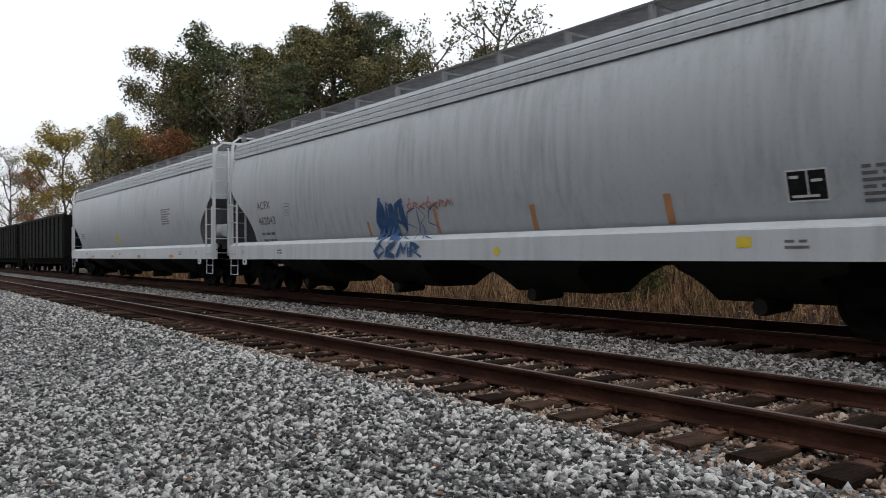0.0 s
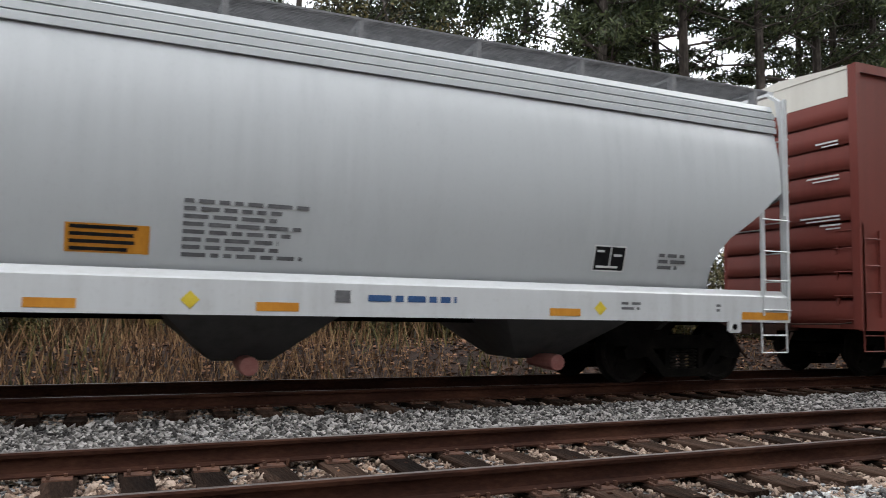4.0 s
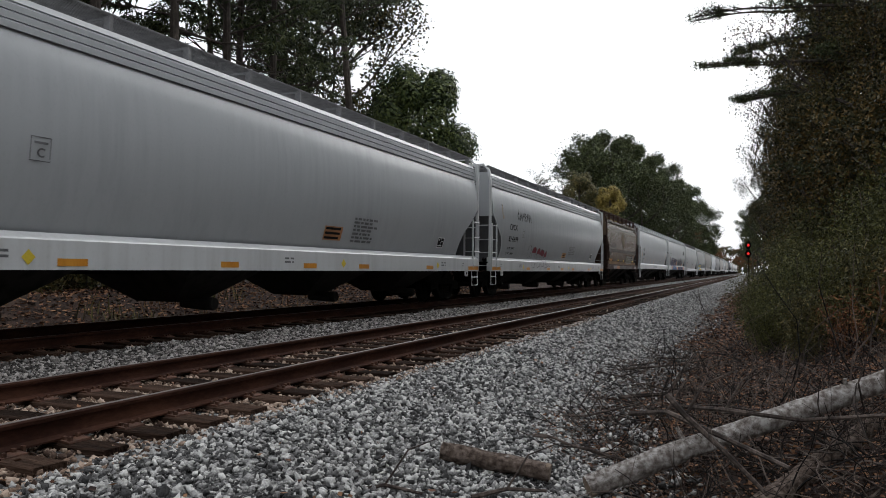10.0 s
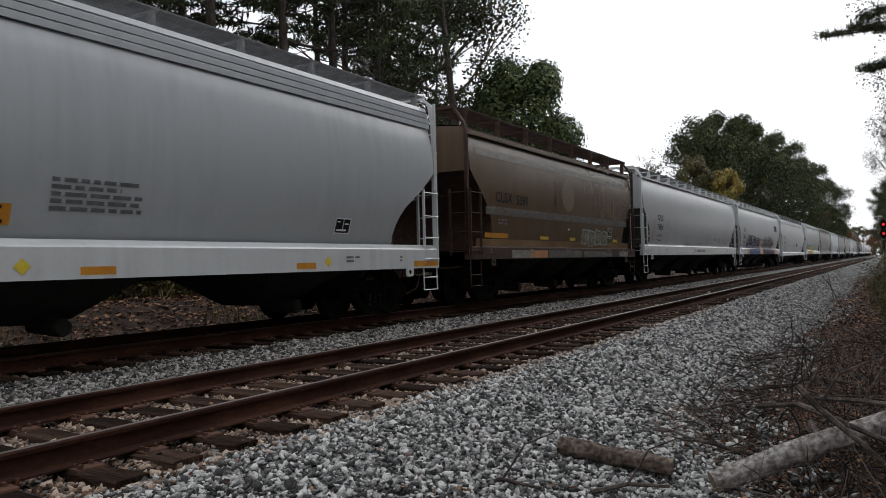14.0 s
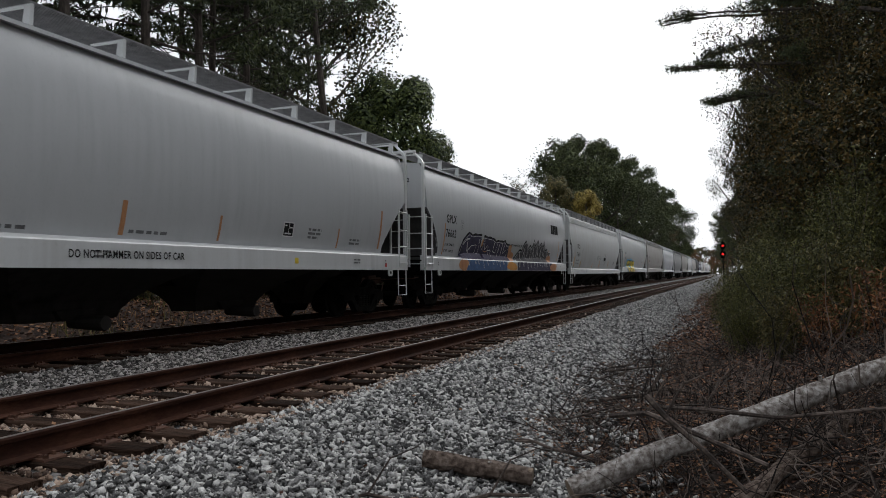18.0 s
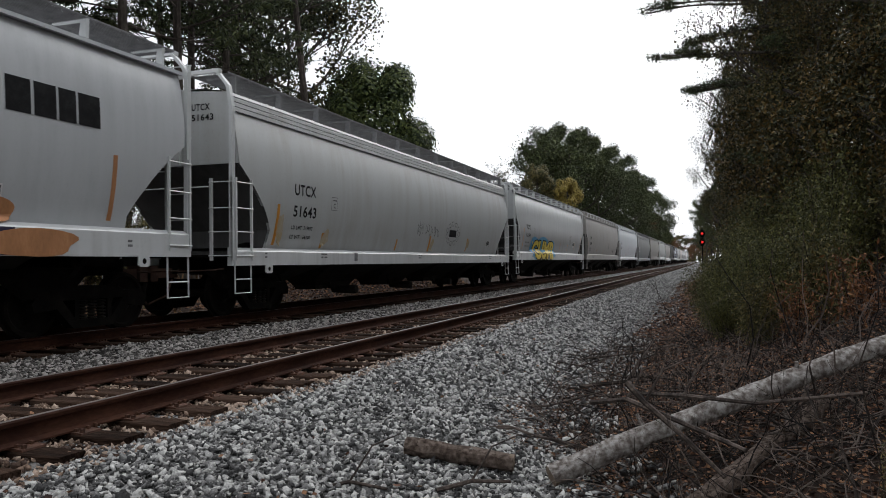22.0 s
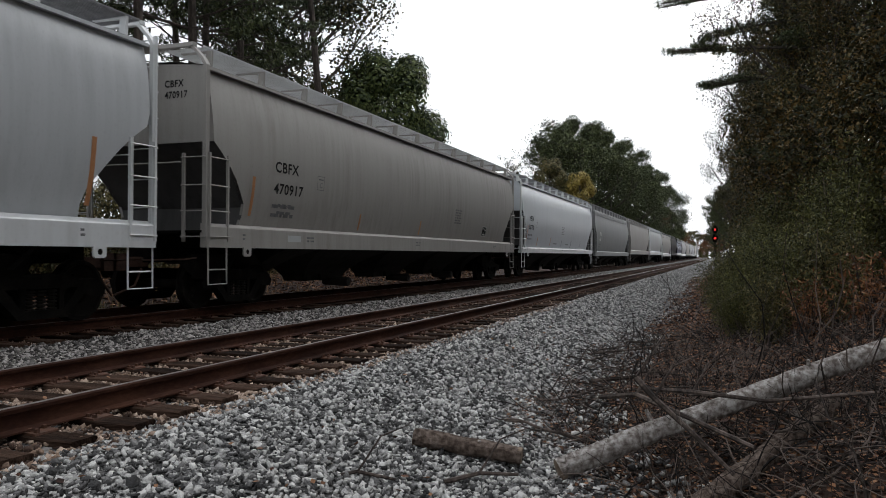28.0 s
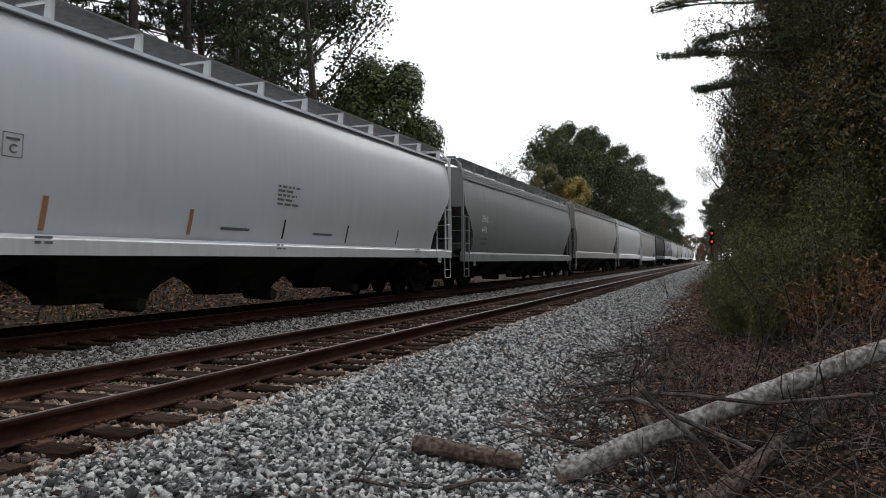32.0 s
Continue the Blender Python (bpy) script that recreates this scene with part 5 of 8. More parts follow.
TRIN = {
    "side": [(1.58, 1.40), (1.85, 1.475), (2.2, 1.54), (2.6, 1.582), (3.0, 1.595), (3.4, 1.58), (3.8, 1.535), (4.1, 1.47), (4.26, 1.425)],
    "cut": [(1.58, 1.34), (1.83, 1.37), (2.2, 1.08), (2.5, 0.82), (2.75, 0.55), (3.03, 0.16), (4.26, 0.12)],
    "sill": (1.16, 1.53, 1.605), "eave": 4.26, "bulge": 0.0, "band": 4.36, "ribs": 1, "board": 4.68,
}
UTC = {**TRIN, "sill": (1.0, 1.27, 1.345), "side": [(1.31, 1.34), (1.6, 1.44), (2.0, 1.53), (2.5, 1.585), (2.9, 1.595), (3.3, 1.57), (3.65, 1.515), (3.95, 1.445)], "cut": [(1.31, 1.38), (1.75, 1.4), (2.2, 1.05), (2.6, 0.6), (2.95, 0.16), (3.95, 0.12)], "eave": 3.95, "band": 4.32, "ribs": 3}
WL = {**TRIN, "sill": (1.11, 1.45, 1.53), "side": [(1.5, 1.38)] + TRIN["side"][1:], "cut": [(1.5, 1.34)] + TRIN["cut"][1:]}
WF = {**TRIN, "sill": (1.13, 1.34, 1.41), "side": [(1.38, 1.36), (1.75, 1.455), (2.2, 1.54), (2.6, 1.582), (3.0, 1.595), (3.4, 1.58), (3.8, 1.535), (4.1, 1.47), (4.26, 1.425)], "cut": [(1.38, 1.34), (1.83, 1.37), (2.2, 1.08), (2.5, 0.82), (2.75, 0.55), (3.03, 0.16), (4.26, 0.12)]}
CB = {**TRIN, "sill": (1.13, 1.49, 1.56), "side": [(1.54, 1.39)] + TRIN["side"][1:], "cut": [(1.54, 1.15), (1.9, 1.22), (2.4, 0.85), (2.75, 0.5), (3.0, 0.16), (4.26, 0.12)]}

WHEELS, CARS = [], []
RADIUS = 0.457
TRUCK = 1.63


def wheelset_shape():
    s = Shape()
    for sy in (-1, 1):
        g = sy * GAUGE / 2
        o = sy * 0.07
        prof = [(0.09, g - o * 1.1), (0.2, g - o * 0.2), (0.36, g + o * 0.15), (0.385, g - o * 0.85), (RADIUS + 0.025, g - o * 0.9), (RADIUS + 0.025, g - o * 0.5), (RADIUS, g - o * 0.35), (RADIUS - 0.004, g + o * 0.9), (0.40, g + o), (0.37, g + o * 0.55), (0.2, g + o * 0.35), (0.12, g + o * 1.3), (0.09, g + o * 1.4)]
        s.lathe(prof if sy > 0 else prof, 28, "y")
        for k in range(3):
            a = k * 2.09
            s.box(-0.02, 0.02, g + sy * 0.02, g + sy * 0.075, 0.24, 0.29, Matrix.Rotation(a, 4, "Y"))
    s.lathe([(0.085, -1.02), (0.085, 1.02)], 12, "y")
    return s


def frame_shape():
    """A cast truck side frame seen from the side, with two openings bridged by its columns."""
    s = Shape()
    top = [(-1.12, 0.50), (-0.98, 0.64), (-0.62, 0.63), (-0.42, 0.72), (0.42, 0.72), (0.62, 0.63), (0.98, 0.64), (1.12, 0.50)]
    low = [(1.08, 0.36), (0.72, 0.40), (0.60, 0.52), (-0.60, 0.52), (-0.72, 0.40), (-1.08, 0.36)]
    s.prism(top + low, -1.08, -0.92, "y")
    s.prism([(-0.72, 0.42), (-0.60, 0.52), (-0.34, 0.22), (0.34, 0.22), (0.60, 0.52), (0.72, 0.42), (0.40, 0.10), (-0.40, 0.10)], -1.08, -0.92, "y")
    for x in (-0.36, 0.28):
        s.box(x, x + 0.08, -1.07, -0.93, 0.2, 0.56)
    for x in (-RADIUS * 0 - 0.889, 0.889):
        s.lathe([(0.12, -1.14), (0.13, -1.05)], 14, "y").v[-28:] = [(px + x, py, pz + 0.457) for px, py, pz in s.v[-28:]]
    return s


def spring_shape():
    prof = []
    for i in range(6):
        z = 0.215 + i * 0.05
        prof += [(0.045, z), (0.075, z + 0.01), (0.075, z + 0.028), (0.045, z + 0.04)]
    return Shape().lathe(prof, 10, "z").moved(0, -1.02, 0)


def truck(car, x, detail=True):
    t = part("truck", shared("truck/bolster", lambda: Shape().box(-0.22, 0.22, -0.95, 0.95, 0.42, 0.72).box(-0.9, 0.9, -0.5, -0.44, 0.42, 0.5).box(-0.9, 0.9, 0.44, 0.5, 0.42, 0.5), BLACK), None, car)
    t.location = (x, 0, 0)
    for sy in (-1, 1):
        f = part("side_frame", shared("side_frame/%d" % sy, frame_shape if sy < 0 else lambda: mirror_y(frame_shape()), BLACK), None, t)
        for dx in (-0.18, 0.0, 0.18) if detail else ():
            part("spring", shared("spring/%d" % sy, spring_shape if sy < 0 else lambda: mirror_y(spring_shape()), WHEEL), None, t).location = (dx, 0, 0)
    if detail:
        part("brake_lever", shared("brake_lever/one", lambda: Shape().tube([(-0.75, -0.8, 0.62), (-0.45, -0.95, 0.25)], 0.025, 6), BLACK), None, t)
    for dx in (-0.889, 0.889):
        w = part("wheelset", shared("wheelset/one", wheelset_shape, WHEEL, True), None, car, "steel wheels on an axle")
        w.location = (x + dx, 0, RADIUS)
        if detail:
            WHEELS.append(w)


def mirror_y(s):
    s.v = [(x, -y, z) for x, y, z in s.v]
    s.f = [tuple(reversed(f)) for f in s.f]
    return s


def coupler_shape(d):
    s = Shape()
    s.box(*sorted((0.25 * d, -0.42 * d)), -0.09, 0.09, 0.78, 0.96)
    s.box(*sorted((-0.38 * d, -0.66 * d)), -0.16, 0.14, 0.72, 1.02)
    s.tube([(-0.1 * d, -0.25, 0.75), (-0.3 * d, -0.28, 0.45), (-0.6 * d, -0.12, 0.3)], 0.022, 6)
    s.tube([(0.02 * d, -1.35, 0.95), (-0.12 * d, -1.2, 0.92), (-0.16 * d, -0.3, 0.9)], 0.014, 5)
    return s


def couplers(car, L):
    for d, x in ((1, 0.0), (-1, L)):
        c = part("coupler", shared("coupler/%d" % d, lambda: coupler_shape(d), RUSTY), None, car, "rusty knuckle coupler with hose")
        c.location = (x, 0, 0)


def ladder_shape(z0, z1, zs, d, x1=0.56):
    """Side ladder at a car's corner; d turns it for the rear."""
    s = Shape()
    y = -1.585
    for x in (0.05, x1):
        s.box(*sorted((x * d - 0.016, x * d + 0.016)), y - 0.03, y + 0.02, z0, z1)
    for z in zs:
        s.tube([(0.02 * d, y - 0.03, z), ((x1 + 0.03) * d, y - 0.03, z)], 0.012, 6)
    return s


def end_ladder_shape(z0, z1, zs, d):
    s = Shape()
    for y in (-1.55, -1.08):
        s.box(*sorted((-0.03 * d, 0.02 * d)), y - 0.025, y + 0.025, z0, z1)
    for z in zs:
        s.tube([(-0.05 * d, -1.57, z), (-0.05 * d, -1.05, z)], 0.012, 6)
    return s


def step_shape(z0, d):
    s = Shape()
    s.tube([(0.05 * d, -1.56, z0 + 0.12), (0.05 * d, -1.57, 0.48), (0.57 * d, -1.57, 0.48), (0.57 * d, -1.56, z0 + 0.12)], 0.016, 6)
    s.tube([(0.05 * d, -1.57, 0.74), (0.57 * d, -1.57, 0.74)], 0.014, 6)
    return s


def post_shape(k, d):
    """Corner post that bends in over the roof at the top."""
    s = Shape()
    path = [(-1.56, k["sill"][0]), (-1.57, k["eave"] + 0.06), (-1.5, k["band"] + 0.08), (-1.22, k["board"] + 0.05)]
    for (ya, za), (yb, zb) in zip(path, path[1:]):
        s.add([(x * d, y, z) for x in (-0.03, 0.07) for y, z in ((ya, za), (ya + 0.07, za), (yb + 0.07, zb), (yb, zb))], [(0, 1, 2, 3), (7, 6, 5, 4), (0, 3, 7, 4), (1, 5, 6, 2), (3, 2, 6, 7), (0, 4, 5, 1)])
    return s


def grating(L, sy, z, detail):
    """Open bar grating, one connected sheet with a folded outer edge."""
    s = Shape()
    ny, nx = (18, max(2, int(L / 0.3))) if detail else (8, 12)
    ys = [0.52 + 0.84 * j / ny for j in range(ny + 1)]
    yy = [v for y in ys for v in (y - 0.003, y + 0.003)]
    pitch = (L - 0.3) / nx
    xx = [v for i in range(nx + 1) for v in (0.15 + i * pitch - 0.012, 0.15 + i * pitch + 0.012)]
    n = len(yy)
    vs = [(x, sy * y, z) for x in xx for y in yy]
    fs = [(i * n + j, i * n + j + 1, (i + 1) * n + j + 1, (i + 1) * n + j) for i in range(len(xx) - 1) for j in range(n - 1) if i % 2 == 0 or j % 2 == 0]
    e = (len(xx) - 1) * n
    for j in range(0, n, 2):
        o = len(vs)
        vs += [(xx[0], sy * yy[j], z - 0.017), (xx[-1], sy * yy[j], z - 0.017)]
        fs.append((j, e + j, o + 1, o))
    o = len(vs)
    vs += [(xx[0], sy * yy[-1], z + 0.03), (xx[-1], sy * yy[-1], z + 0.03)]
    fs.append((n - 1, e + n - 1, o + 1, o))
    return s.add(vs, fs)


def text_block(car, x, z, w, n, side, material, size=0.07, gap=0.12, seed=3, ragged=0.35):
    """Unreadable small print: rows of short bars."""
    r = random.Random(seed)
    s = Shape()
    for i in range(n):
        zz = z - i * gap
        end = x + w * (1 - ragged * r.random())
        px = x
        while px < end:
            q = min(end, px + r.uniform(0.08, 0.3))
            s.grid([[(px, -(side(zz) + 0.006), zz), (px, -(side(zz + size) + 0.006), zz + size)], [(q, -(side(zz) + 0.006), zz), (q, -(side(zz + size) + 0.006), zz + size)]])
            px = q + 0.05
    part("small_print", s, material, car, "rows of unreadable stencilled print")


def mark(car, text, x, z, size, side, material=INK, wide=None, spacing=1.1):
    me = draped(letters(text, size * 1.42, material, spacing), x, z, side, 0.007, wide, size)
    return part("lettering", me, None, car, "stencilled lettering")


def hopper(name, b, L, k, body, sill, label, detail=2, marks=None, extra=None, board=GRATE, trim=None, bays=4, lowend=None):
    car = root("hopper_car", label, "railcar", "cars of the freight train")
    CARS.append((car, b))
    side = lambda z: interp(z, k["side"])
    z_lo, eave, band = k["side"][0][0], k["eave"], k["band"]
    zs = [z_lo + (eave - z_lo) * i / 13 for i in range(14)]
    fx = [0, 0.004, 0.02, 0.06] + [0.1 + 0.8 * i / 12 for i in range(13)] + [0.94, 0.98, 0.996, 1]
    for sy in (-1, 1):
        rows = [[(c + (L - 2 * c) * f, sy * side(z), z) for z, c in ((z, interp(z, k["cut"])) for z in zs)] for f in fx]
        rims = [[(x, y - sy * 0.06, z) for x, y, z in rows[e]] for e in (0, -1)]
        rows = [rims[0]] + rows + [rims[1]]
        part("side_sheet", Shape().grid(rows if sy < 0 else rows[::-1]), body, car, smooth=True)
    trim = trim or body
    ribs = Shape()
    for sy in (-1, 1):
        n = k["ribs"]
        pts = []
        top = band - 0.22 * (band - eave)
        for i in range(n):
            a, h = eave + (top - eave) * i / n, (top - eave) / n
            y = side(eave) - 0.02 * i
            lip = 0.042 if n > 1 else 0.09
            pts += [(y + 0.016, a), (y + lip, a + h * 0.03), (y + lip - 0.004, a + h * 0.74), (y + 0.004, a + h * 0.95)]
        pts += [(side(eave) - 0.02 * n, top), (side(eave) - 0.02 * n + 0.03, top + 0.015), (side(eave) - 0.06, band)]
        rows = [[(x, sy * y, z) for y, z in pts] for x in (0.1, L - 0.1)]
        ribs.grid(rows if sy < 0 else rows[::-1])
    part("corrugated_eave", ribs, trim, car)
    ye = side(eave) - 0.06
    part("roof", Shape().grid([[(x, y, z) for y, z in ((-ye, band), (-ye * 0.6, band + 0.09), (0, band + 0.13), (ye * 0.6, band + 0.09), (ye, band))] for x in (0.1, L - 0.1)]), trim, car, smooth=True)
    zc = interp(0.16, sorted((c, z) for z, c in k["cut"]))
    for d, x0 in ((1, 0.0), (-1, L)):
        ez = [z for z in zs if z > zc - 0.05] + [eave]
        pane = Shape()
        pane.grid([[(x0 + 0.125 * d, y * side(z), z) for y in (-1, -0.5, 0, 0.5, 1)] for z in [zc] + ez[1:]] + [[(x0 + 0.125 * d, y * ye, band + 0.12 * (1 - abs(y))) for y in (-1, -0.5, 0, 0.5, 1)]])
        part("end_panel", pane, body, car)
        low = k["sill"][1]
        sl = []
        for f in (0, 0.12, 0.25, 0.4, 0.55, 0.7, 0.85, 1.0):
            z = zc + (low - 0.06 - zc) * f
            edge, mid = max(0.125, interp(z, k["cut"])), 0.125 + 0.5 * f
            mid = edge + (mid - edge) * k["bulge"] * 1.2 if k["bulge"] else edge
            sl.append([(x0 + d * (mid + (edge - mid) * abs(y / 1.5) ** 1.7), y * side(max(z, z_lo)) / 1.5 * 0.995, z) for y in (-1.5, -1.35, -1.1, -0.8, -0.4, 0, 0.4, 0.8, 1.1, 1.35, 1.5)])
        # darker than the body: shade between the cars is painted in
        part("slope_sheet", Shape().grid(sl), lowend or (INNER if k["bulge"] else SHADEGREY), car, smooth=True)
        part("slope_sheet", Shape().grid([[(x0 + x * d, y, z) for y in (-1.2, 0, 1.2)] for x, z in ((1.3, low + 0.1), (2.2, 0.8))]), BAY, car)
        if detail:
            part("end_post", Shape().box(*sorted((x0 + 0.05 * d, x0 + 0.14 * d)), -0.3, -0.22, zc - 0.02, band), body, car)
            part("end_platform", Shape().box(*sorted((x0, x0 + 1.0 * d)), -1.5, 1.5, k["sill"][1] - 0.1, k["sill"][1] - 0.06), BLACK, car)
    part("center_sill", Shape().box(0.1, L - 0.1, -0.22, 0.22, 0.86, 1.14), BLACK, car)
    z0, z1, z2 = k["sill"]
    for sy in (-1, 1):
        s = Shape().prism([(sy * 1.60, z0), (sy * 1.60, z1), (sy * 1.585, z1 + 0.02), (sy * 1.44, z2), (sy * 1.42, z2), (sy * 1.42, z0)][::-sy], 0.02, L - 0.02)
        part("side_sill", s, sill, car, "white-topped side sill")
    # discharge bays: tapered boxes, or long ones that meet below the sill
    long_bays = not k["bulge"] and bays == 4
    span = 3.9 if long_bays else (L - 2 * 3.85) / max(bays - 1, 1)
    count = 5 if long_bays else bays
    for i in range(count):
        c = L / 2 + span * (i - (count - 1) / 2)
        bay, rows = Shape(), []
        for f in (0.0, 0.15, 0.35, 0.55, 0.75, 0.9, 0.98, 1.0):
            if long_bays:
                hx = span / 2 - 1.0 * (1 - f ** 1.6)
            elif body is COOL:
                hx = min(span / 2 - 1.15 * math.sqrt(max(0.0, 1 - f ** 3.5)), 1.15 if i in (0, count - 1) else 9)
            else:
                hx = 0.36 + 0.66 * f
            a0, a1 = (-hx if i or not long_bays else 0.55), (hx if i < count - 1 or not long_bays else -0.55)
            y, z = (0.3 + 1.08 * f * f if long_bays else 0.45 + 0.93 * f), 0.36 + (z0 + 0.03 - 0.36) * f
            rows.append([(c + a, y * b_, z) for a, b_ in ((a0, -1), (a1, -1), (a1, 1), (a0, 1), (a0, -1))])
        bay.grid(rows)
        bp = part("hopper_bay", bay, SHADEGREY if body is CLEAN else BAY if detail else BLACK, car, "dirty discharge hopper, coloured dark for the shade under the car")
        if detail and (not long_bays or 0 < i < count - 1):
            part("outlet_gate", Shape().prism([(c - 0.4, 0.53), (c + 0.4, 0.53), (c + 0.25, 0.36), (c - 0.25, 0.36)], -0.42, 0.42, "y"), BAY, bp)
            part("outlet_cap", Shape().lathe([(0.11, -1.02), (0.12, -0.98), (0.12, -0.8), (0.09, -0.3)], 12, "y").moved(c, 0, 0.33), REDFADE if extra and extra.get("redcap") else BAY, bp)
    couplers(car, L)
    truck(car, TRUCK, detail > 0)
    truck(car, L - TRUCK, detail > 0)
    # roof walk
    nb = max(3, int(L / 1.65))
    for sy in (-1, 1):
        part("running_board", grating(L, sy, k["board"], detail), board, car, "open steel roof walk")
        if detail:
            key = "board_bracket/%s%d%.2f%.2f" % (sill.name, sy, band, k["board"])
            form = lambda: Shape().prism([(sy * (ye - 0.02), band), (sy * 1.36, k["board"]), (sy * 0.7, k["board"]), (sy * 0.7, k["board"] - 0.03), (sy * 1.25, k["board"] - 0.04), (sy * (ye - 0.16), band + 0.02)][::-sy], -0.03, 0.03)
            for i in range(nb + 1):
                part("board_bracket", shared(key, form, sill if detail > 1 and k["ribs"] < 3 else GRATE), None, car).location.x = 0.4 + (L - 0.8) * i / nb
    if detail:
        nh = 4 if k is not ACF else 10
        for i in range(nh):
            x = L * (i + 0.5) / nh
            part("hatch", shared("hatch/one", lambda: Shape().lathe([(0.42, 0), (0.42, 0.1), (0.34, 0.16), (0.05, 0.2)], 16, "z"), trim), None, car).location = (x, 0, band + 0.12)
        rungs = [z0 + 0.19, z0 + 0.64, z0 + 1.09, z0 + 1.58]
        for d, x0 in ((1, 0.0), (-1, L)):
            key = "%s%d%.2f" % (name, d, z0)
            for sy in (-1, 1):
                flip = (lambda s: s) if sy < 0 else mirror_y
                o = part("ladder", flip(ladder_shape(z0 + 0.1, z0 + 1.66, rungs, d)), sill, car)
                o.location.x = x0
                o = part("sill_step", flip(step_shape(z0, d)), sill, car)
                o.location.x = x0
                o = part("corner_post", flip(post_shape(k, d)), sill, car)
                o.location.x = x0
                top = sy * d < 0
                o = part("end_ladder", flip(end_ladder_shape(z0 + 0.1, band + 0.1 if not top else z0 + 1.66, rungs + ([z0 + 2.05 + 0.42 * i for i in range(4)] if not top else []), d)), sill, car)
                o.location.x = x0
            part("grab_iron", Shape().tube([(x0 - 0.05 * d, -1.05, z0 + 1.5), (x0 - 0.05 * d, 1.05, z0 + 1.5)], 0.014, 6), sill, car)
            part("end_walk", Shape().box(*sorted((x0 + 0.1 * d, x0 - 0.32 * d)), -0.55, 0.55, k["board"] - 0.04, k["board"]).box(*sorted((x0 + 0.05 * d, x0 - 0.05 * d)), -1.3, 1.3, k["board"] - 0.02, k["board"] + 0.05), sill, car)
    if detail > 1 and body in (COOL, CLEAN) and not (extra or {}).get("redcap"):
        part("air_reservoir", Shape().lathe([(0.05, -0.43), (0.2, -0.4), (0.215, -0.35), (0.215, 0.35), (0.2, 0.4), (0.05, 0.43)], 16, "x").moved(L - 0.76, -1.0, z0 + 0.92), sill, car, "round steel air tank", smooth=True)
    if detail > 1:
        part("brake_wheel", Shape().lathe([(0.22, 0.0), (0.25, 0.02), (0.25, 0.05), (0.22, 0.06)], 18, "x").box(0.0, 0.05, -0.02, 0.02, -0.23, 0.23).box(0.0, 0.05, -0.23, 0.23, -0.02, 0.02).moved(L + 0.12, 0.3, z0 + 1.5), sill, car, "hand brake wheel")
        for x in (1.15, L - 1.15):
            part("jack_pad", Shape().prism([(x - 0.12, z0 + 0.02), (x + 0.12, z0 + 0.02), (x + 0.12, z0 - 0.13), (x + 0.08, z0 - 0.16), (x - 0.08, z0 - 0.16), (x - 0.12, z0 - 0.13)], -1.61, -1.58, "y"), sill, car)
            part("jack_hole", Shape().lathe([(0.045, -1.613), (0.045, -1.60)], 12, "y").moved(x, 0, z0 - 0.07), BLACK, car)
        flat = lambda z: 1.60
        for x, w in ((1.0, 0.1), (3.3, 0.42), (L - 1.5, 0.1), (L - 3.2, 0.4), (L * 0.46, 0.36)):
            text_block(car, x, z0 + 0.22, w, 2, flat, FADEINK, 0.035, 0.07, int(x * 7))
        for m in marks or ():
            m(car, side, flat, L, z0)
    return car


REDFADE = surface("faded_red_cap", (0.28, 0.1, 0.09), (0.38, 0.15, 0.13), (0.45, 0.22, 0.19), 6, rough=0.6, bump=0.05)


# ---- markings ----
def number(a, n, x, z, size=0.26, gap=0.5, w1=0.9, w2=1.07, mat=INK, load=None, box=1.68, low=0.22):
    def put(car, side, flat, L, z0):
        mark(car, a, x, z, size, side, mat, w1)
        mark(car, n, x, z - gap, size, side, mat, w2)
        if load:
            mark(car, "LD LMT  " + load[0], x, z - gap - 0.27, 0.085, side, mat, 0.9)
            mark(car, "LT WT   " + load[1], x, z - gap - 0.47, 0.085, side, mat, 0.88)
        else:
            text_block(car, x, z - gap - 0.28, 0.9, 2, side, FADEINK, 0.07, 0.18, 5, 0.1)
        s = Shape()
        px, pz, w = x + box, z - low, 0.14
        for x0, x1, za, zb in ((px, px + 0.3, pz, pz + 0.012), (px, px + 0.3, pz + 0.3, pz + 0.312), (px, px + 0.012, pz, pz + 0.3), (px + 0.288, px + 0.3, pz, pz + 0.3), (px + 0.05, px + 0.25, pz + 0.22, pz + 0.25)):
            s.grid([[(x0, -(side(za) + 0.006), za), (x0, -(side(zb) + 0.006), zb)], [(x1, -(side(za) + 0.006), za), (x1, -(side(zb) + 0.006), zb)]])
        part("plate_box", s, FADEINK, car)
        mark(car, "C", px + 0.1, pz + 0.05, 0.12, side, FADEINK)
        end = draped(letters(a, 0.2, mat, 1.1), 0, 3.95 if z0 < 1 else 4.0, lambda v: 0.0, 0.0, 0.42, 0.13)
        end2 = draped(letters(n, 0.2, mat, 1.1), 0, 3.74 if z0 < 1 else 3.8, lambda v: 0.0, 0.0, 0.5, 0.13)
        for me in (end, end2):
            o = part("end_lettering", me, None, car)
            o.location, o.rotation_euler = (0.115, -0.55, 0), (0, 0, radians(-90))
    return put


def tape(rows, mat=ORANGE):
    """Vertical strips on the side: x, z0, height, width, lean."""
    def put(car, side, flat, L, z0):
        for x, z, h, w in rows:
            part("reflector_strip", patch(x, x + w, z, z + h, side), mat, car, "orange reflective strip")
    return put


def sill_tape(xs, mat=ORANGE, w=0.48, h=0.1, dz=0.05):
    def put(car, side, flat, L, z0):
        for x in xs:
            part("reflector_strip", patch(x, x + w, z0 + dz, z0 + dz + h, flat, nz=1), mat, car, "orange reflective strip")
    return put


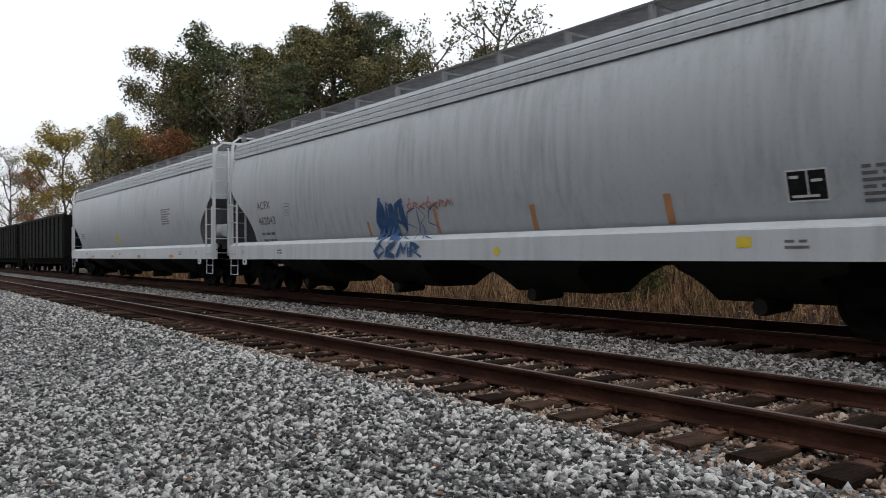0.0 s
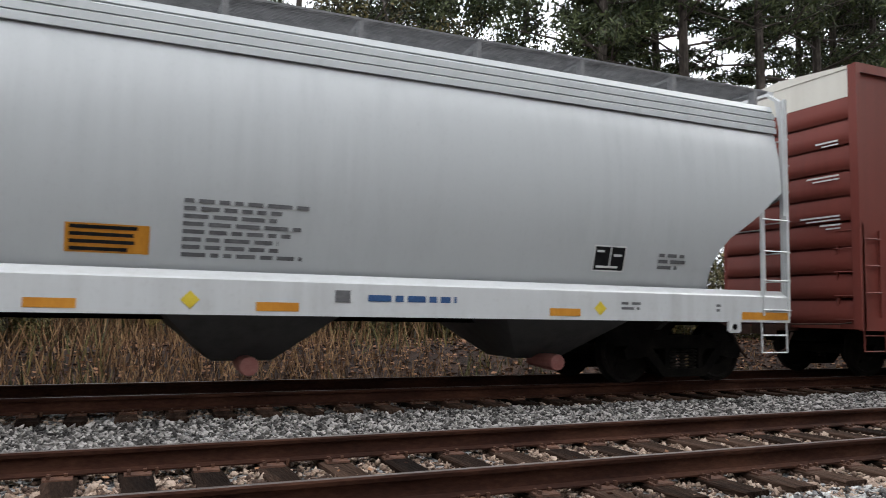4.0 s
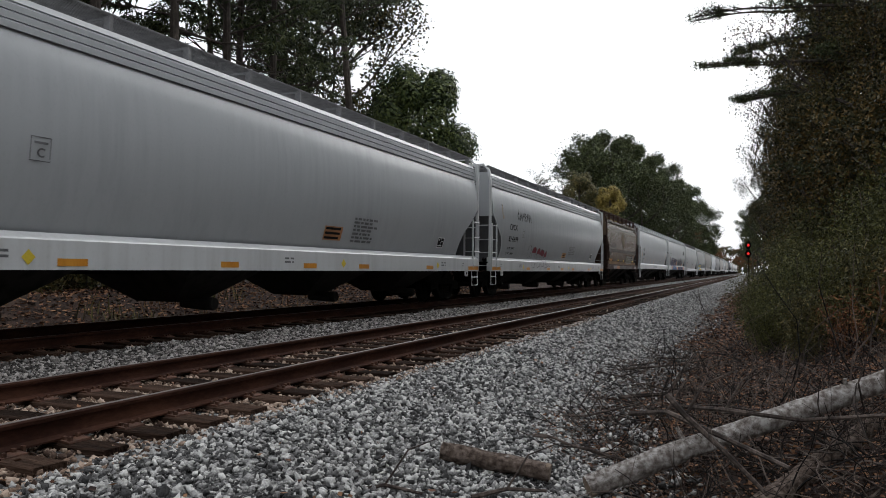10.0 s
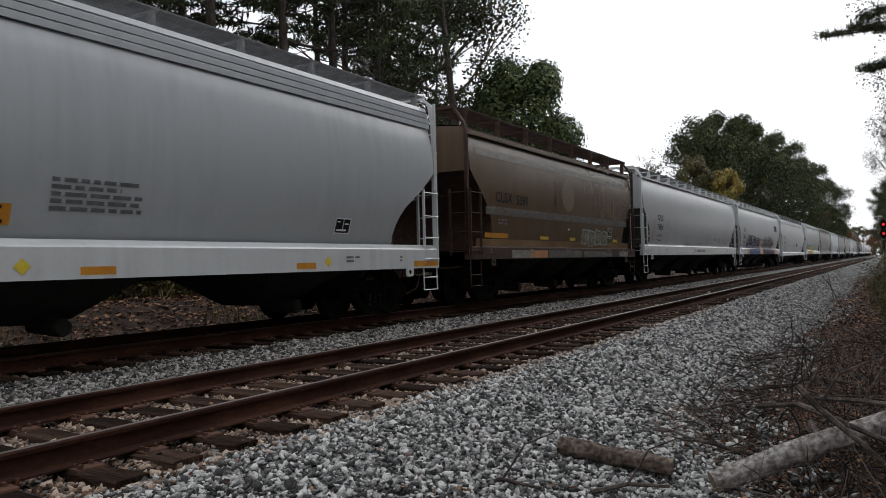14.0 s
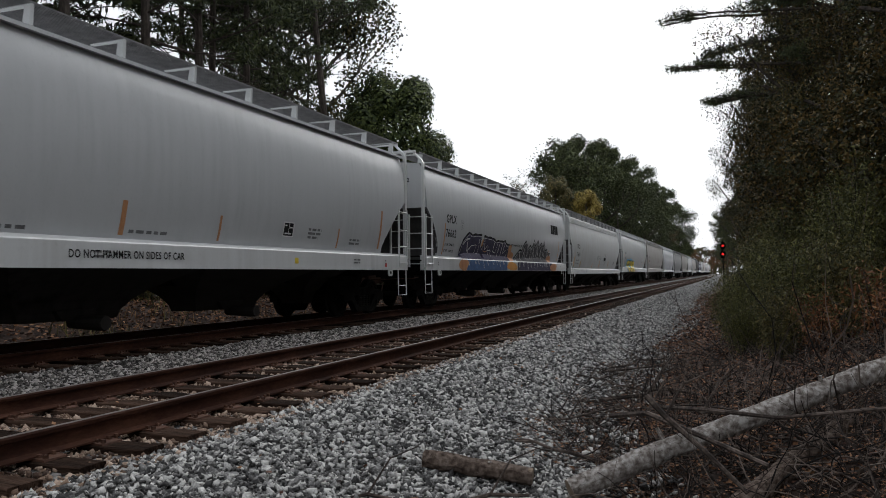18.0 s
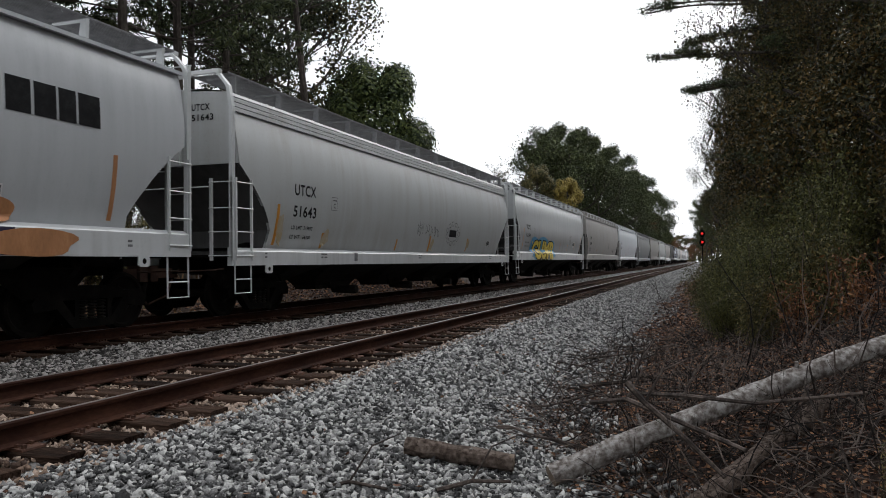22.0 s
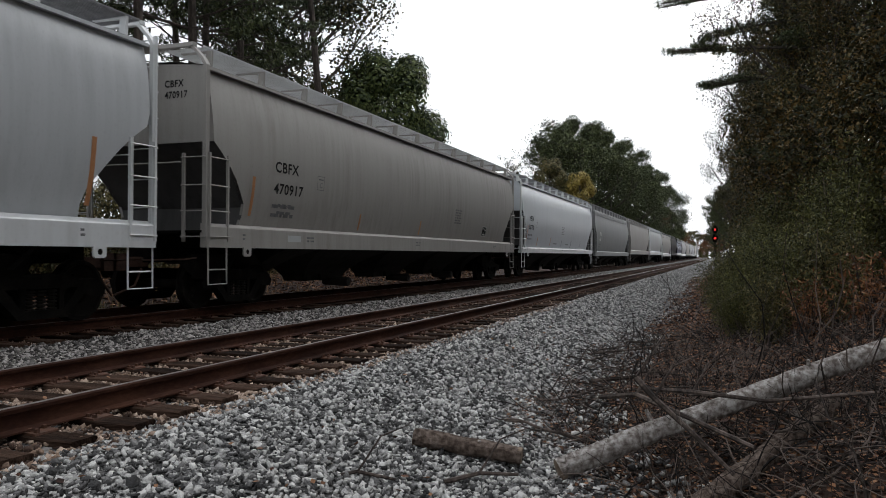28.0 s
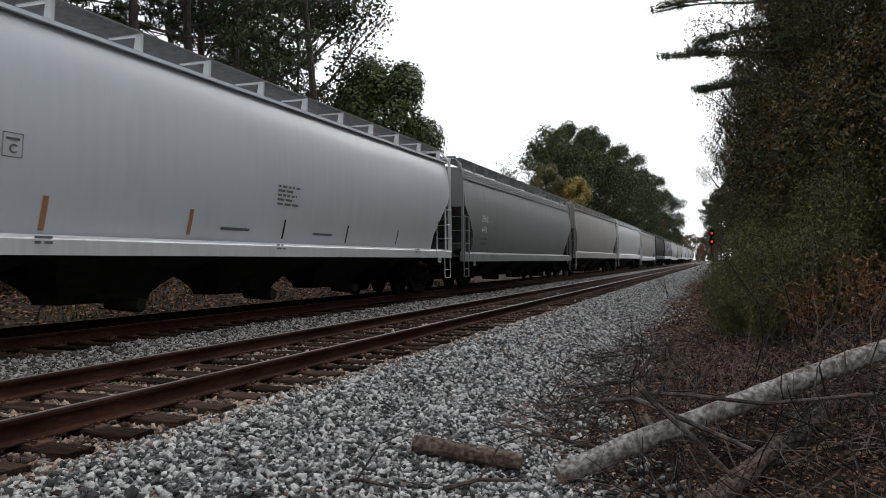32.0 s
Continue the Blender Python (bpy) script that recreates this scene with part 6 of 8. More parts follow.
def end_tape(mat=ORANGE):
    def put(car, side, flat, L, z0):
        for x in (0.06, L - 1.0):
            part("reflector_strip", patch(x, x + 0.94, z0 + 0.04, z0 + 0.15, flat, nz=1), mat, car, "orange reflective strip")
    return put


def diamonds(xs, mat=YELLOW):
    def put(car, side, flat, L, z0):
        for x in xs:
            s = Shape().add([(x, -1.606, z0 + 0.06), (x + 0.1, -1.606, z0 + 0.16), (x, -1.606, z0 + 0.26), (x - 0.1, -1.606, z0 + 0.16)], [(0, 1, 2, 3)])
            part("diamond_decal", s, mat, car)
    return put


def block(x, z, w, h, mat, bars=0, ink=INK):
    def put(car, side, flat, L, z0):
        side = flat if z < z0 + 0.25 else side
        part("decal", patch(x, x + w, z, z + h, side, 0.006, 3), mat, car)
        if bars:
            r = random.Random(int(x * 9))
            s = Shape()
            for i in range(bars):
                za = z + h * (i + 0.25) / bars
                zb = za + h * 0.5 / bars
                x1 = x + w * (0.92 - 0.2 * r.random())
                s.grid([[(x + 0.05 * w, -(side(za) + 0.012), za), (x + 0.05 * w, -(side(zb) + 0.012), zb)], [(x1, -(side(za) + 0.012), za), (x1, -(side(zb) + 0.012), zb)]])
            part("decal_print", s, ink, car)
    return put


def panel(x, z, w=0.5, h=0.34):
    """The black consolidated stencil."""
    def put(car, side, flat, L, z0):
        part("stencil_panel", patch(x, x + w, z, z + h, side, 0.006, 3), INK, car, "black inspection stencil panel")
        s = Shape()
        for x0, x1, za, zb in ((x - 0.02, x + w + 0.02, z - 0.02, z), (x - 0.02, x + w + 0.02, z + h, z + h + 0.02), (x - 0.02, x, z, z + h), (x + w, x + w + 0.02, z, z + h), (x + w * 0.5, x + w * 0.54, z + 0.05, z + h), (x + 0.03, x + w * 0.3, z + h * 0.75, z + h * 0.85), (x + w * 0.62, x + w * 0.9, z + h * 0.6, z + h * 0.7), (x + 0.04, x + w * 0.8, z + 0.03, z + 0.06)):
            s.grid([[(x0, -(side(za) + 0.011), za), (x0, -(side(zb) + 0.011), zb)], [(x1, -(side(za) + 0.011), za), (x1, -(side(zb) + 0.011), zb)]])
        part("stencil_frame", s, WHITEINK, car)
    return put


def lines(x, z, w, n, size=0.05, gap=0.085, mat=FADEINK, on_sill=False, seed=4):
    def put(car, side, flat, L, z0):
        text_block(car, x, z, w, n, flat if on_sill else side, mat, size, gap, seed)
    return put


def words(text, x, z, size, mat=INK, wide=None, on_sill=False):
    def put(car, side, flat, L, z0):
        mark(car, text, x, z, size, flat if on_sill else side, mat, wide)
    return put


def wall_side(k):
    """Side surface that runs over sill and body alike, for paint that crosses both."""
    return lambda z: 1.602 if z < k["sill"][1] else max(interp(z, k["side"]), 1.602 - (z - k["sill"][1]) * 1.2)


def blob(cx, cz, w, h, side, lift, seed, n=26, rough=0.28):
    """An irregular patch of sprayed colour."""
    r = random.Random(seed)
    ring = []
    ph = [r.uniform(0, 6.28) for _ in range(4)]
    for i in range(n):
        a = 2 * math.pi * i / n
        k = 1 + rough * sum(math.sin((j + 2) * a + ph[j]) / (j + 1.3) for j in range(4)) * 0.6
        ring.append((cx + w / 2 * k * math.cos(a), cz + h / 2 * k * math.sin(a)))
    s = Shape()
    rows = []
    for f in (0.0, 0.35, 0.7, 1.0):
        rows.append([(cx + (x - cx) * f, -(side(cz + (z - cz) * f) + lift), cz + (z - cz) * f) for x, z in ring + ring[:1]])
    s.grid(rows)
    return s


def tag_letters(x0, x1, z0, z1, n, seed):
    """Angular interlocking letter-like strokes, no real letters."""
    r = random.Random(seed)
    out, w = [], (x1 - x0) / n
    for i in range(n):
        a = x0 + i * w
        k = r.randrange(4)
        j = lambda: r.uniform(-0.12, 0.12) * w
        if k == 0:
            out.append([(a + 0.1 * w + j(), z0), (a + 0.2 * w + j(), z1), (a + 0.85 * w, z1 - 0.3 * (z1 - z0)), (a + 0.3 * w, (z0 + z1) / 2), (a + 0.95 * w + j(), z0)])
        elif k == 1:
            out.append([(a + 0.9 * w, z1 + j()), (a + 0.2 * w, z1 - 0.1), (a + 0.1 * w + j(), (z0 + z1) / 2), (a + 0.8 * w, (z0 + z1) / 2 - 0.1), (a + 0.7 * w + j(), z0), (a, z0 + 0.05)])
        elif k == 2:
            out.append([(a + j(), z0), (a + 0.4 * w, z1), (a + 0.6 * w + j(), z0 + 0.3 * (z1 - z0)), (a + 0.9 * w, z1 + j()), (a + w, z0)])
        else:
            out.append([(a + 0.5 * w, z1), (a + 0.05 * w, (z0 + z1) / 2 + j()), (a + 0.4 * w, z0), (a + 0.95 * w, (z0 + z1) / 2), (a + 0.5 * w, z1), (a + 0.6 * w, z1 + 0.1)])
    return out


def bubbles(k, x0, x1, z0, z1, n, fills, edge, shine, seed, wide=0.09, low=None):
    """A row of swollen overlapping letter forms: fill, dark outline, pale inner lines."""
    def put(car, side, flat, L, zs):
        ws = wall_side(k) if isinstance(k, dict) else k
        r = random.Random(seed)
        w = (x1 - x0) / n
        for i in range(n):
            cx, cz = x0 + (i + 0.5) * w, (z0 + z1) / 2 + r.uniform(-0.06, 0.06)
            ww, hh = w * r.uniform(0.98, 1.12), (z1 - z0) * r.uniform(0.9, 1.08)
            ring = []
            skew = r.uniform(-0.2, 0.2)
            notch = r.choice((0.0, 1.57, 3.14, 4.71))
            for j in range(30):
                a = 2 * math.pi * j / 30
                e = 1 / max(abs(math.cos(a)), abs(math.sin(a))) ** 0.72
                e *= 1 - 0.3 * math.exp(-((math.sin((a - notch) / 2)) * 5) ** 2) + 0.07 * math.sin(3 * a + i)
                px, pz = ww / 2 * e * math.cos(a), hh / 2 * e * math.sin(a)
                ring.append((cx + px + skew * pz, min(z1 + 0.12, max(z0 - 0.02, cz + pz))))
            lift = 0.012 + 0.006 * i
            s = Shape()
            s.grid([[(cx + (x - cx) * f, -(ws(cz + (z - cz) * f) + lift), cz + (z - cz) * f) for x, z in ring + ring[:1]] for f in (0.0, 0.4, 0.75, 1.0)])
            part("spray_fill", s, fills[i % len(fills)], car, "sprayed graffiti colour")
            part("spray_line", strokes([ring + ring[:1]], wide, ws, lift + 0.002), edge, car, "sprayed graffiti outline")
            inner = [(cx + (x - cx) * 0.72, cz + (z - cz) * 0.72) for x, z in ring]
            part("spray_line", strokes([inner[3:13], inner[18:24]], wide * 0.4, ws, lift + 0.004), shine, car, "sprayed graffiti highlight")
            part("spray_line", strokes([[(cx + skew * 0.2, cz - hh * 0.2), (cx, cz), (cx + ww * 0.18, cz + hh * 0.16)]], wide * 0.9, ws, lift + 0.004), edge, car, "sprayed graffiti outline")
        if low:
            part("spray_fill", patch(x0, x1, zs + 0.02, zs + low[1], lambda z: 1.601, 0.003, 2), low[0], car, "sprayed graffiti band")
    return put


def loops(x, z, w, h, n, seed):
    """Small round scribbles in thin black marker."""
    def put(car, side, flat, L, z0):
        r, out = random.Random(seed), []
        for i in range(n):
            cx, cz = x + w * (i + 0.5) / n, z + h * r.uniform(0.3, 0.7)
            a0, rx, rz = r.uniform(0, 6.28), w / n * r.uniform(0.3, 0.55), h * r.uniform(0.25, 0.5)
            out.append([(cx + rx * math.cos(a0 + q * 0.45), cz + rz * math.sin(a0 + q * 0.45) + 0.01 * q) for q in range(r.randrange(9, 17))])
        part("marker_scribble", strokes(out, 0.022, side, 0.008), INK, car, "thin black marker scribble")
    return put


def ring_of_loops(x, z, w, h, n):
    """Petal-like ovals round a black square."""
    def put(car, side, flat, L, z0):
        out = []
        for i in range(n):
            a = 2 * math.pi * i / n
            cx, cz = x + w * math.cos(a), z + h * math.sin(a)
            out.append([(cx + 0.12 * math.cos(q * 0.6 + a), cz + 0.075 * math.sin(q * 0.6 + a)) for q in range(11)])
        part("marker_scribble", strokes(out, 0.022, side, 0.008), INK, car, "thin black marker scribble")
    return put


def graffiti(k, fills, tags):
    """fills: (cx, cz, w, h, material, seed); tags: (x0, x1, z0, z1, n, width, material, seed)."""
    def put(car, side, flat, L, z0):
        ws = wall_side(k) if isinstance(k, dict) else k
        for i, (cx, cz, w, h, m, sd, *rg) in enumerate(fills):
            part("spray_fill", blob(cx, cz, w, h, ws, 0.009 + 0.0022 * i, sd, rough=rg[0] if rg else 0.28), m, car, "sprayed graffiti colour")
        for i, (a, b2, za, zb, n, wd, m, sd) in enumerate(tags):
            part("spray_line", strokes(tag_letters(a, b2, za, zb, n, sd), wd, ws, 0.009 + 0.0022 * (len(fills) + i + 1)), m, car, "sprayed graffiti outline")
    return put


def slab_letters(k, text, x0, x1, z0, z1, fill, edge):
    """Heavy sprayed block letters with a dark rim, over body and sill."""
    def put(car, side, flat, L, zs):
        ws = wall_side(k)
        part("spray_line", draped(letters(text, 1.0, edge, 0.93, 0.1), x0 - 0.09, z0 - 0.06, ws, 0.022, x1 - x0 + 0.18, z1 - z0 + 0.12, 14), None, car, "black graffiti outline")
        part("spray_fill", draped(letters(text, 1.0, fill, 1.03, 0.052), x0, z0, ws, 0.028, x1 - x0, z1 - z0, 14), None, car, "sprayed graffiti letters")
    return put


def capped(k, xs, zl, zh, w, cap):
    """Tall round-topped outlines with a band of colour in their tops."""
    def put(car, side, flat, L, zs):
        ws, rings, tops = wall_side(k), [], Shape()
        for i, x in enumerate(xs):
            hi, lo, ww = zh - 0.035 * i, zl + 0.03 * (i % 3), w * (1.25 if i == 1 else 0.8 if i > 3 else 1.0)
            arc = [(x + ww / 2 + ww / 2 * math.cos(a), hi - 0.16 + 0.16 * math.sin(a)) for a in np.linspace(0, math.pi, 9)]
            rings.append([(x + ww, lo + 0.05)] + arc + [(x + 0.02, lo + 0.1), (x + ww * 0.4, lo), (x + ww, lo + 0.05)])
            if i:
                tops.grid([[(px, -(ws(hi - 0.25) + 0.009), hi - 0.25) for px, pz in arc], [(px, -(ws(pz) + 0.009), pz) for px, pz in arc]])
                rings.append([(x + ww * 0.5, lo + 0.2), (x + ww * 0.45, hi - 0.5)])
        part("spray_fill", tops, cap, car, "red sprayed tops")
        part("spray_line", strokes(rings, 0.022, ws, 0.012), DARKINK, car, "thin dark graffiti outline")
    return put


def wild(k, x0, x1, zl, zh, peaks, lines_, fill, low, back, sill_x, seed):
    """Spiky interlocking lettering: dark fill, black rim, white inner lines, another colour on the sill."""
    def put(car, side, flat, L, zs):
        ws = wall_side(k)
        P = lambda u, v: (x0 + (x1 - x0) * u, zl + (zh - zl) * v)
        for i, (cx, cz, w, h, m) in enumerate(back):
            part("spray_fill", blob(cx, cz, w, h, ws, 0.008 + 0.001 * i, seed + i, rough=0.2), m, car, "faded sprayed background colour")
        top = [P(*p) for p in peaks]
        s = Shape()
        fine = []
        for a, b in zip(top, top[1:]):
            fine += [(a[0] + (b[0] - a[0]) * q / 4, a[1] + (b[1] - a[1]) * q / 4) for q in range(4)]
        fine.append(top[-1])
        s.grid([[(x, -(ws(zl + (z - zl) * f) + 0.012), zl + (z - zl) * f) for f in (0, 0.25, 0.5, 0.75, 1.0)] for x, z in fine])
        part("spray_fill", s, fill, car, "sprayed graffiti colour")
        part("spray_fill", patch(sill_x[0], sill_x[1], zs + 0.01, k["sill"][1], lambda z: 1.601, 0.006, 2), low, car, "sprayed graffiti band on the sill")
        part("spray_line", strokes([fine], 0.075, ws, 0.015), INK, car, "black graffiti rim")
        part("spray_line", strokes([[(x * 0.985 + 0.0075 * (x0 + x1), z - 0.07) for x, z in fine]], 0.035, ws, 0.017), SILVER, car, "white inner rim")
        part("spray_line", strokes([[P(*p) for p in ln] for ln in lines_], 0.034, ws, 0.019), WHITEINK, car, "white graffiti lines")
        r = random.Random(seed)
        drops, x = [], sill_x[0] + 0.2
        while x < sill_x[1] - 0.2:
            h, w = r.uniform(0.1, 0.32), r.uniform(0.12, 0.3)
            drops.append([(x, k["sill"][1] + 0.02), (x + w * 0.2, k["sill"][1] - h * 0.6), (x + w * 0.5, k["sill"][1] - h), (x + w * 0.8, k["sill"][1] - h * 0.5), (x + w, k["sill"][1] + 0.02)])
            x += r.uniform(0.35, 0.75)
        part("spray_line", strokes(drops, 0.04, lambda z: 1.601, 0.009), SILVER, car, "white graffiti lines on the sill")
    return put


DUSTBLUE = surface("spray_dusty_blue", (0.13, 0.17, 0.21), (0.2, 0.24, 0.28), (0.3, 0.33, 0.36), 4, rough=0.7, bump=0.02)


# ---- boxcar, tank car, gondola ----
def boxcar(b, L):
    car = root("boxcar", "faded red high-cube boxcar with white stencils and graffiti", "railcar", "cars of the freight train")
    CARS.append((car, b))
    lo, hi, hw = 0.84, 5.32, 1.52
    part("body", Shape().box(0.06, L - 0.06, -hw, hw, lo, hi), MAROON, car)
    part("side_sill", Shape().box(0.0, L, -hw - 0.05, -hw + 0.02, lo - 0.02, lo + 0.2), MAROON, car)
    part("top_chord", Shape().box(0.0, L, -hw - 0.05, -hw + 0.02, hi - 0.14, hi + 0.02), MAROON, car)
    for i in range(18):
        x = 1.06 + i * (L - 2.12) / 17
        if L / 2 - 2.0 < x < L / 2 + 2.0:
            continue
        part("side_post", Shape().prism([(x - 0.08, -hw), (x - 0.045, -hw - 0.055), (x + 0.045, -hw - 0.055), (x + 0.08, -hw)], lo + 0.2, hi - 0.14, "z"), MAROON, car)
    for x in (0.04, L - 0.04):
        part("corner_post", Shape().box(x - 0.06, x + 0.06, -hw - 0.055, -hw + 0.1, lo, hi), MAROON, car)
    door = part("door", Shape().box(L / 2 - 1.85, L / 2 + 1.85, -hw - 0.07, -hw - 0.01, lo + 0.15, hi - 0.3), MAROON, car, "ribbed sliding plug door")
    for i in range(5):
        z = lo + 0.55 + i * 0.8
        part("door_rib", Shape().prism([(-hw - 0.07, z), (-hw - 0.11, z + 0.05), (-hw - 0.11, z + 0.12), (-hw - 0.07, z + 0.17)], L / 2 - 1.75, L / 2 + 1.75), MAROON, door)
    for x in (-1.2, -0.4, 0.5, 1.3):
        part("lock_rod", Shape().tube([(L / 2 + x, -hw - 0.13, lo + 0.2), (L / 2 + x, -hw - 0.13, hi - 0.4)], 0.022, 6), MAROON, door)
    part("roof", Shape().prism([(-hw - 0.03, hi), (0, hi + 0.12), (hw + 0.03, hi), (hw, hi - 0.04), (-hw, hi - 0.04)], 0.02, L - 0.02), CREAM, car)
    for d, x in ((1, 0.06), (-1, L - 0.06)):
        e = Shape()
        zs = [lo]
        prof = []
        for i in range(9):
            z = lo + 0.08 + i * 0.44
            prof += [(0.0, z), (-0.03, z + 0.03), (-0.062, z + 0.1), (-0.055, z + 0.2), (-0.02, z + 0.34), (0.0, z + 0.4)]
        e.grid([[(x + p * k * d, y, z) for p, z in prof] for y, k in ((-hw + 0.08, 0.0), (-hw + 0.22, 1.0), (hw - 0.22, 1.0), (hw - 0.08, 0.0))])
        part("corrugated_end", e, MAROON, car, smooth=True)
        stencils = Shape()
        for i, (ya, yb, za) in enumerate(((-1.2, -0.75, 4.05), (-1.2, -0.55, 3.45), (-1.2, -0.4, 2.75), (-1.2, -0.8, 2.6))):
            stencils.box(*sorted((x - 0.07 * d, x - 0.066 * d)), ya, yb, za, za + 0.03)
            stencils.box(*sorted((x - 0.07 * d, x - 0.066 * d)), ya, yb - 0.12, za - 0.06, za - 0.035)
        part("small_print", stencils, WHITEINK, car, "white unreadable stencils on the end")
        part("end_top", Shape().box(*sorted((x - 0.02 * d, x)), -hw, hw, hi - 0.52, hi), CREAM, car, "cream-painted top of the end")
        part("ladder", end_ladder_shape(lo, 2.6, [1.0, 1.4, 1.8, 2.2, 2.5], d), MAROON, car).location.x = x
        part("ladder", ladder_shape(lo + 0.1, 2.5, [1.0, 1.45, 1.9, 2.35], d, 0.5), MAROON, car).location = (x - 0.06 * d, 0.06, 0)
        part("sill_step", step_shape(lo, d), MAROON, car).location = (x, 0.06, 0)
    part("underframe", Shape().box(0.3, L - 0.3, -0.3, 0.3, 0.6, lo + 0.02).box(6, L - 6, -1.2, 1.2, 0.65, lo + 0.02), BLACK, car)
    couplers(car, L)
    truck(car, 2.0)
    truck(car, L - 2.0)
    flat = lambda z: hw + 0.058
    for text, x, z, w in (("TB", 1.14, 3.2, 0.62), ("OX", 2.13, 3.2, 0.62), ("88", 1.12, 2.58, 0.62), ("93", 2.13, 2.58, 0.62), ("03", 3.15, 2.58, 0.62)):
        part("number_plate_back", patch(x - 0.05, x + w + 0.05, z - 0.05, z + 0.42, flat, 0.002, 1), INK, car)
        part("lettering", draped(letters(text, 0.5, WHITEINK, 1.0), x, z, flat, 0.007, w, 0.34), None, car, "white lettering on a black square")
    low = lambda z: hw + 0.056
    for x, z, w, n in ((1.2, 1.9, 0.5, 3), (2.2, 1.85, 0.45, 3), (6.9, 3.6, 0.7, 4), (15.3, 2.6, 0.3, 8), (16.1, 2.6, 0.3, 8), (16.9, 2.5, 0.3, 4)):
        text_block(car, x, z, w, n, low, WHITEINK, 0.05, 0.1, int(x * 5))
    part("decal", patch(1.05, 1.6, 1.1, 1.32, low, 0.003, 1), ORANGE, car)
    for x, z in ((1.1, 0.9), (3.2, 1.05), (5.7, 0.98), (17.7, 0.92), (14.6, 1.15)):
        part("reflector_strip", patch(x, x + 0.46, z, z + 0.1, low, 0.004, 1), ORANGE, car, "orange reflective strip")
    part("decal", patch(17.8, 18.3, 1.25, 1.5, low, 0.004, 1), ORANGE, car)
    part("stencil_panel", patch(17.75, 18.25, 1.5, 1.9, low, 0.004, 1), INK, car, "black inspection stencil panel")
    flatg = lambda z: hw + 0.058
    for x0, x1, z0, z1, n, sd in ((3.85, 4.75, 0.88, 2.2, 1, 61), (4.95, 6.1, 0.92, 1.5, 2, 62), (6.15, 7.45, 0.92, 1.85, 2, 64)):
        bubbles(flatg, x0, x1, z0, z1, n, [DUSTBLUE, SILVER], WHITEINK, INK, sd, 0.05)(car, None, None, L, lo)
    graffiti(flatg, [], [(1.15, 1.7, 2.1, 2.4, 2, 0.02, SILVER, 9), (2.2, 2.8, 1.55, 1.95, 2, 0.02, SILVER, 14), (3.1, 3.7, 1.5, 2.3, 2, 0.035, SILVER, 15), (1.9, 2.6, 0.9, 1.2, 3, 0.025, WHITEINK, 16)])(car, None, None, L, lo)
    for x0, x1, z0, z1, n, sd in ((10.2, 13.6, 0.95, 2.1, 3, 211), (13.7, 16.1, 0.95, 2.36, 2, 214), (16.0, 17.2, 0.93, 1.85, 1, 217), (17.1, 18.15, 0.92, 1.5, 1, 219)):
        bubbles(flatg, x0, x1, z0, z1, n, [SKYINK, SILVER] if n > 1 else [SKYINK], INK, WHITEINK, sd, 0.13)(car, None, None, L, lo)
    graffiti(flatg, [], [(13.9, 17.6, 0.98, 1.55, 4, 0.07, INK, 26), (14.9, 16.8, 0.95, 1.2, 3, 0.04, WHITEINK, 27)])(car, None, None, L, lo)
    return car


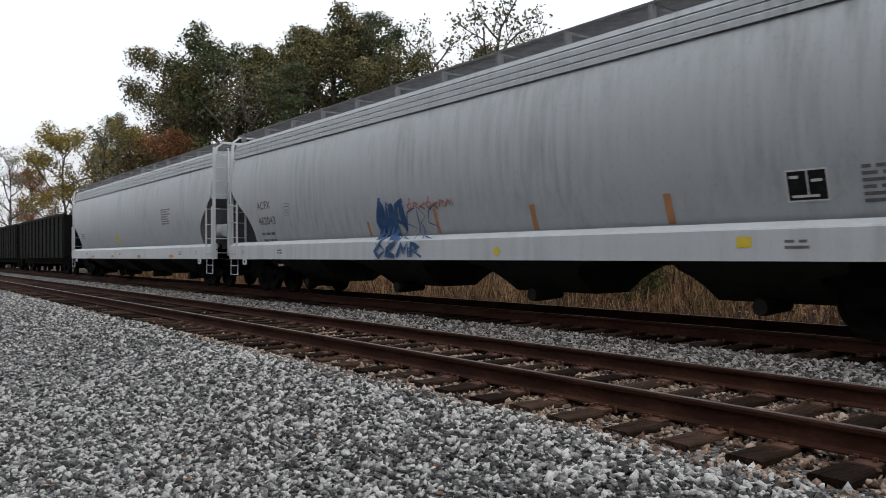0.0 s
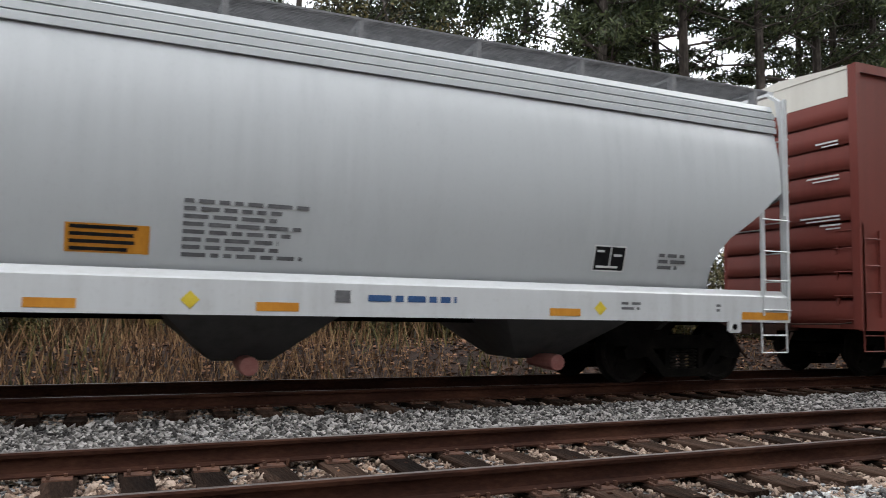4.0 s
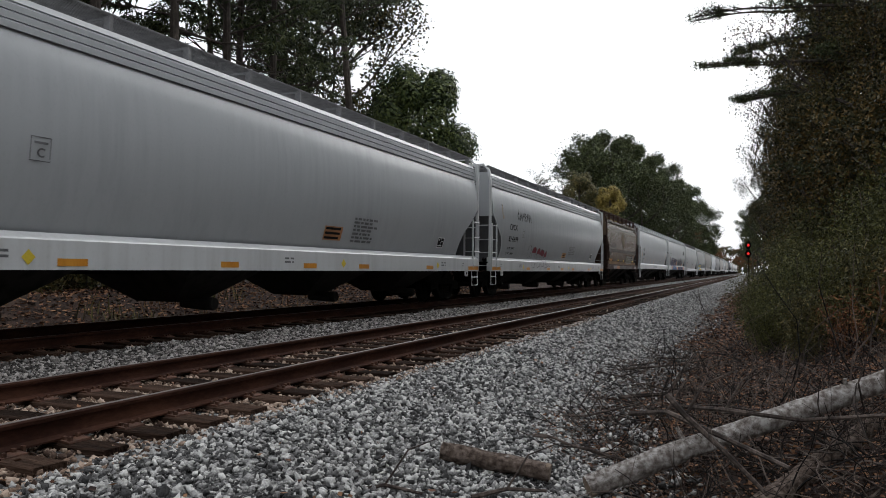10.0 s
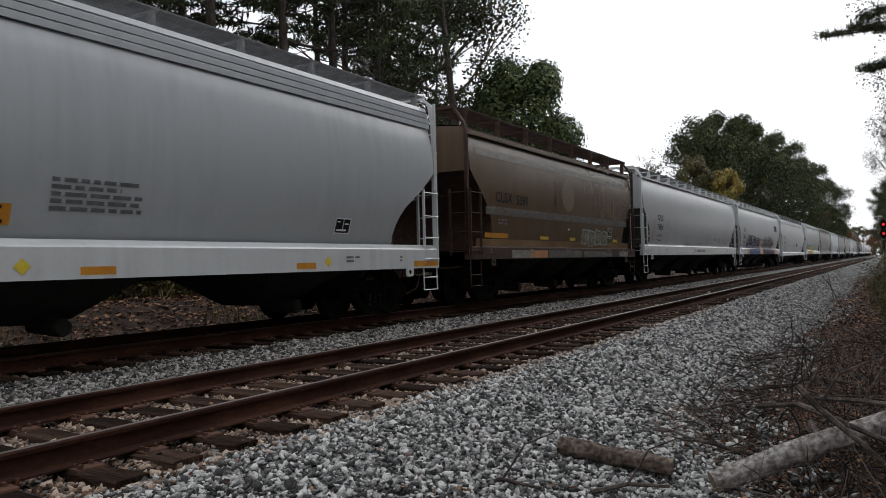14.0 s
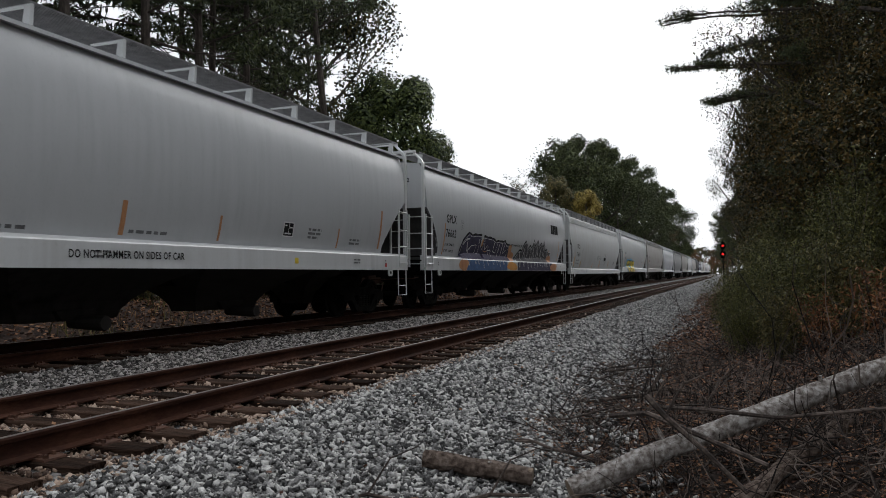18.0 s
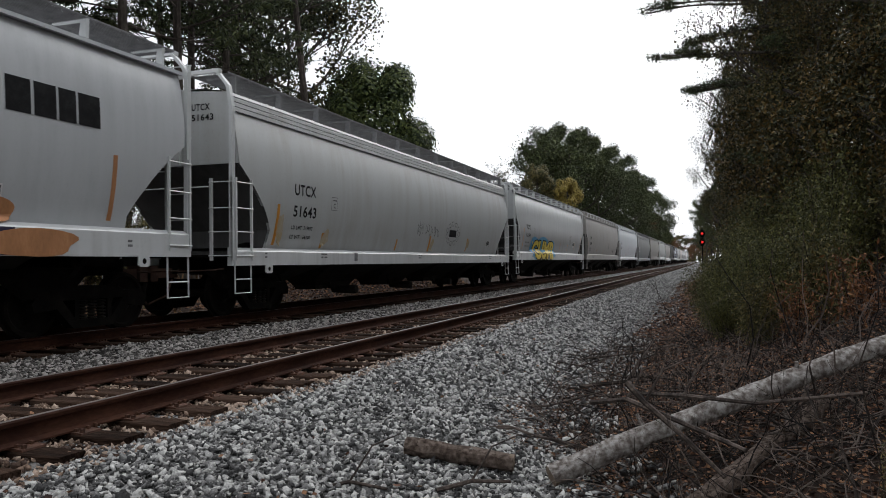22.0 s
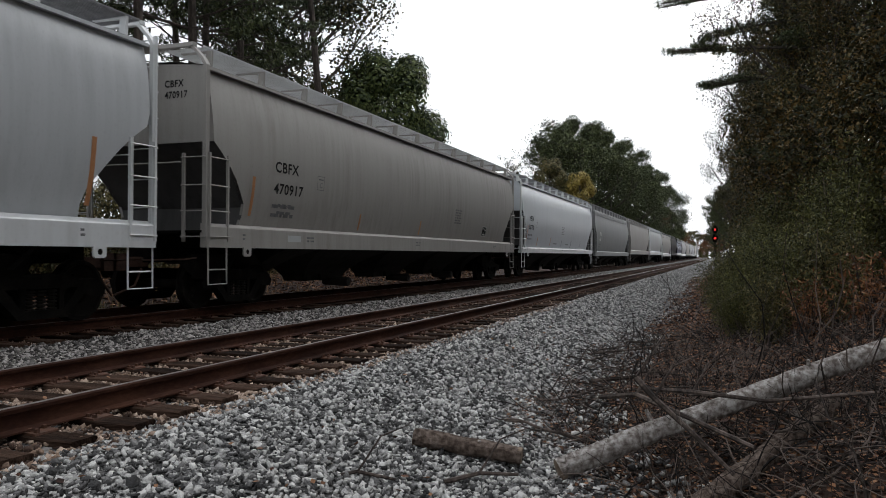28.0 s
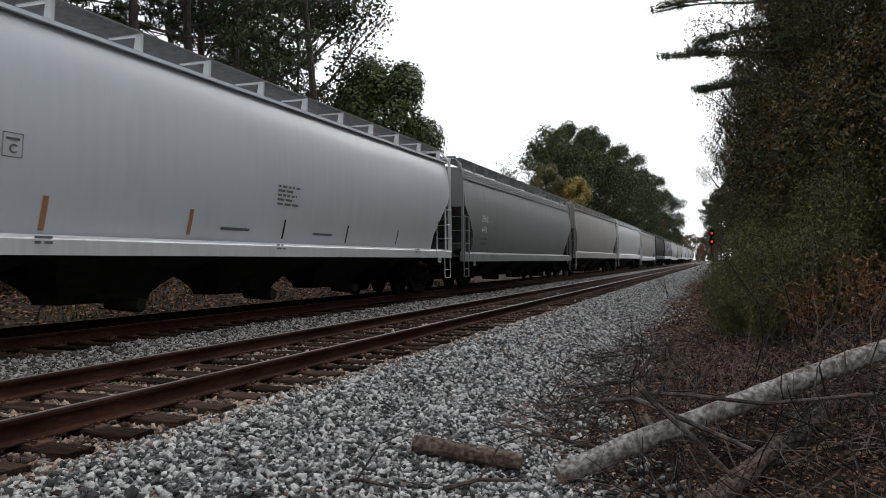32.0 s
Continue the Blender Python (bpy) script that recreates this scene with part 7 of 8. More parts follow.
def tank(b, L):
    car = root("tank_car", "black tank car with a white reporting mark and hazard diamonds", "railcar", "cars of the freight train")
    CARS.append((car, b))
    R, zc = 1.55, 2.7
    prof = [(0.02, 0.3), (0.5, 0.33), (0.95, 0.44), (1.28, 0.62), (1.45, 0.85), (R, 1.05), (R, L / 2 - 0.4), (R, L - 0.85), (1.5, L - 0.6), (1.34, L - 0.36), (1.0, L - 0.18), (0.5, L - 0.06), (0.02, L - 0.03)]
    part("shell", Shape().lathe(prof, 56, "x").moved(0, 0, zc), TANKBLACK, car, "riveted black cylindrical tank", smooth=True)
    for x in (2.6, 6.6, L / 2 - 0.7, L / 2 + 1.4, L - 6.2, L - 2.8):
        part("weld_band", Shape().lathe([(R, x - 0.02), (R + 0.006, x - 0.012), (R + 0.006, x + 0.012), (R, x + 0.02)], 56, "x").moved(0, 0, zc), TANKBLACK, car, smooth=True)
    m = L * 0.415
    dome = part("fittings_box", Shape().lathe([(0.45, 0), (0.45, 0.42), (0.4, 0.5)], 18, "z").moved(m, 0, zc + R - 0.05), TANKBLACK, car, "protective housing on top")
    part("platform", Shape().box(m - 1.1, m + 2.2, -0.95, -0.5, zc + R - 0.16, zc + R - 0.12).box(m - 1.1, m + 2.2, 0.5, 0.95, zc + R - 0.16, zc + R - 0.12), BLACK, car)
    rail = Shape()
    for x in (m - 1.0, m + 0.4, m + 1.2, m + 2.1):
        rail.tube([(x, -0.95, zc + R - 0.2), (x, -0.95, zc + R + 0.3)], 0.022, 6)
    rail.tube([(m - 1.0, -0.95, zc + R + 0.3), (m + 2.1, -0.95, zc + R + 0.3)], 0.022, 6)
    part("platform_rail", rail, BLACK, car)
    lad = Shape()
    ang = [math.radians(a) for a in range(42, -40, -9)]
    for x in (m + 1.5, m + 1.95):
        lad.tube([(x, -(R + 0.1) * math.cos(a), zc + (R + 0.1) * math.sin(a)) for a in ang] + [(x, -1.58, 1.0)], 0.025, 6)
    for a in ang:
        lad.tube([(m + 1.5, -(R + 0.1) * math.cos(a), zc + (R + 0.1) * math.sin(a)), (m + 1.95, -(R + 0.1) * math.cos(a), zc + (R + 0.1) * math.sin(a))], 0.014, 5)
    part("ladder", lad, BLACK, car, "curved side ladder")
    arc = [math.radians(a) for a in range(52, 4, -4)]
    part("insulation_strap", Shape().grid([[(x, -(R + 0.015) * math.cos(a), zc + (R + 0.015) * math.sin(a)) for a in arc] for x in (m + 2.3, m + 2.42)]), GRATE, car, "bare metal strap round the tank", smooth=True)
    for x0, x1, p0, p1 in ((0, 2.9, 0.0, 0.9), (L - 2.9, L, L - 0.9, L)):
        part("stub_sill", Shape().box(x0, x1, -0.35, 0.35, 0.8, 1.25), BLACK, car)
        part("end_platform", Shape().box(p0, p1, -1.5, 1.5, 1.02, 1.12), BLACK, car)
    for x in (1.9, L - 1.9):
        part("saddle", Shape().prism([(-1.2, 1.0), (-1.25, 1.75), (-0.6, 1.3), (0.6, 1.3), (1.25, 1.75), (1.2, 1.0)], x - 0.5, x + 0.5), BLACK, car)
    part("bottom_outlet", Shape().lathe([(0.22, 0), (0.18, -0.35), (0.1, -0.5)], 14, "z").moved(L / 2, 0, zc - R + 0.04), BLACK, car)
    rails = Shape()
    for sy in (-1, 1):
        rails.tube([(0.3, sy * 1.52, 1.62), (1.0, sy * 1.58, 1.62), (L - 1.0, sy * 1.58, 1.02), (L - 0.3, sy * 1.52, 1.02)][:2], 0.018, 6)
        for x0, x1 in ((0.05, 1.2), (L - 1.2, L - 0.05)):
            rails.tube([(x0, sy * 1.52, 1.1), (x0, sy * 1.52, 1.75), (x1, sy * 1.52, 1.75), (x1, sy * 1.52, 1.1)], 0.02, 6)
    part("end_handrail", rails, BLACK, car)
    couplers(car, L)
    truck(car, 1.95)
    truck(car, L - 1.95)
    side = lambda z: math.sqrt(max(0.0, R * R - (z - zc) ** 2)) + 0.004
    mark(car, "SHPX", 2.3, 1.86, 0.23, side, FADEINK, 1.0)
    mark(car, "213961", 3.5, 1.88, 0.23, side, FADEINK, 1.15)
    text_block(car, 2.4, 1.66, 1.9, 1, side, FADEINK, 0.03, 0.12, 9)
    for x, z, h in ((1.27, 2.0, 0.86), (4.75, 2.12, 0.45), (7.33, 2.1, 0.45), (10.9, 2.12, 0.45), (14.2, 2.2, 0.3), (16.98, 2.0, 0.98)):
        part("reflector_strip", patch(x, x + 0.1, z, z + h, side, 0.004, 10), ORANGE, car, "orange reflective strip")
    part("decal", patch(6.85, 7.35, 1.62, 1.88, side, 0.004, 4), FADED, car)
    part("stencil_panel", patch(15.72, 16.9, 2.2, 2.86, side, 0.003, 6), INK, car, "black stencil panel with small white print")
    text_block(car, 15.78, 2.79, 1.08, 11, side, FADEINK, 0.014, 0.054, 12, 0.1)
    part("panel_border", patch(15.72, 15.735, 2.2, 2.86, side, 0.007, 6), FADEINK, car)
    for x in (15.29,):
        s = Shape().prism([(x, 1.22), (x + 0.19, 1.42), (x, 1.62), (x - 0.19, 1.42)], -1.64, -1.634, "y")
        d = part("hazard_placard", s, WHITEINK, car, "white diamond hazard placard")
        part("placard_print", Shape().box(x - 0.13, x + 0.13, -1.643, -1.641, 1.472, 1.48).box(x - 0.04, x + 0.04, -1.643, -1.641, 1.51, 1.56).box(x - 0.13, x + 0.13, -1.643, -1.641, 1.36, 1.368), FADEINK, d)
        part("placard_number", draped(letters("3257", 0.13, INK, 1.0), x - 0.1, 1.385, lambda z: 1.636, 0.008, 0.2, 0.08), None, d)
        part("placard_holder", Shape().box(x - 0.02, x + 0.02, -1.633, -1.3, 1.1, 1.45), BLACK, car)
    for text, z, h, w in (("SHPX 213961", 2.86, 0.12, 0.92),):
        o = part("end_lettering", draped(letters(text, 0.2, SILVER, 1.1), 0, z, lambda v: 0.0, 0.0, w, h), None, car, "pale stencilled lettering on the tank head")
        o.location, o.rotation_euler = (0.27, 0.05, 0), (0, 0, radians(-90))
    small = Shape()
    for i in range(2):
        small.box(0.268, 0.272, -0.75, -0.25, 2.72 - 0.1 * i, 2.75 - 0.1 * i)
    part("small_print", small, FADEINK, car)
    pl = part("hazard_placard", Shape().prism([(-0.62, 1.3), (-0.43, 1.5), (-0.62, 1.7), (-0.81, 1.5)], -0.05, -0.044), WHITEINK, car, "white diamond hazard placard")
    part("placard_print", Shape().box(-0.054, -0.051, -0.75, -0.49, 1.46, 1.54), FADEINK, pl)
    part("placard_holder", Shape().box(-0.044, -0.02, -0.66, -0.58, 1.05, 1.5), BLACK, car)
    low = Shape().tube([(2.9, -1.5, 0.98), (L - 2.9, -1.5, 0.98)], 0.02, 6).tube([(2.9, -1.5, 0.74), (L - 2.9, -1.5, 0.74)], 0.016, 6)
    for i in range(13):
        x = 2.9 + (L - 5.8) * i / 12
        low.tube([(x, -1.5, 0.74), (x, -1.5, 1.0), (x, -1.15, 1.75)], 0.014, 5)
    part("side_handrail", low, BLACK, car, "low black handrail along the side")
    part("center_beam", Shape().box(2.9, L - 2.9, -0.3, 0.3, 0.85, 1.2), BLACK, car)
    return car


def gondola(b, L, label="black open-top hopper car"):
    car = root("open_hopper", label, "railcar", "cars of the freight train")
    CARS.append((car, b))
    hw = 1.55
    s = Shape().box(0.05, L - 0.05, -hw, -hw + 0.06, 0.95, 3.35).box(0.05, L - 0.05, hw - 0.06, hw, 0.95, 3.35).box(0.05, 0.12, -hw, hw, 1.0, 3.35).box(L - 0.12, L - 0.05, -hw, hw, 1.0, 3.35)
    part("body", s, COAL, car)
    part("coal_load", Shape().grid([[(x, y, 3.1 + 0.25 * (1 - abs(y) / 1.5) + 0.06 * math.sin(x * 1.7 + y)) for y in (-1.48, -0.7, 0, 0.7, 1.48)] for x in [0.15 + (L - 0.3) * i / 12 for i in range(13)]]), COAL, car)
    for i in range(13):
        x = 0.3 + (L - 0.6) * i / 12
        part("side_stake", Shape().box(x - 0.06, x + 0.06, -hw - 0.06, -hw, 0.95, 3.3), COAL, car)
    part("top_rim", Shape().box(0, L, -hw - 0.07, -hw + 0.06, 3.3, 3.42), COAL, car)
    part("underframe", Shape().box(0.1, L - 0.1, -1.2, 1.2, 0.6, 1.0), BLACK, car)
    couplers(car, L)
    truck(car, TRUCK + 0.2, False)
    truck(car, L - TRUCK - 0.2, False)
    return car


# ---- the cars in their order; places along the train are those at the start ----
for i in range(4):
    gondola(-43.9 - 16.4 * (i + 1), 15.2)
grey_marks = [number("ACFX", "462043", 1.95, 2.3, 0.22, 0.42, 0.85, 1.05, FADEINK), tape([(7.55, 1.45, 0.32, 0.09), (10.03, 1.45, 0.48, 0.1), (12.68, 1.44, 0.42, 0.12), (15.33, 1.44, 0.42, 0.12)], FADED), panel(17.1, 1.66, 0.46, 0.34), lines(17.95, 1.97, 0.45, 6, 0.04, 0.075), tape([(18.72, 1.45, 0.9, 0.1)], FADED)]
hopper("prev", -42.95, 20.2, ACF, COOL, DULL, "grey covered hopper car with ribbed roof edge", 2, [lines(15.0, 2.7, 1.1, 7, mat=FADEINK), block(8.3, 1.62, 0.4, 0.3, YELLOW), lines(2.0, 2.1, 0.8, 3), sill_tape([4.4, 8, 12, 16])])
hopper("grey", -21.36, 20.32, ACF, COOL, DULL, "weathered blue-grey covered hopper with blue graffiti", 2, grey_marks + [
    graffiti(ACF, [(8.2, 1.75, 0.28, 0.85, BLUEINK, 31), (8.62, 1.7, 0.3, 0.8, BLUEINK, 33), (8.98, 1.85, 0.2, 0.6, BLUEINK, 34)],
             [(8.0, 9.1, 1.35, 2.15, 3, 0.12, BLUEINK, 38), (9.1, 10.2, 1.35, 2.0, 3, 0.03, BLUEINK, 39), (9.2, 10.7, 1.95, 2.08, 7, 0.04, REDFADE, 40), (8.1, 9.8, 0.99, 1.26, 4, 0.1, BLUEINK, 41)]),
    block(16.5, 1.1, 0.2, 0.14, YELLOW), diamonds([12.0])])
hopper("nahx", 0.30, 20.33, ACF, CLEAN, DULL, "clean light grey covered hopper with orange strips", 2, [
    number("NAHX", "610304", 1.87, 2.56, 0.27, 0.46, 1.04, 1.3, load=("219500 LBS", "67700 LBS"), box=1.42), tape([(1.5, 1.45, 0.93, 0.1), (5.12, 1.46, 0.47, 0.11), (8.35, 1.46, 0.47, 0.11), (12.0, 1.45, 0.47, 0.11), (15.43, 1.45, 0.47, 0.11), (18.6, 1.46, 0.95, 0.12)]),
    lines(6.1, 1.1, 1.5, 1, 0.1, 0.1, INK, True, 6), lines(16.56, 2.17, 2.2, 4, 0.04, 0.08), lines(16.1, 1.8, 0.5, 2), lines(17.7, 1.78, 0.7, 2), panel(16.95, 1.6, 0.55, 0.14), block(4.5, 1.12, 0.12, 0.1, YELLOW), block(8.5, 1.12, 0.12, 0.1, YELLOW), block(12.2, 1.12, 0.12, 0.1, YELLOW), block(16.4, 1.12, 0.12, 0.1, YELLOW), lines(9.7, 1.3, 2.3, 3, 0.04, 0.065, FADEINK, True), block(2.1, 1.15, 0.12, 0.09, REDINK), lines(4.3, 1.07, 0.5, 2, 0.02, 0.03, FADEINK, True)])
cpcx = [sill_tape([4.28, 7.5, 10.02, 12.3, 16.1]), end_tape(), diamonds([3.86, 11.6, 16.9])]
hopper("cpcx", 21.96, 20.45, ACF, CLEAN, SILL, "light grey covered hopper with an orange caution decal", 2, [number("CPCX", "814831", 2.06, 2.55, 0.24, 0.5, 0.9, 1.09, load=("220500", "65500"))] + cpcx + [
    block(10.35, 1.57, 0.82, 0.3, ORANGE, 4), lines(11.5, 2.15, 1.5, 8, 0.045, 0.083, FADEINK), panel(16.9, 1.63, 0.5, 0.32), lines(18.0, 1.85, 0.5, 3), lines(13.6, 1.12, 1.25, 1, 0.075, 0.1, BLUEINK, True, 8), block(13.2, 1.1, 0.18, 0.14, FADEINK)], {"redcap": True})
boxcar(44.07, 18.88)
tank(64.2, 17.9)
hopper("cpcx", 83.36, 20.36, ACF, GREY, SILL, "light grey covered hopper with black reporting marks", 2, [number("CPCX", "815939", 2.18, 2.53, 0.23, 0.47, 0.95, 1.2)] + cpcx + [
    block(11.0, 1.6, 0.75, 0.3, FADED, 3), lines(12.2, 2.1, 1.2, 7), panel(17.2, 1.63, 0.42, 0.26)])
hopper("cpcx", 104.99, 20.6, ACF, GREY, SILL, "light grey covered hopper with black and red tags", 2, [number("CPCX", "814699", 2.12, 2.47, 0.22, 0.44, 0.95, 1.17, load=("220400", "65600"))] + cpcx + [
    graffiti(ACF, [], [(3.05, 4.9, 2.88, 3.2, 6, 0.06, INK, 50)]), capped(ACF, [4.95, 5.6, 6.35, 6.85, 7.15, 7.6], 1.06, 1.98, 0.46, WINE),
    graffiti(ACF, [(1.22, 3.1, 0.1, 0.5, RUSTRUN, 61), (1.32, 2.88, 0.14, 0.14, RUSTRUN, 62), (1.16, 3.3, 0.07, 0.08, INK, 63)], []), block(10.85, 1.57, 0.72, 0.24, ORANGE, 3), lines(12.0, 2.1, 1.3, 5), panel(17.3, 1.62, 0.4, 0.24)])
CIRCLE = surface("faded_disc", (0.12, 0.09, 0.052), (0.145, 0.112, 0.068), (0.17, 0.135, 0.086), 5, rough=0.6, bump=0.02)
PATCHY = surface("patched_primer_white", (0.11, 0.078, 0.05), (0.23, 0.215, 0.195), (0.35, 0.345, 0.335), 4, (0.7, 1, 3), 0.6, bump=0.05)
PATCHED = surface("patched_primer_grey", (0.06, 0.04, 0.026), (0.1, 0.09, 0.08), (0.18, 0.175, 0.168), 4, (0.7, 1, 3), 0.65, bump=0.05)
FADEDGREEN = surface("spray_dull_green", (0.11, 0.1, 0.06), (0.16, 0.15, 0.1), (0.22, 0.21, 0.15), 4, rough=0.7, bump=0.02)
TANLINE = surface("faded_tan_strip", (0.13, 0.07, 0.03), (0.2, 0.115, 0.05), (0.27, 0.17, 0.08), 3, (0.4, 1, 2), 0.7, bump=0.05)
BR = [(1.40, 1.46), (1.8, 1.51), (2.3, 1.55), (2.9, 1.56), (3.4, 1.54), (3.75, 1.5), (4.05, 1.44)]
brown = hopper("clsx", 127.0, 12.95, {**TRIN, "sill": (1.1, 1.38, 1.42), "side": BR, "eave": 4.05, "band": 4.25, "cut": [(1.40, 1.3), (1.9, 1.28), (2.3, 1.1), (2.7, 0.7), (3.2, 0.16), (4.05, 0.12)]}, BROWN, RUSTY, "tan-brown older covered hopper with grey patches", 2, [
    words("CLSX", 1.42, 2.52, 0.27, INK, 0.98), words("5399", 2.62, 2.5, 0.27, INK, 0.74), lines(1.6, 2.06, 0.6, 2),
    block(0.5, 3.62, 11.8, 0.17, PATCHY), block(0.9, 2.2, 11.2, 0.2, PATCHED), graffiti(lambda z: interp(z, BR), [(6.3, 2.98, 1.0, 0.96, CIRCLE, 71, 0.0)], []), block(0.5, 1.4, 11.9, 0.2, TANLINE), block(4.25, 1.63, 0.6, 0.09, YELLOW), block(6.5, 1.63, 0.46, 0.09, YELLOW), block(10.6, 1.63, 0.5, 0.09, YELLOW), block(0.9, 1.63, 1.3, 0.12, ORANGE), panel(10.0, 1.78, 0.42, 0.3), block(6.25, 1.9, 0.26, 0.13, INK, 1, WHITEINK),
    bubbles(lambda z: interp(z, BR), 7.5, 9.9, 1.5, 1.98, 4, [FADEDGREEN], SILVER, INK, 77, 0.05), block(2.2, 1.12, 1.2, 0.2, PATCHY), block(3.4, 1.12, 1.1, 0.2, FADED), block(4.6, 1.12, 2.6, 0.2, PATCHED), block(7.4, 1.12, 2.8, 0.18, PATCHED), block(11.0, 1.12, 1.0, 0.18, PATCHY)], None, RUSTY, BROWN, 3, RUSTY)
wild_violet = wild(TRIN, 3.26, 9.15, 1.56, 2.5, [(0, 0.25), (0.03, 0.6), (0.08, 0.82), (0.145, 0.98), (0.19, 0.9), (0.27, 0.94), (0.38, 0.95), (0.365, 0.6), (0.41, 0.45), (0.43, 0.92), (0.52, 0.9), (0.62, 0.88), (0.69, 0.78), (0.75, 0.82), (0.85, 0.8), (0.9, 0.84), (0.95, 0.7), (1.0, 0.72), (0.97, 0.4), (0.93, 0.05)],
                   [[(0.05, 0.5), (0.1, 0.72), (0.16, 0.74)], [(0.12, 0.7), (0.13, 0.3), (0.22, 0.05)], [(0.13, 0.28), (0.2, 0.5), (0.29, 0.55), (0.25, 0.15), (0.33, 0.25), (0.34, 0.8)], [(0.44, 0.85), (0.46, 0.4), (0.52, 0.6), (0.55, 0.1)], [(0.5, 0.35), (0.58, 0.4), (0.6, 0.05)], [(0.66, 0.75), (0.63, 0.35), (0.69, 0.3), (0.73, 0.75)], [(0.78, 0.75), (0.73, 0.1)], [(0.84, 0.7), (0.8, 0.05)], [(0.9, 0.75), (0.86, 0.3), (0.93, 0.45)]],
                   VIOLET, BLUEINK, [(9.3, 1.78, 1.5, 0.42, FADED), (6.0, 2.1, 0.9, 0.5, FADED), (3.4, 1.36, 1.0, 0.4, FADED), (9.4, 1.34, 1.5, 0.36, ORANGE), (17.1, 1.34, 1.6, 0.36, FADED), (16.5, 1.75, 0.9, 0.36, FADED)], (3.7, 8.68), 141)
wild_dark = wild(TRIN, 10.05, 16.2, 1.58, 2.62, [(0, 0.05), (0.12, 0.45), (0.2, 0.45), (0.24, 0.75), (0.3, 0.86), (0.36, 0.55), (0.42, 0.7), (0.47, 0.6), (0.53, 0.95), (0.58, 0.7), (0.64, 0.98), (0.7, 0.68), (0.76, 0.9), (0.8, 0.7), (0.84, 0.98), (0.9, 0.55), (0.95, 0.62), (1.0, 0.42), (0.93, 0.05)],
                 [[(0.14, 0.4), (0.17, 0.05)], [(0.24, 0.1), (0.27, 0.6), (0.3, 0.1)], [(0.36, 0.5), (0.34, 0.05)], [(0.42, 0.6), (0.45, 0.1)], [(0.5, 0.1), (0.53, 0.8), (0.56, 0.1)], [(0.61, 0.1), (0.64, 0.8), (0.68, 0.1)], [(0.73, 0.1), (0.76, 0.7), (0.79, 0.15)], [(0.82, 0.2), (0.85, 0.8), (0.88, 0.1)]],
                 DARKINK, VIOLET, [], (10.25, 16.85), 151)
gp_tape = tape([(1.7, 1.66, 1.0, 0.08), (3.8, 1.64, 0.5, 0.08), (6.3, 1.64, 0.45, 0.08), (8.8, 1.64, 0.45, 0.08), (11.3, 1.64, 0.45, 0.08), (13.8, 1.64, 0.45, 0.08), (16.28, 1.68, 0.5, 0.1), (18.55, 1.7, 0.98, 0.09)], FADED)
hopper("gplx", 141.15, 20.4, TRIN, WHITE, SILL, "white covered hopper with faded orange strips", 2, [number("GPLX", "76804", 2.24, 2.6, 0.26, 0.38, 0.88, 0.9, load=("208000 LB", "64000 LB"), box=1.5, low=0.25), tape([(1.7, 1.66, 1.0, 0.08), (3.8, 1.64, 0.5, 0.08), (7.45, 1.62, 0.5, 0.08), (10.0, 1.66, 0.52, 0.1), (12.3, 1.66, 0.45, 0.06), (16.6, 1.66, 0.45, 0.06), (18.75, 1.7, 0.98, 0.09)], FADED), panel(14.35, 1.85, 0.34, 0.26), lines(7.6, 1.66, 0.9, 1), lines(10.2, 1.7, 0.9, 1), lines(15.3, 2.0, 0.6, 3), lines(17.2, 1.85, 0.6, 2), block(14.6, 1.28, 0.14, 0.12, YELLOW), block(18.9, 1.24, 0.12, 0.1, REDINK), words("DO NOT HAMMER ON SIDES OF CAR", 8.96, 1.3, 0.12, INK, 2.3, True)])
hopper("gplx", 162.85, 20.32, TRIN, WHITE, SILL, "white covered hopper with dark blue and violet graffiti", 2, [number("GPLX", "76662", 1.83, 2.68, 0.27, 0.46, 0.92, 0.95, load=("220600 LBS", "65400 LBS"), box=1.37, low=0.16), gp_tape, block(7.9, 1.72, 1.7, 0.5, FADED), wild_violet, wild_dark, block(16.72, 3.02, 0.38, 0.46, INK), block(17.15, 3.02, 0.36, 0.46, INK), block(17.55, 3.02, 0.3, 0.46, INK), block(17.89, 3.02, 0.4, 0.46, INK), panel(16.3, 1.8, 0.42, 0.26), words("DO NOT HAMMER ON SIDES OF CAR", 9.2, 2.17, 0.1, INK, 2.3)])
hopper("utcx", 184.41, 20.4, UTC, STAINED, SILL, "pale grey covered hopper with rust stains and tags", 2, [number("UTCX", "51643", 2.19, 2.5, 0.25, 0.46, 0.92, 0.98, load=("219800", "66200")), tape([(1.55, 1.42, 0.85, 0.1), (3.58, 1.38, 0.36, 0.1), (8.0, 1.38, 0.32, 0.1), (10.66, 1.38, 0.5, 0.13), (14.6, 1.42, 0.48, 0.1)], ORANGE), graffiti(UTC, [(1.75, 1.75, 0.22, 0.7, OCHRE, 301, 0.35), (3.75, 1.62, 0.34, 0.36, OCHRE, 302, 0.4), (10.95, 1.6, 0.24, 0.4, OCHRE, 303, 0.4), (14.75, 1.7, 0.26, 0.4, OCHRE, 304, 0.4)], []), loops(9.5, 1.84, 0.5, 0.34, 5, 201), loops(10.15, 1.86, 1.35, 0.26, 7, 202), ring_of_loops(12.88, 2.02, 0.62, 0.34, 11), block(12.5, 1.9, 0.74, 0.24, INK), panel(17.2, 1.66, 0.36, 0.2), block(5.0, 1.08, 0.18, 0.2, FADEINK)])
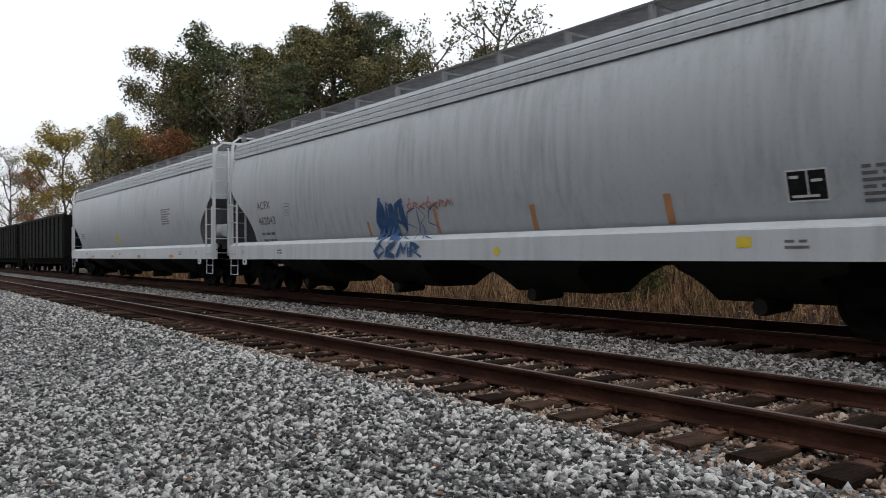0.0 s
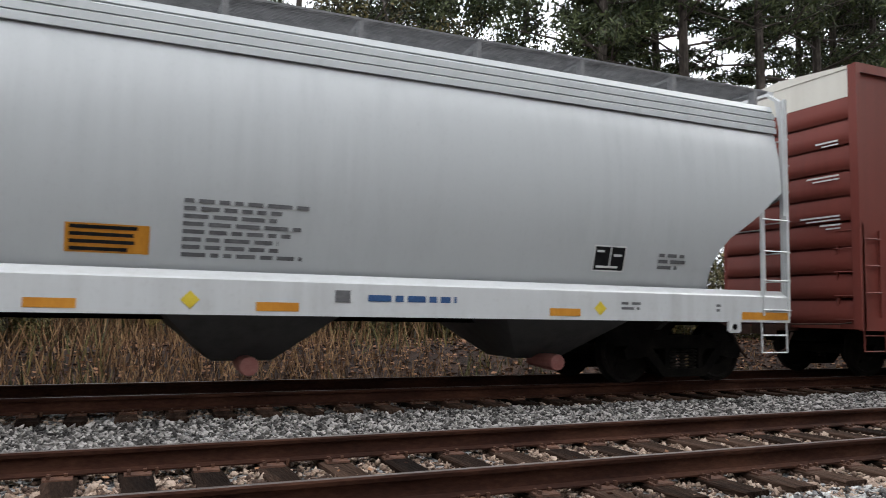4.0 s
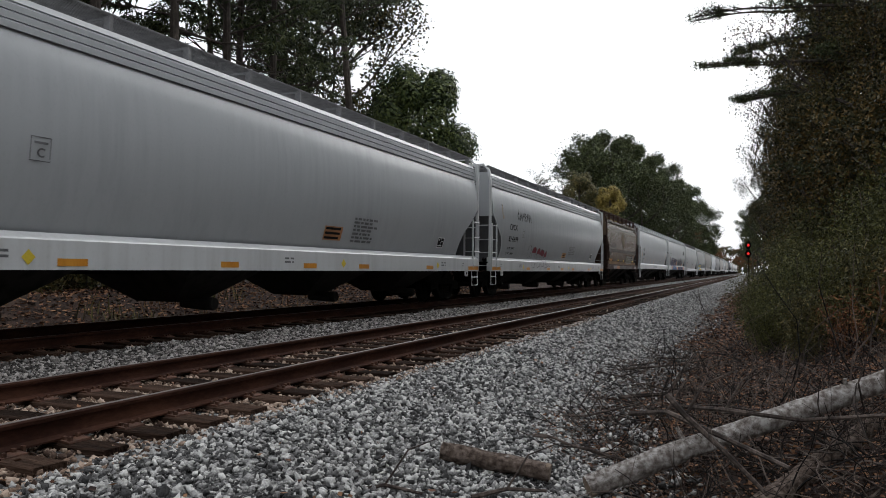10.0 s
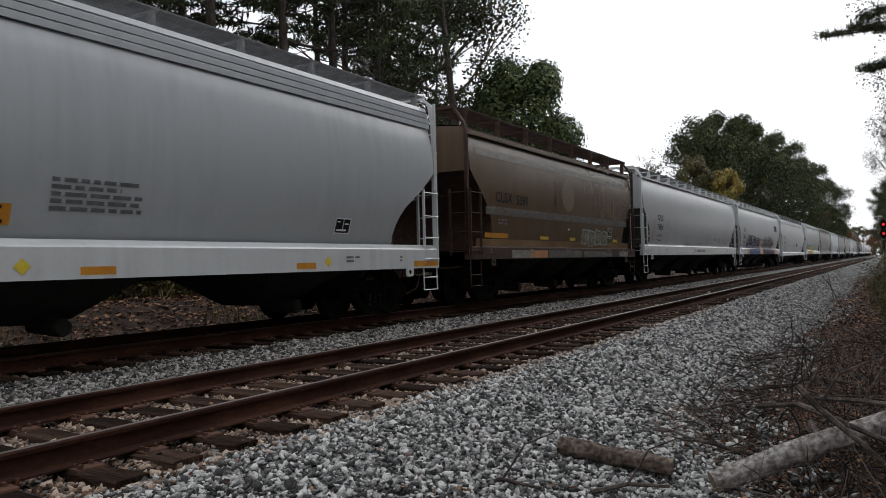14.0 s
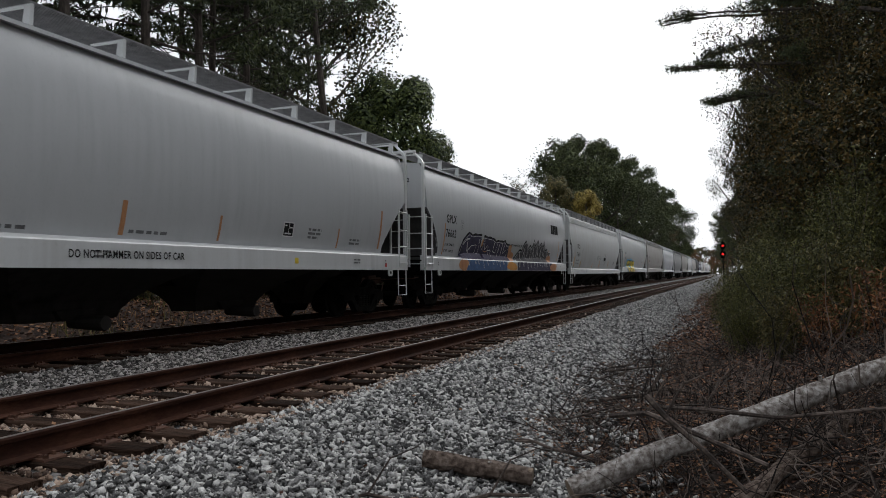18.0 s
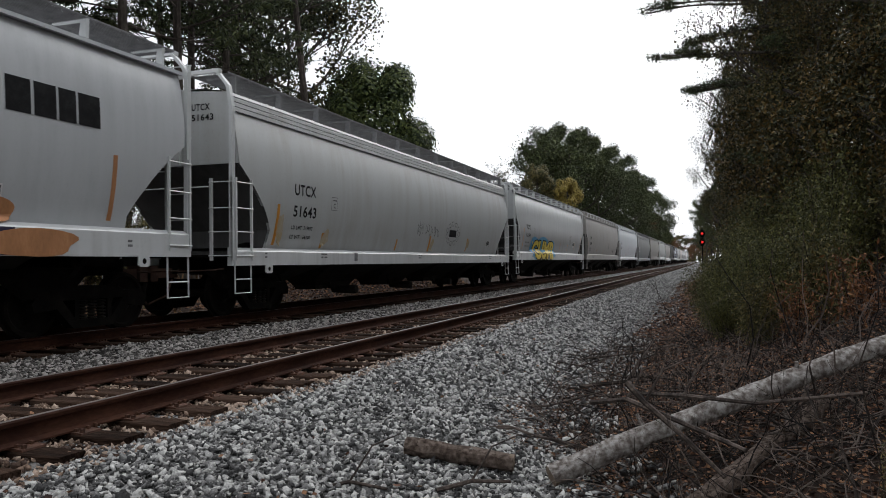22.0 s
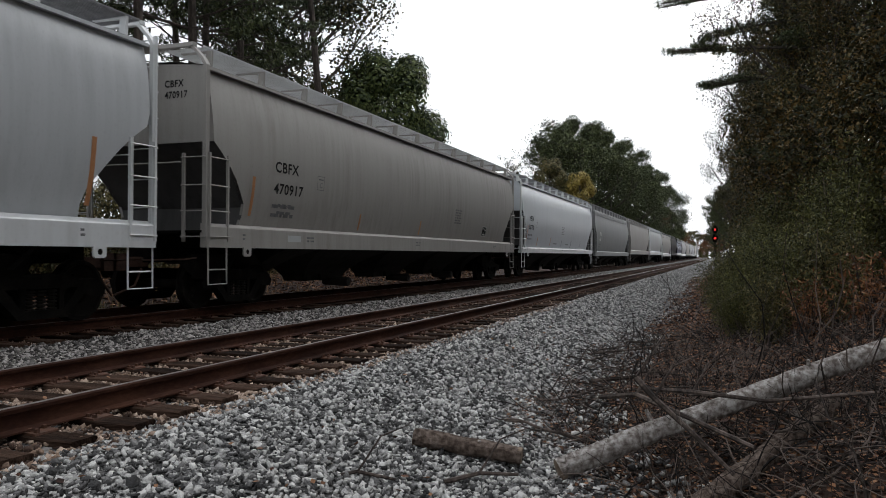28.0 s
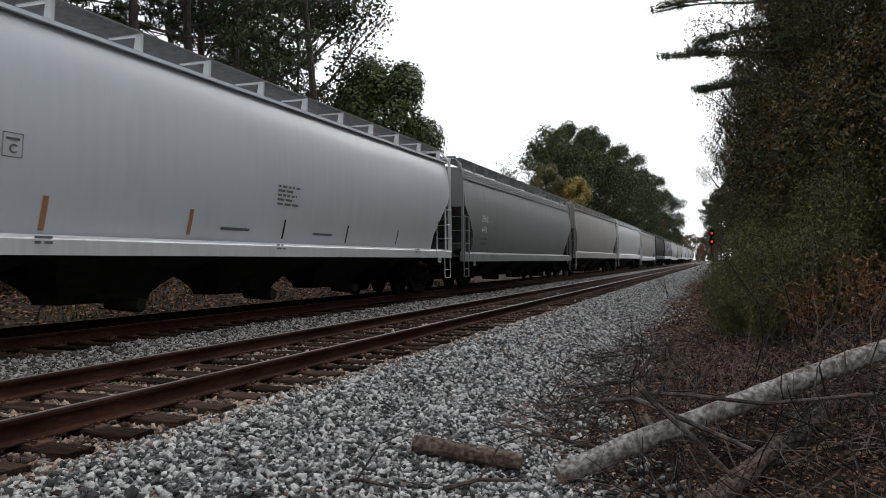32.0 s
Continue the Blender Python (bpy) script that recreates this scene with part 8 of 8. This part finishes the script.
SKYBLUE = surface("spray_sky", (0.03, 0.16, 0.32), (0.05, 0.23, 0.42), (0.1, 0.32, 0.5), 4, rough=0.6, bump=0.02)
hopper("wlpx", 206.16, 19.84, WL, PALE, SILL, "white covered hopper with yellow and black graffiti", 2, [number("WLPX", "161144", 2.2, 2.62, 0.23, 0.4, 0.85, 0.95), gp_tape, graffiti(WL, [(4.3, 1.72, 2.2, 1.14, SKYBLUE, 111, 0.1), (6.4, 1.85, 3.2, 1.0, SKYBLUE, 112, 0.12), (8.6, 1.72, 2.0, 0.98, SKYBLUE, 113, 0.12), (3.75, 2.0, 0.16, 0.14, YELLOW, 114), (3.9, 1.3, 0.16, 0.14, YELLOW, 115)], []), slab_letters(WL, "GUMP", 3.85, 9.2, 1.13, 2.12, YELLOW, INK), panel(15.6, 1.95, 0.5, 0.3), lines(14.3, 2.6, 0.7, 7)])
hopper("cbfx", 227.26, 20.5, CB, DUSTY, DUSTY, "dusty brown-grey covered hopper with dented side", 2, [number("CBFX", "470917", 2.1, 2.66, 0.22, 0.43, 0.88, 1.1), tape([(1.36, 1.75, 0.75, 0.09), (6.0, 1.62, 0.4, 0.08), (10.0, 1.62, 0.4, 0.08)], FADED), block(2.55, 1.27, 0.5, 0.13, PALE), panel(16.2, 1.75, 0.5, 0.32), lines(13.0, 2.5, 0.7, 6), lines(2.3, 1.98, 0.6, 2, 0.06, 0.15)], None, SILL)
hopper("wfrx", 249.11, 19.54, WF, BRIGHT, SILL, "white covered hopper with thin dark strips", 2, [number("WFRX", "883790", 1.45, 2.62, 0.24, 0.4, 0.85, 1.0, box=1.4, low=0.25), tape([(1.25, 1.5, 0.9, 0.09), (3.53, 1.47, 0.46, 0.1), (6.5, 1.5, 0.44, 0.1)], FADED), tape([(9.47, 1.5, 0.4, 0.06), (12.3, 1.48, 0.42, 0.06), (15.33, 1.5, 0.4, 0.06), (18.4, 1.5, 0.8, 0.06)], INK), lines(9.1, 2.55, 0.9, 5, 0.045, 0.09), block(7.4, 1.62, 0.9, 0.05, FADEINK), block(10.7, 1.62, 0.9, 0.05, FADEINK)])
hopper("gray", 270.0, 20.4, UTC, SLATE, SLATE, "dark weathered grey covered hopper", 2, [number("EFAX", "4406", 2.2, 2.5, 0.24, 0.4, 0.8, 0.7, WHITEINK)])
far = [("gray", 291.8, 20.3, TRIN, DUSTY, DUSTY, "dusty grey covered hopper"), ("wfrx", 313.4, 20.3, TRIN, WHITE, SILL, "white covered hopper"), ("gray", 335.0, 20.3, ACF, DUSTY, SILL, "grey covered hopper"), ("gray", 356.6, 18, TRIN, TANKBLACK, TANKBLACK, "black covered hopper"),
       ("wfrx", 376.0, 20.3, TRIN, NAVY, SILL, "blue covered hopper"), ("wfrx", 397.6, 20.3, ACF, PALE, SILL, "pale covered hopper"), ("gray", 419.2, 20.3, TRIN, DUSTY, DUSTY, "dusty grey covered hopper"), ("wfrx", 440.8, 20.3, TRIN, WHITE, SILL, "white covered hopper"), ("wfrx", 462.4, 20.3, ACF, WHITE, SILL, "white covered hopper"), ("gray", 484.0, 20.3, TRIN, DUSTY, SILL, "grey covered hopper"), ("wfrx", 505.6, 20.3, TRIN, PALE, SILL, "pale covered hopper")]
for nm, b, L, k, body, sill, lab in far:
    hopper(nm, b, L, k, body, sill, lab + " far down the train", 1 if b < 360 else 0, bays=4)


# ---- movement ----
def run(t):
    """How far the train has rolled, in metres; it slows a little."""
    return 8.2441 * t - 0.01825 * t * t


def motions():
    times = [i * 0.5 for i in range(65)]
    for car, b in CARS:
        walk(car, [(t, pose(b - run(t), YF, ZF)) for t in times])
    ticks = [i / 15 for i in range(481)]
    for w in WHEELS:
        x, y, z = w.location
        walk(w, [(t, pose(x, y, z, 0, -math.degrees(run(t) / RADIUS), 0)) for t in ticks])


motions()
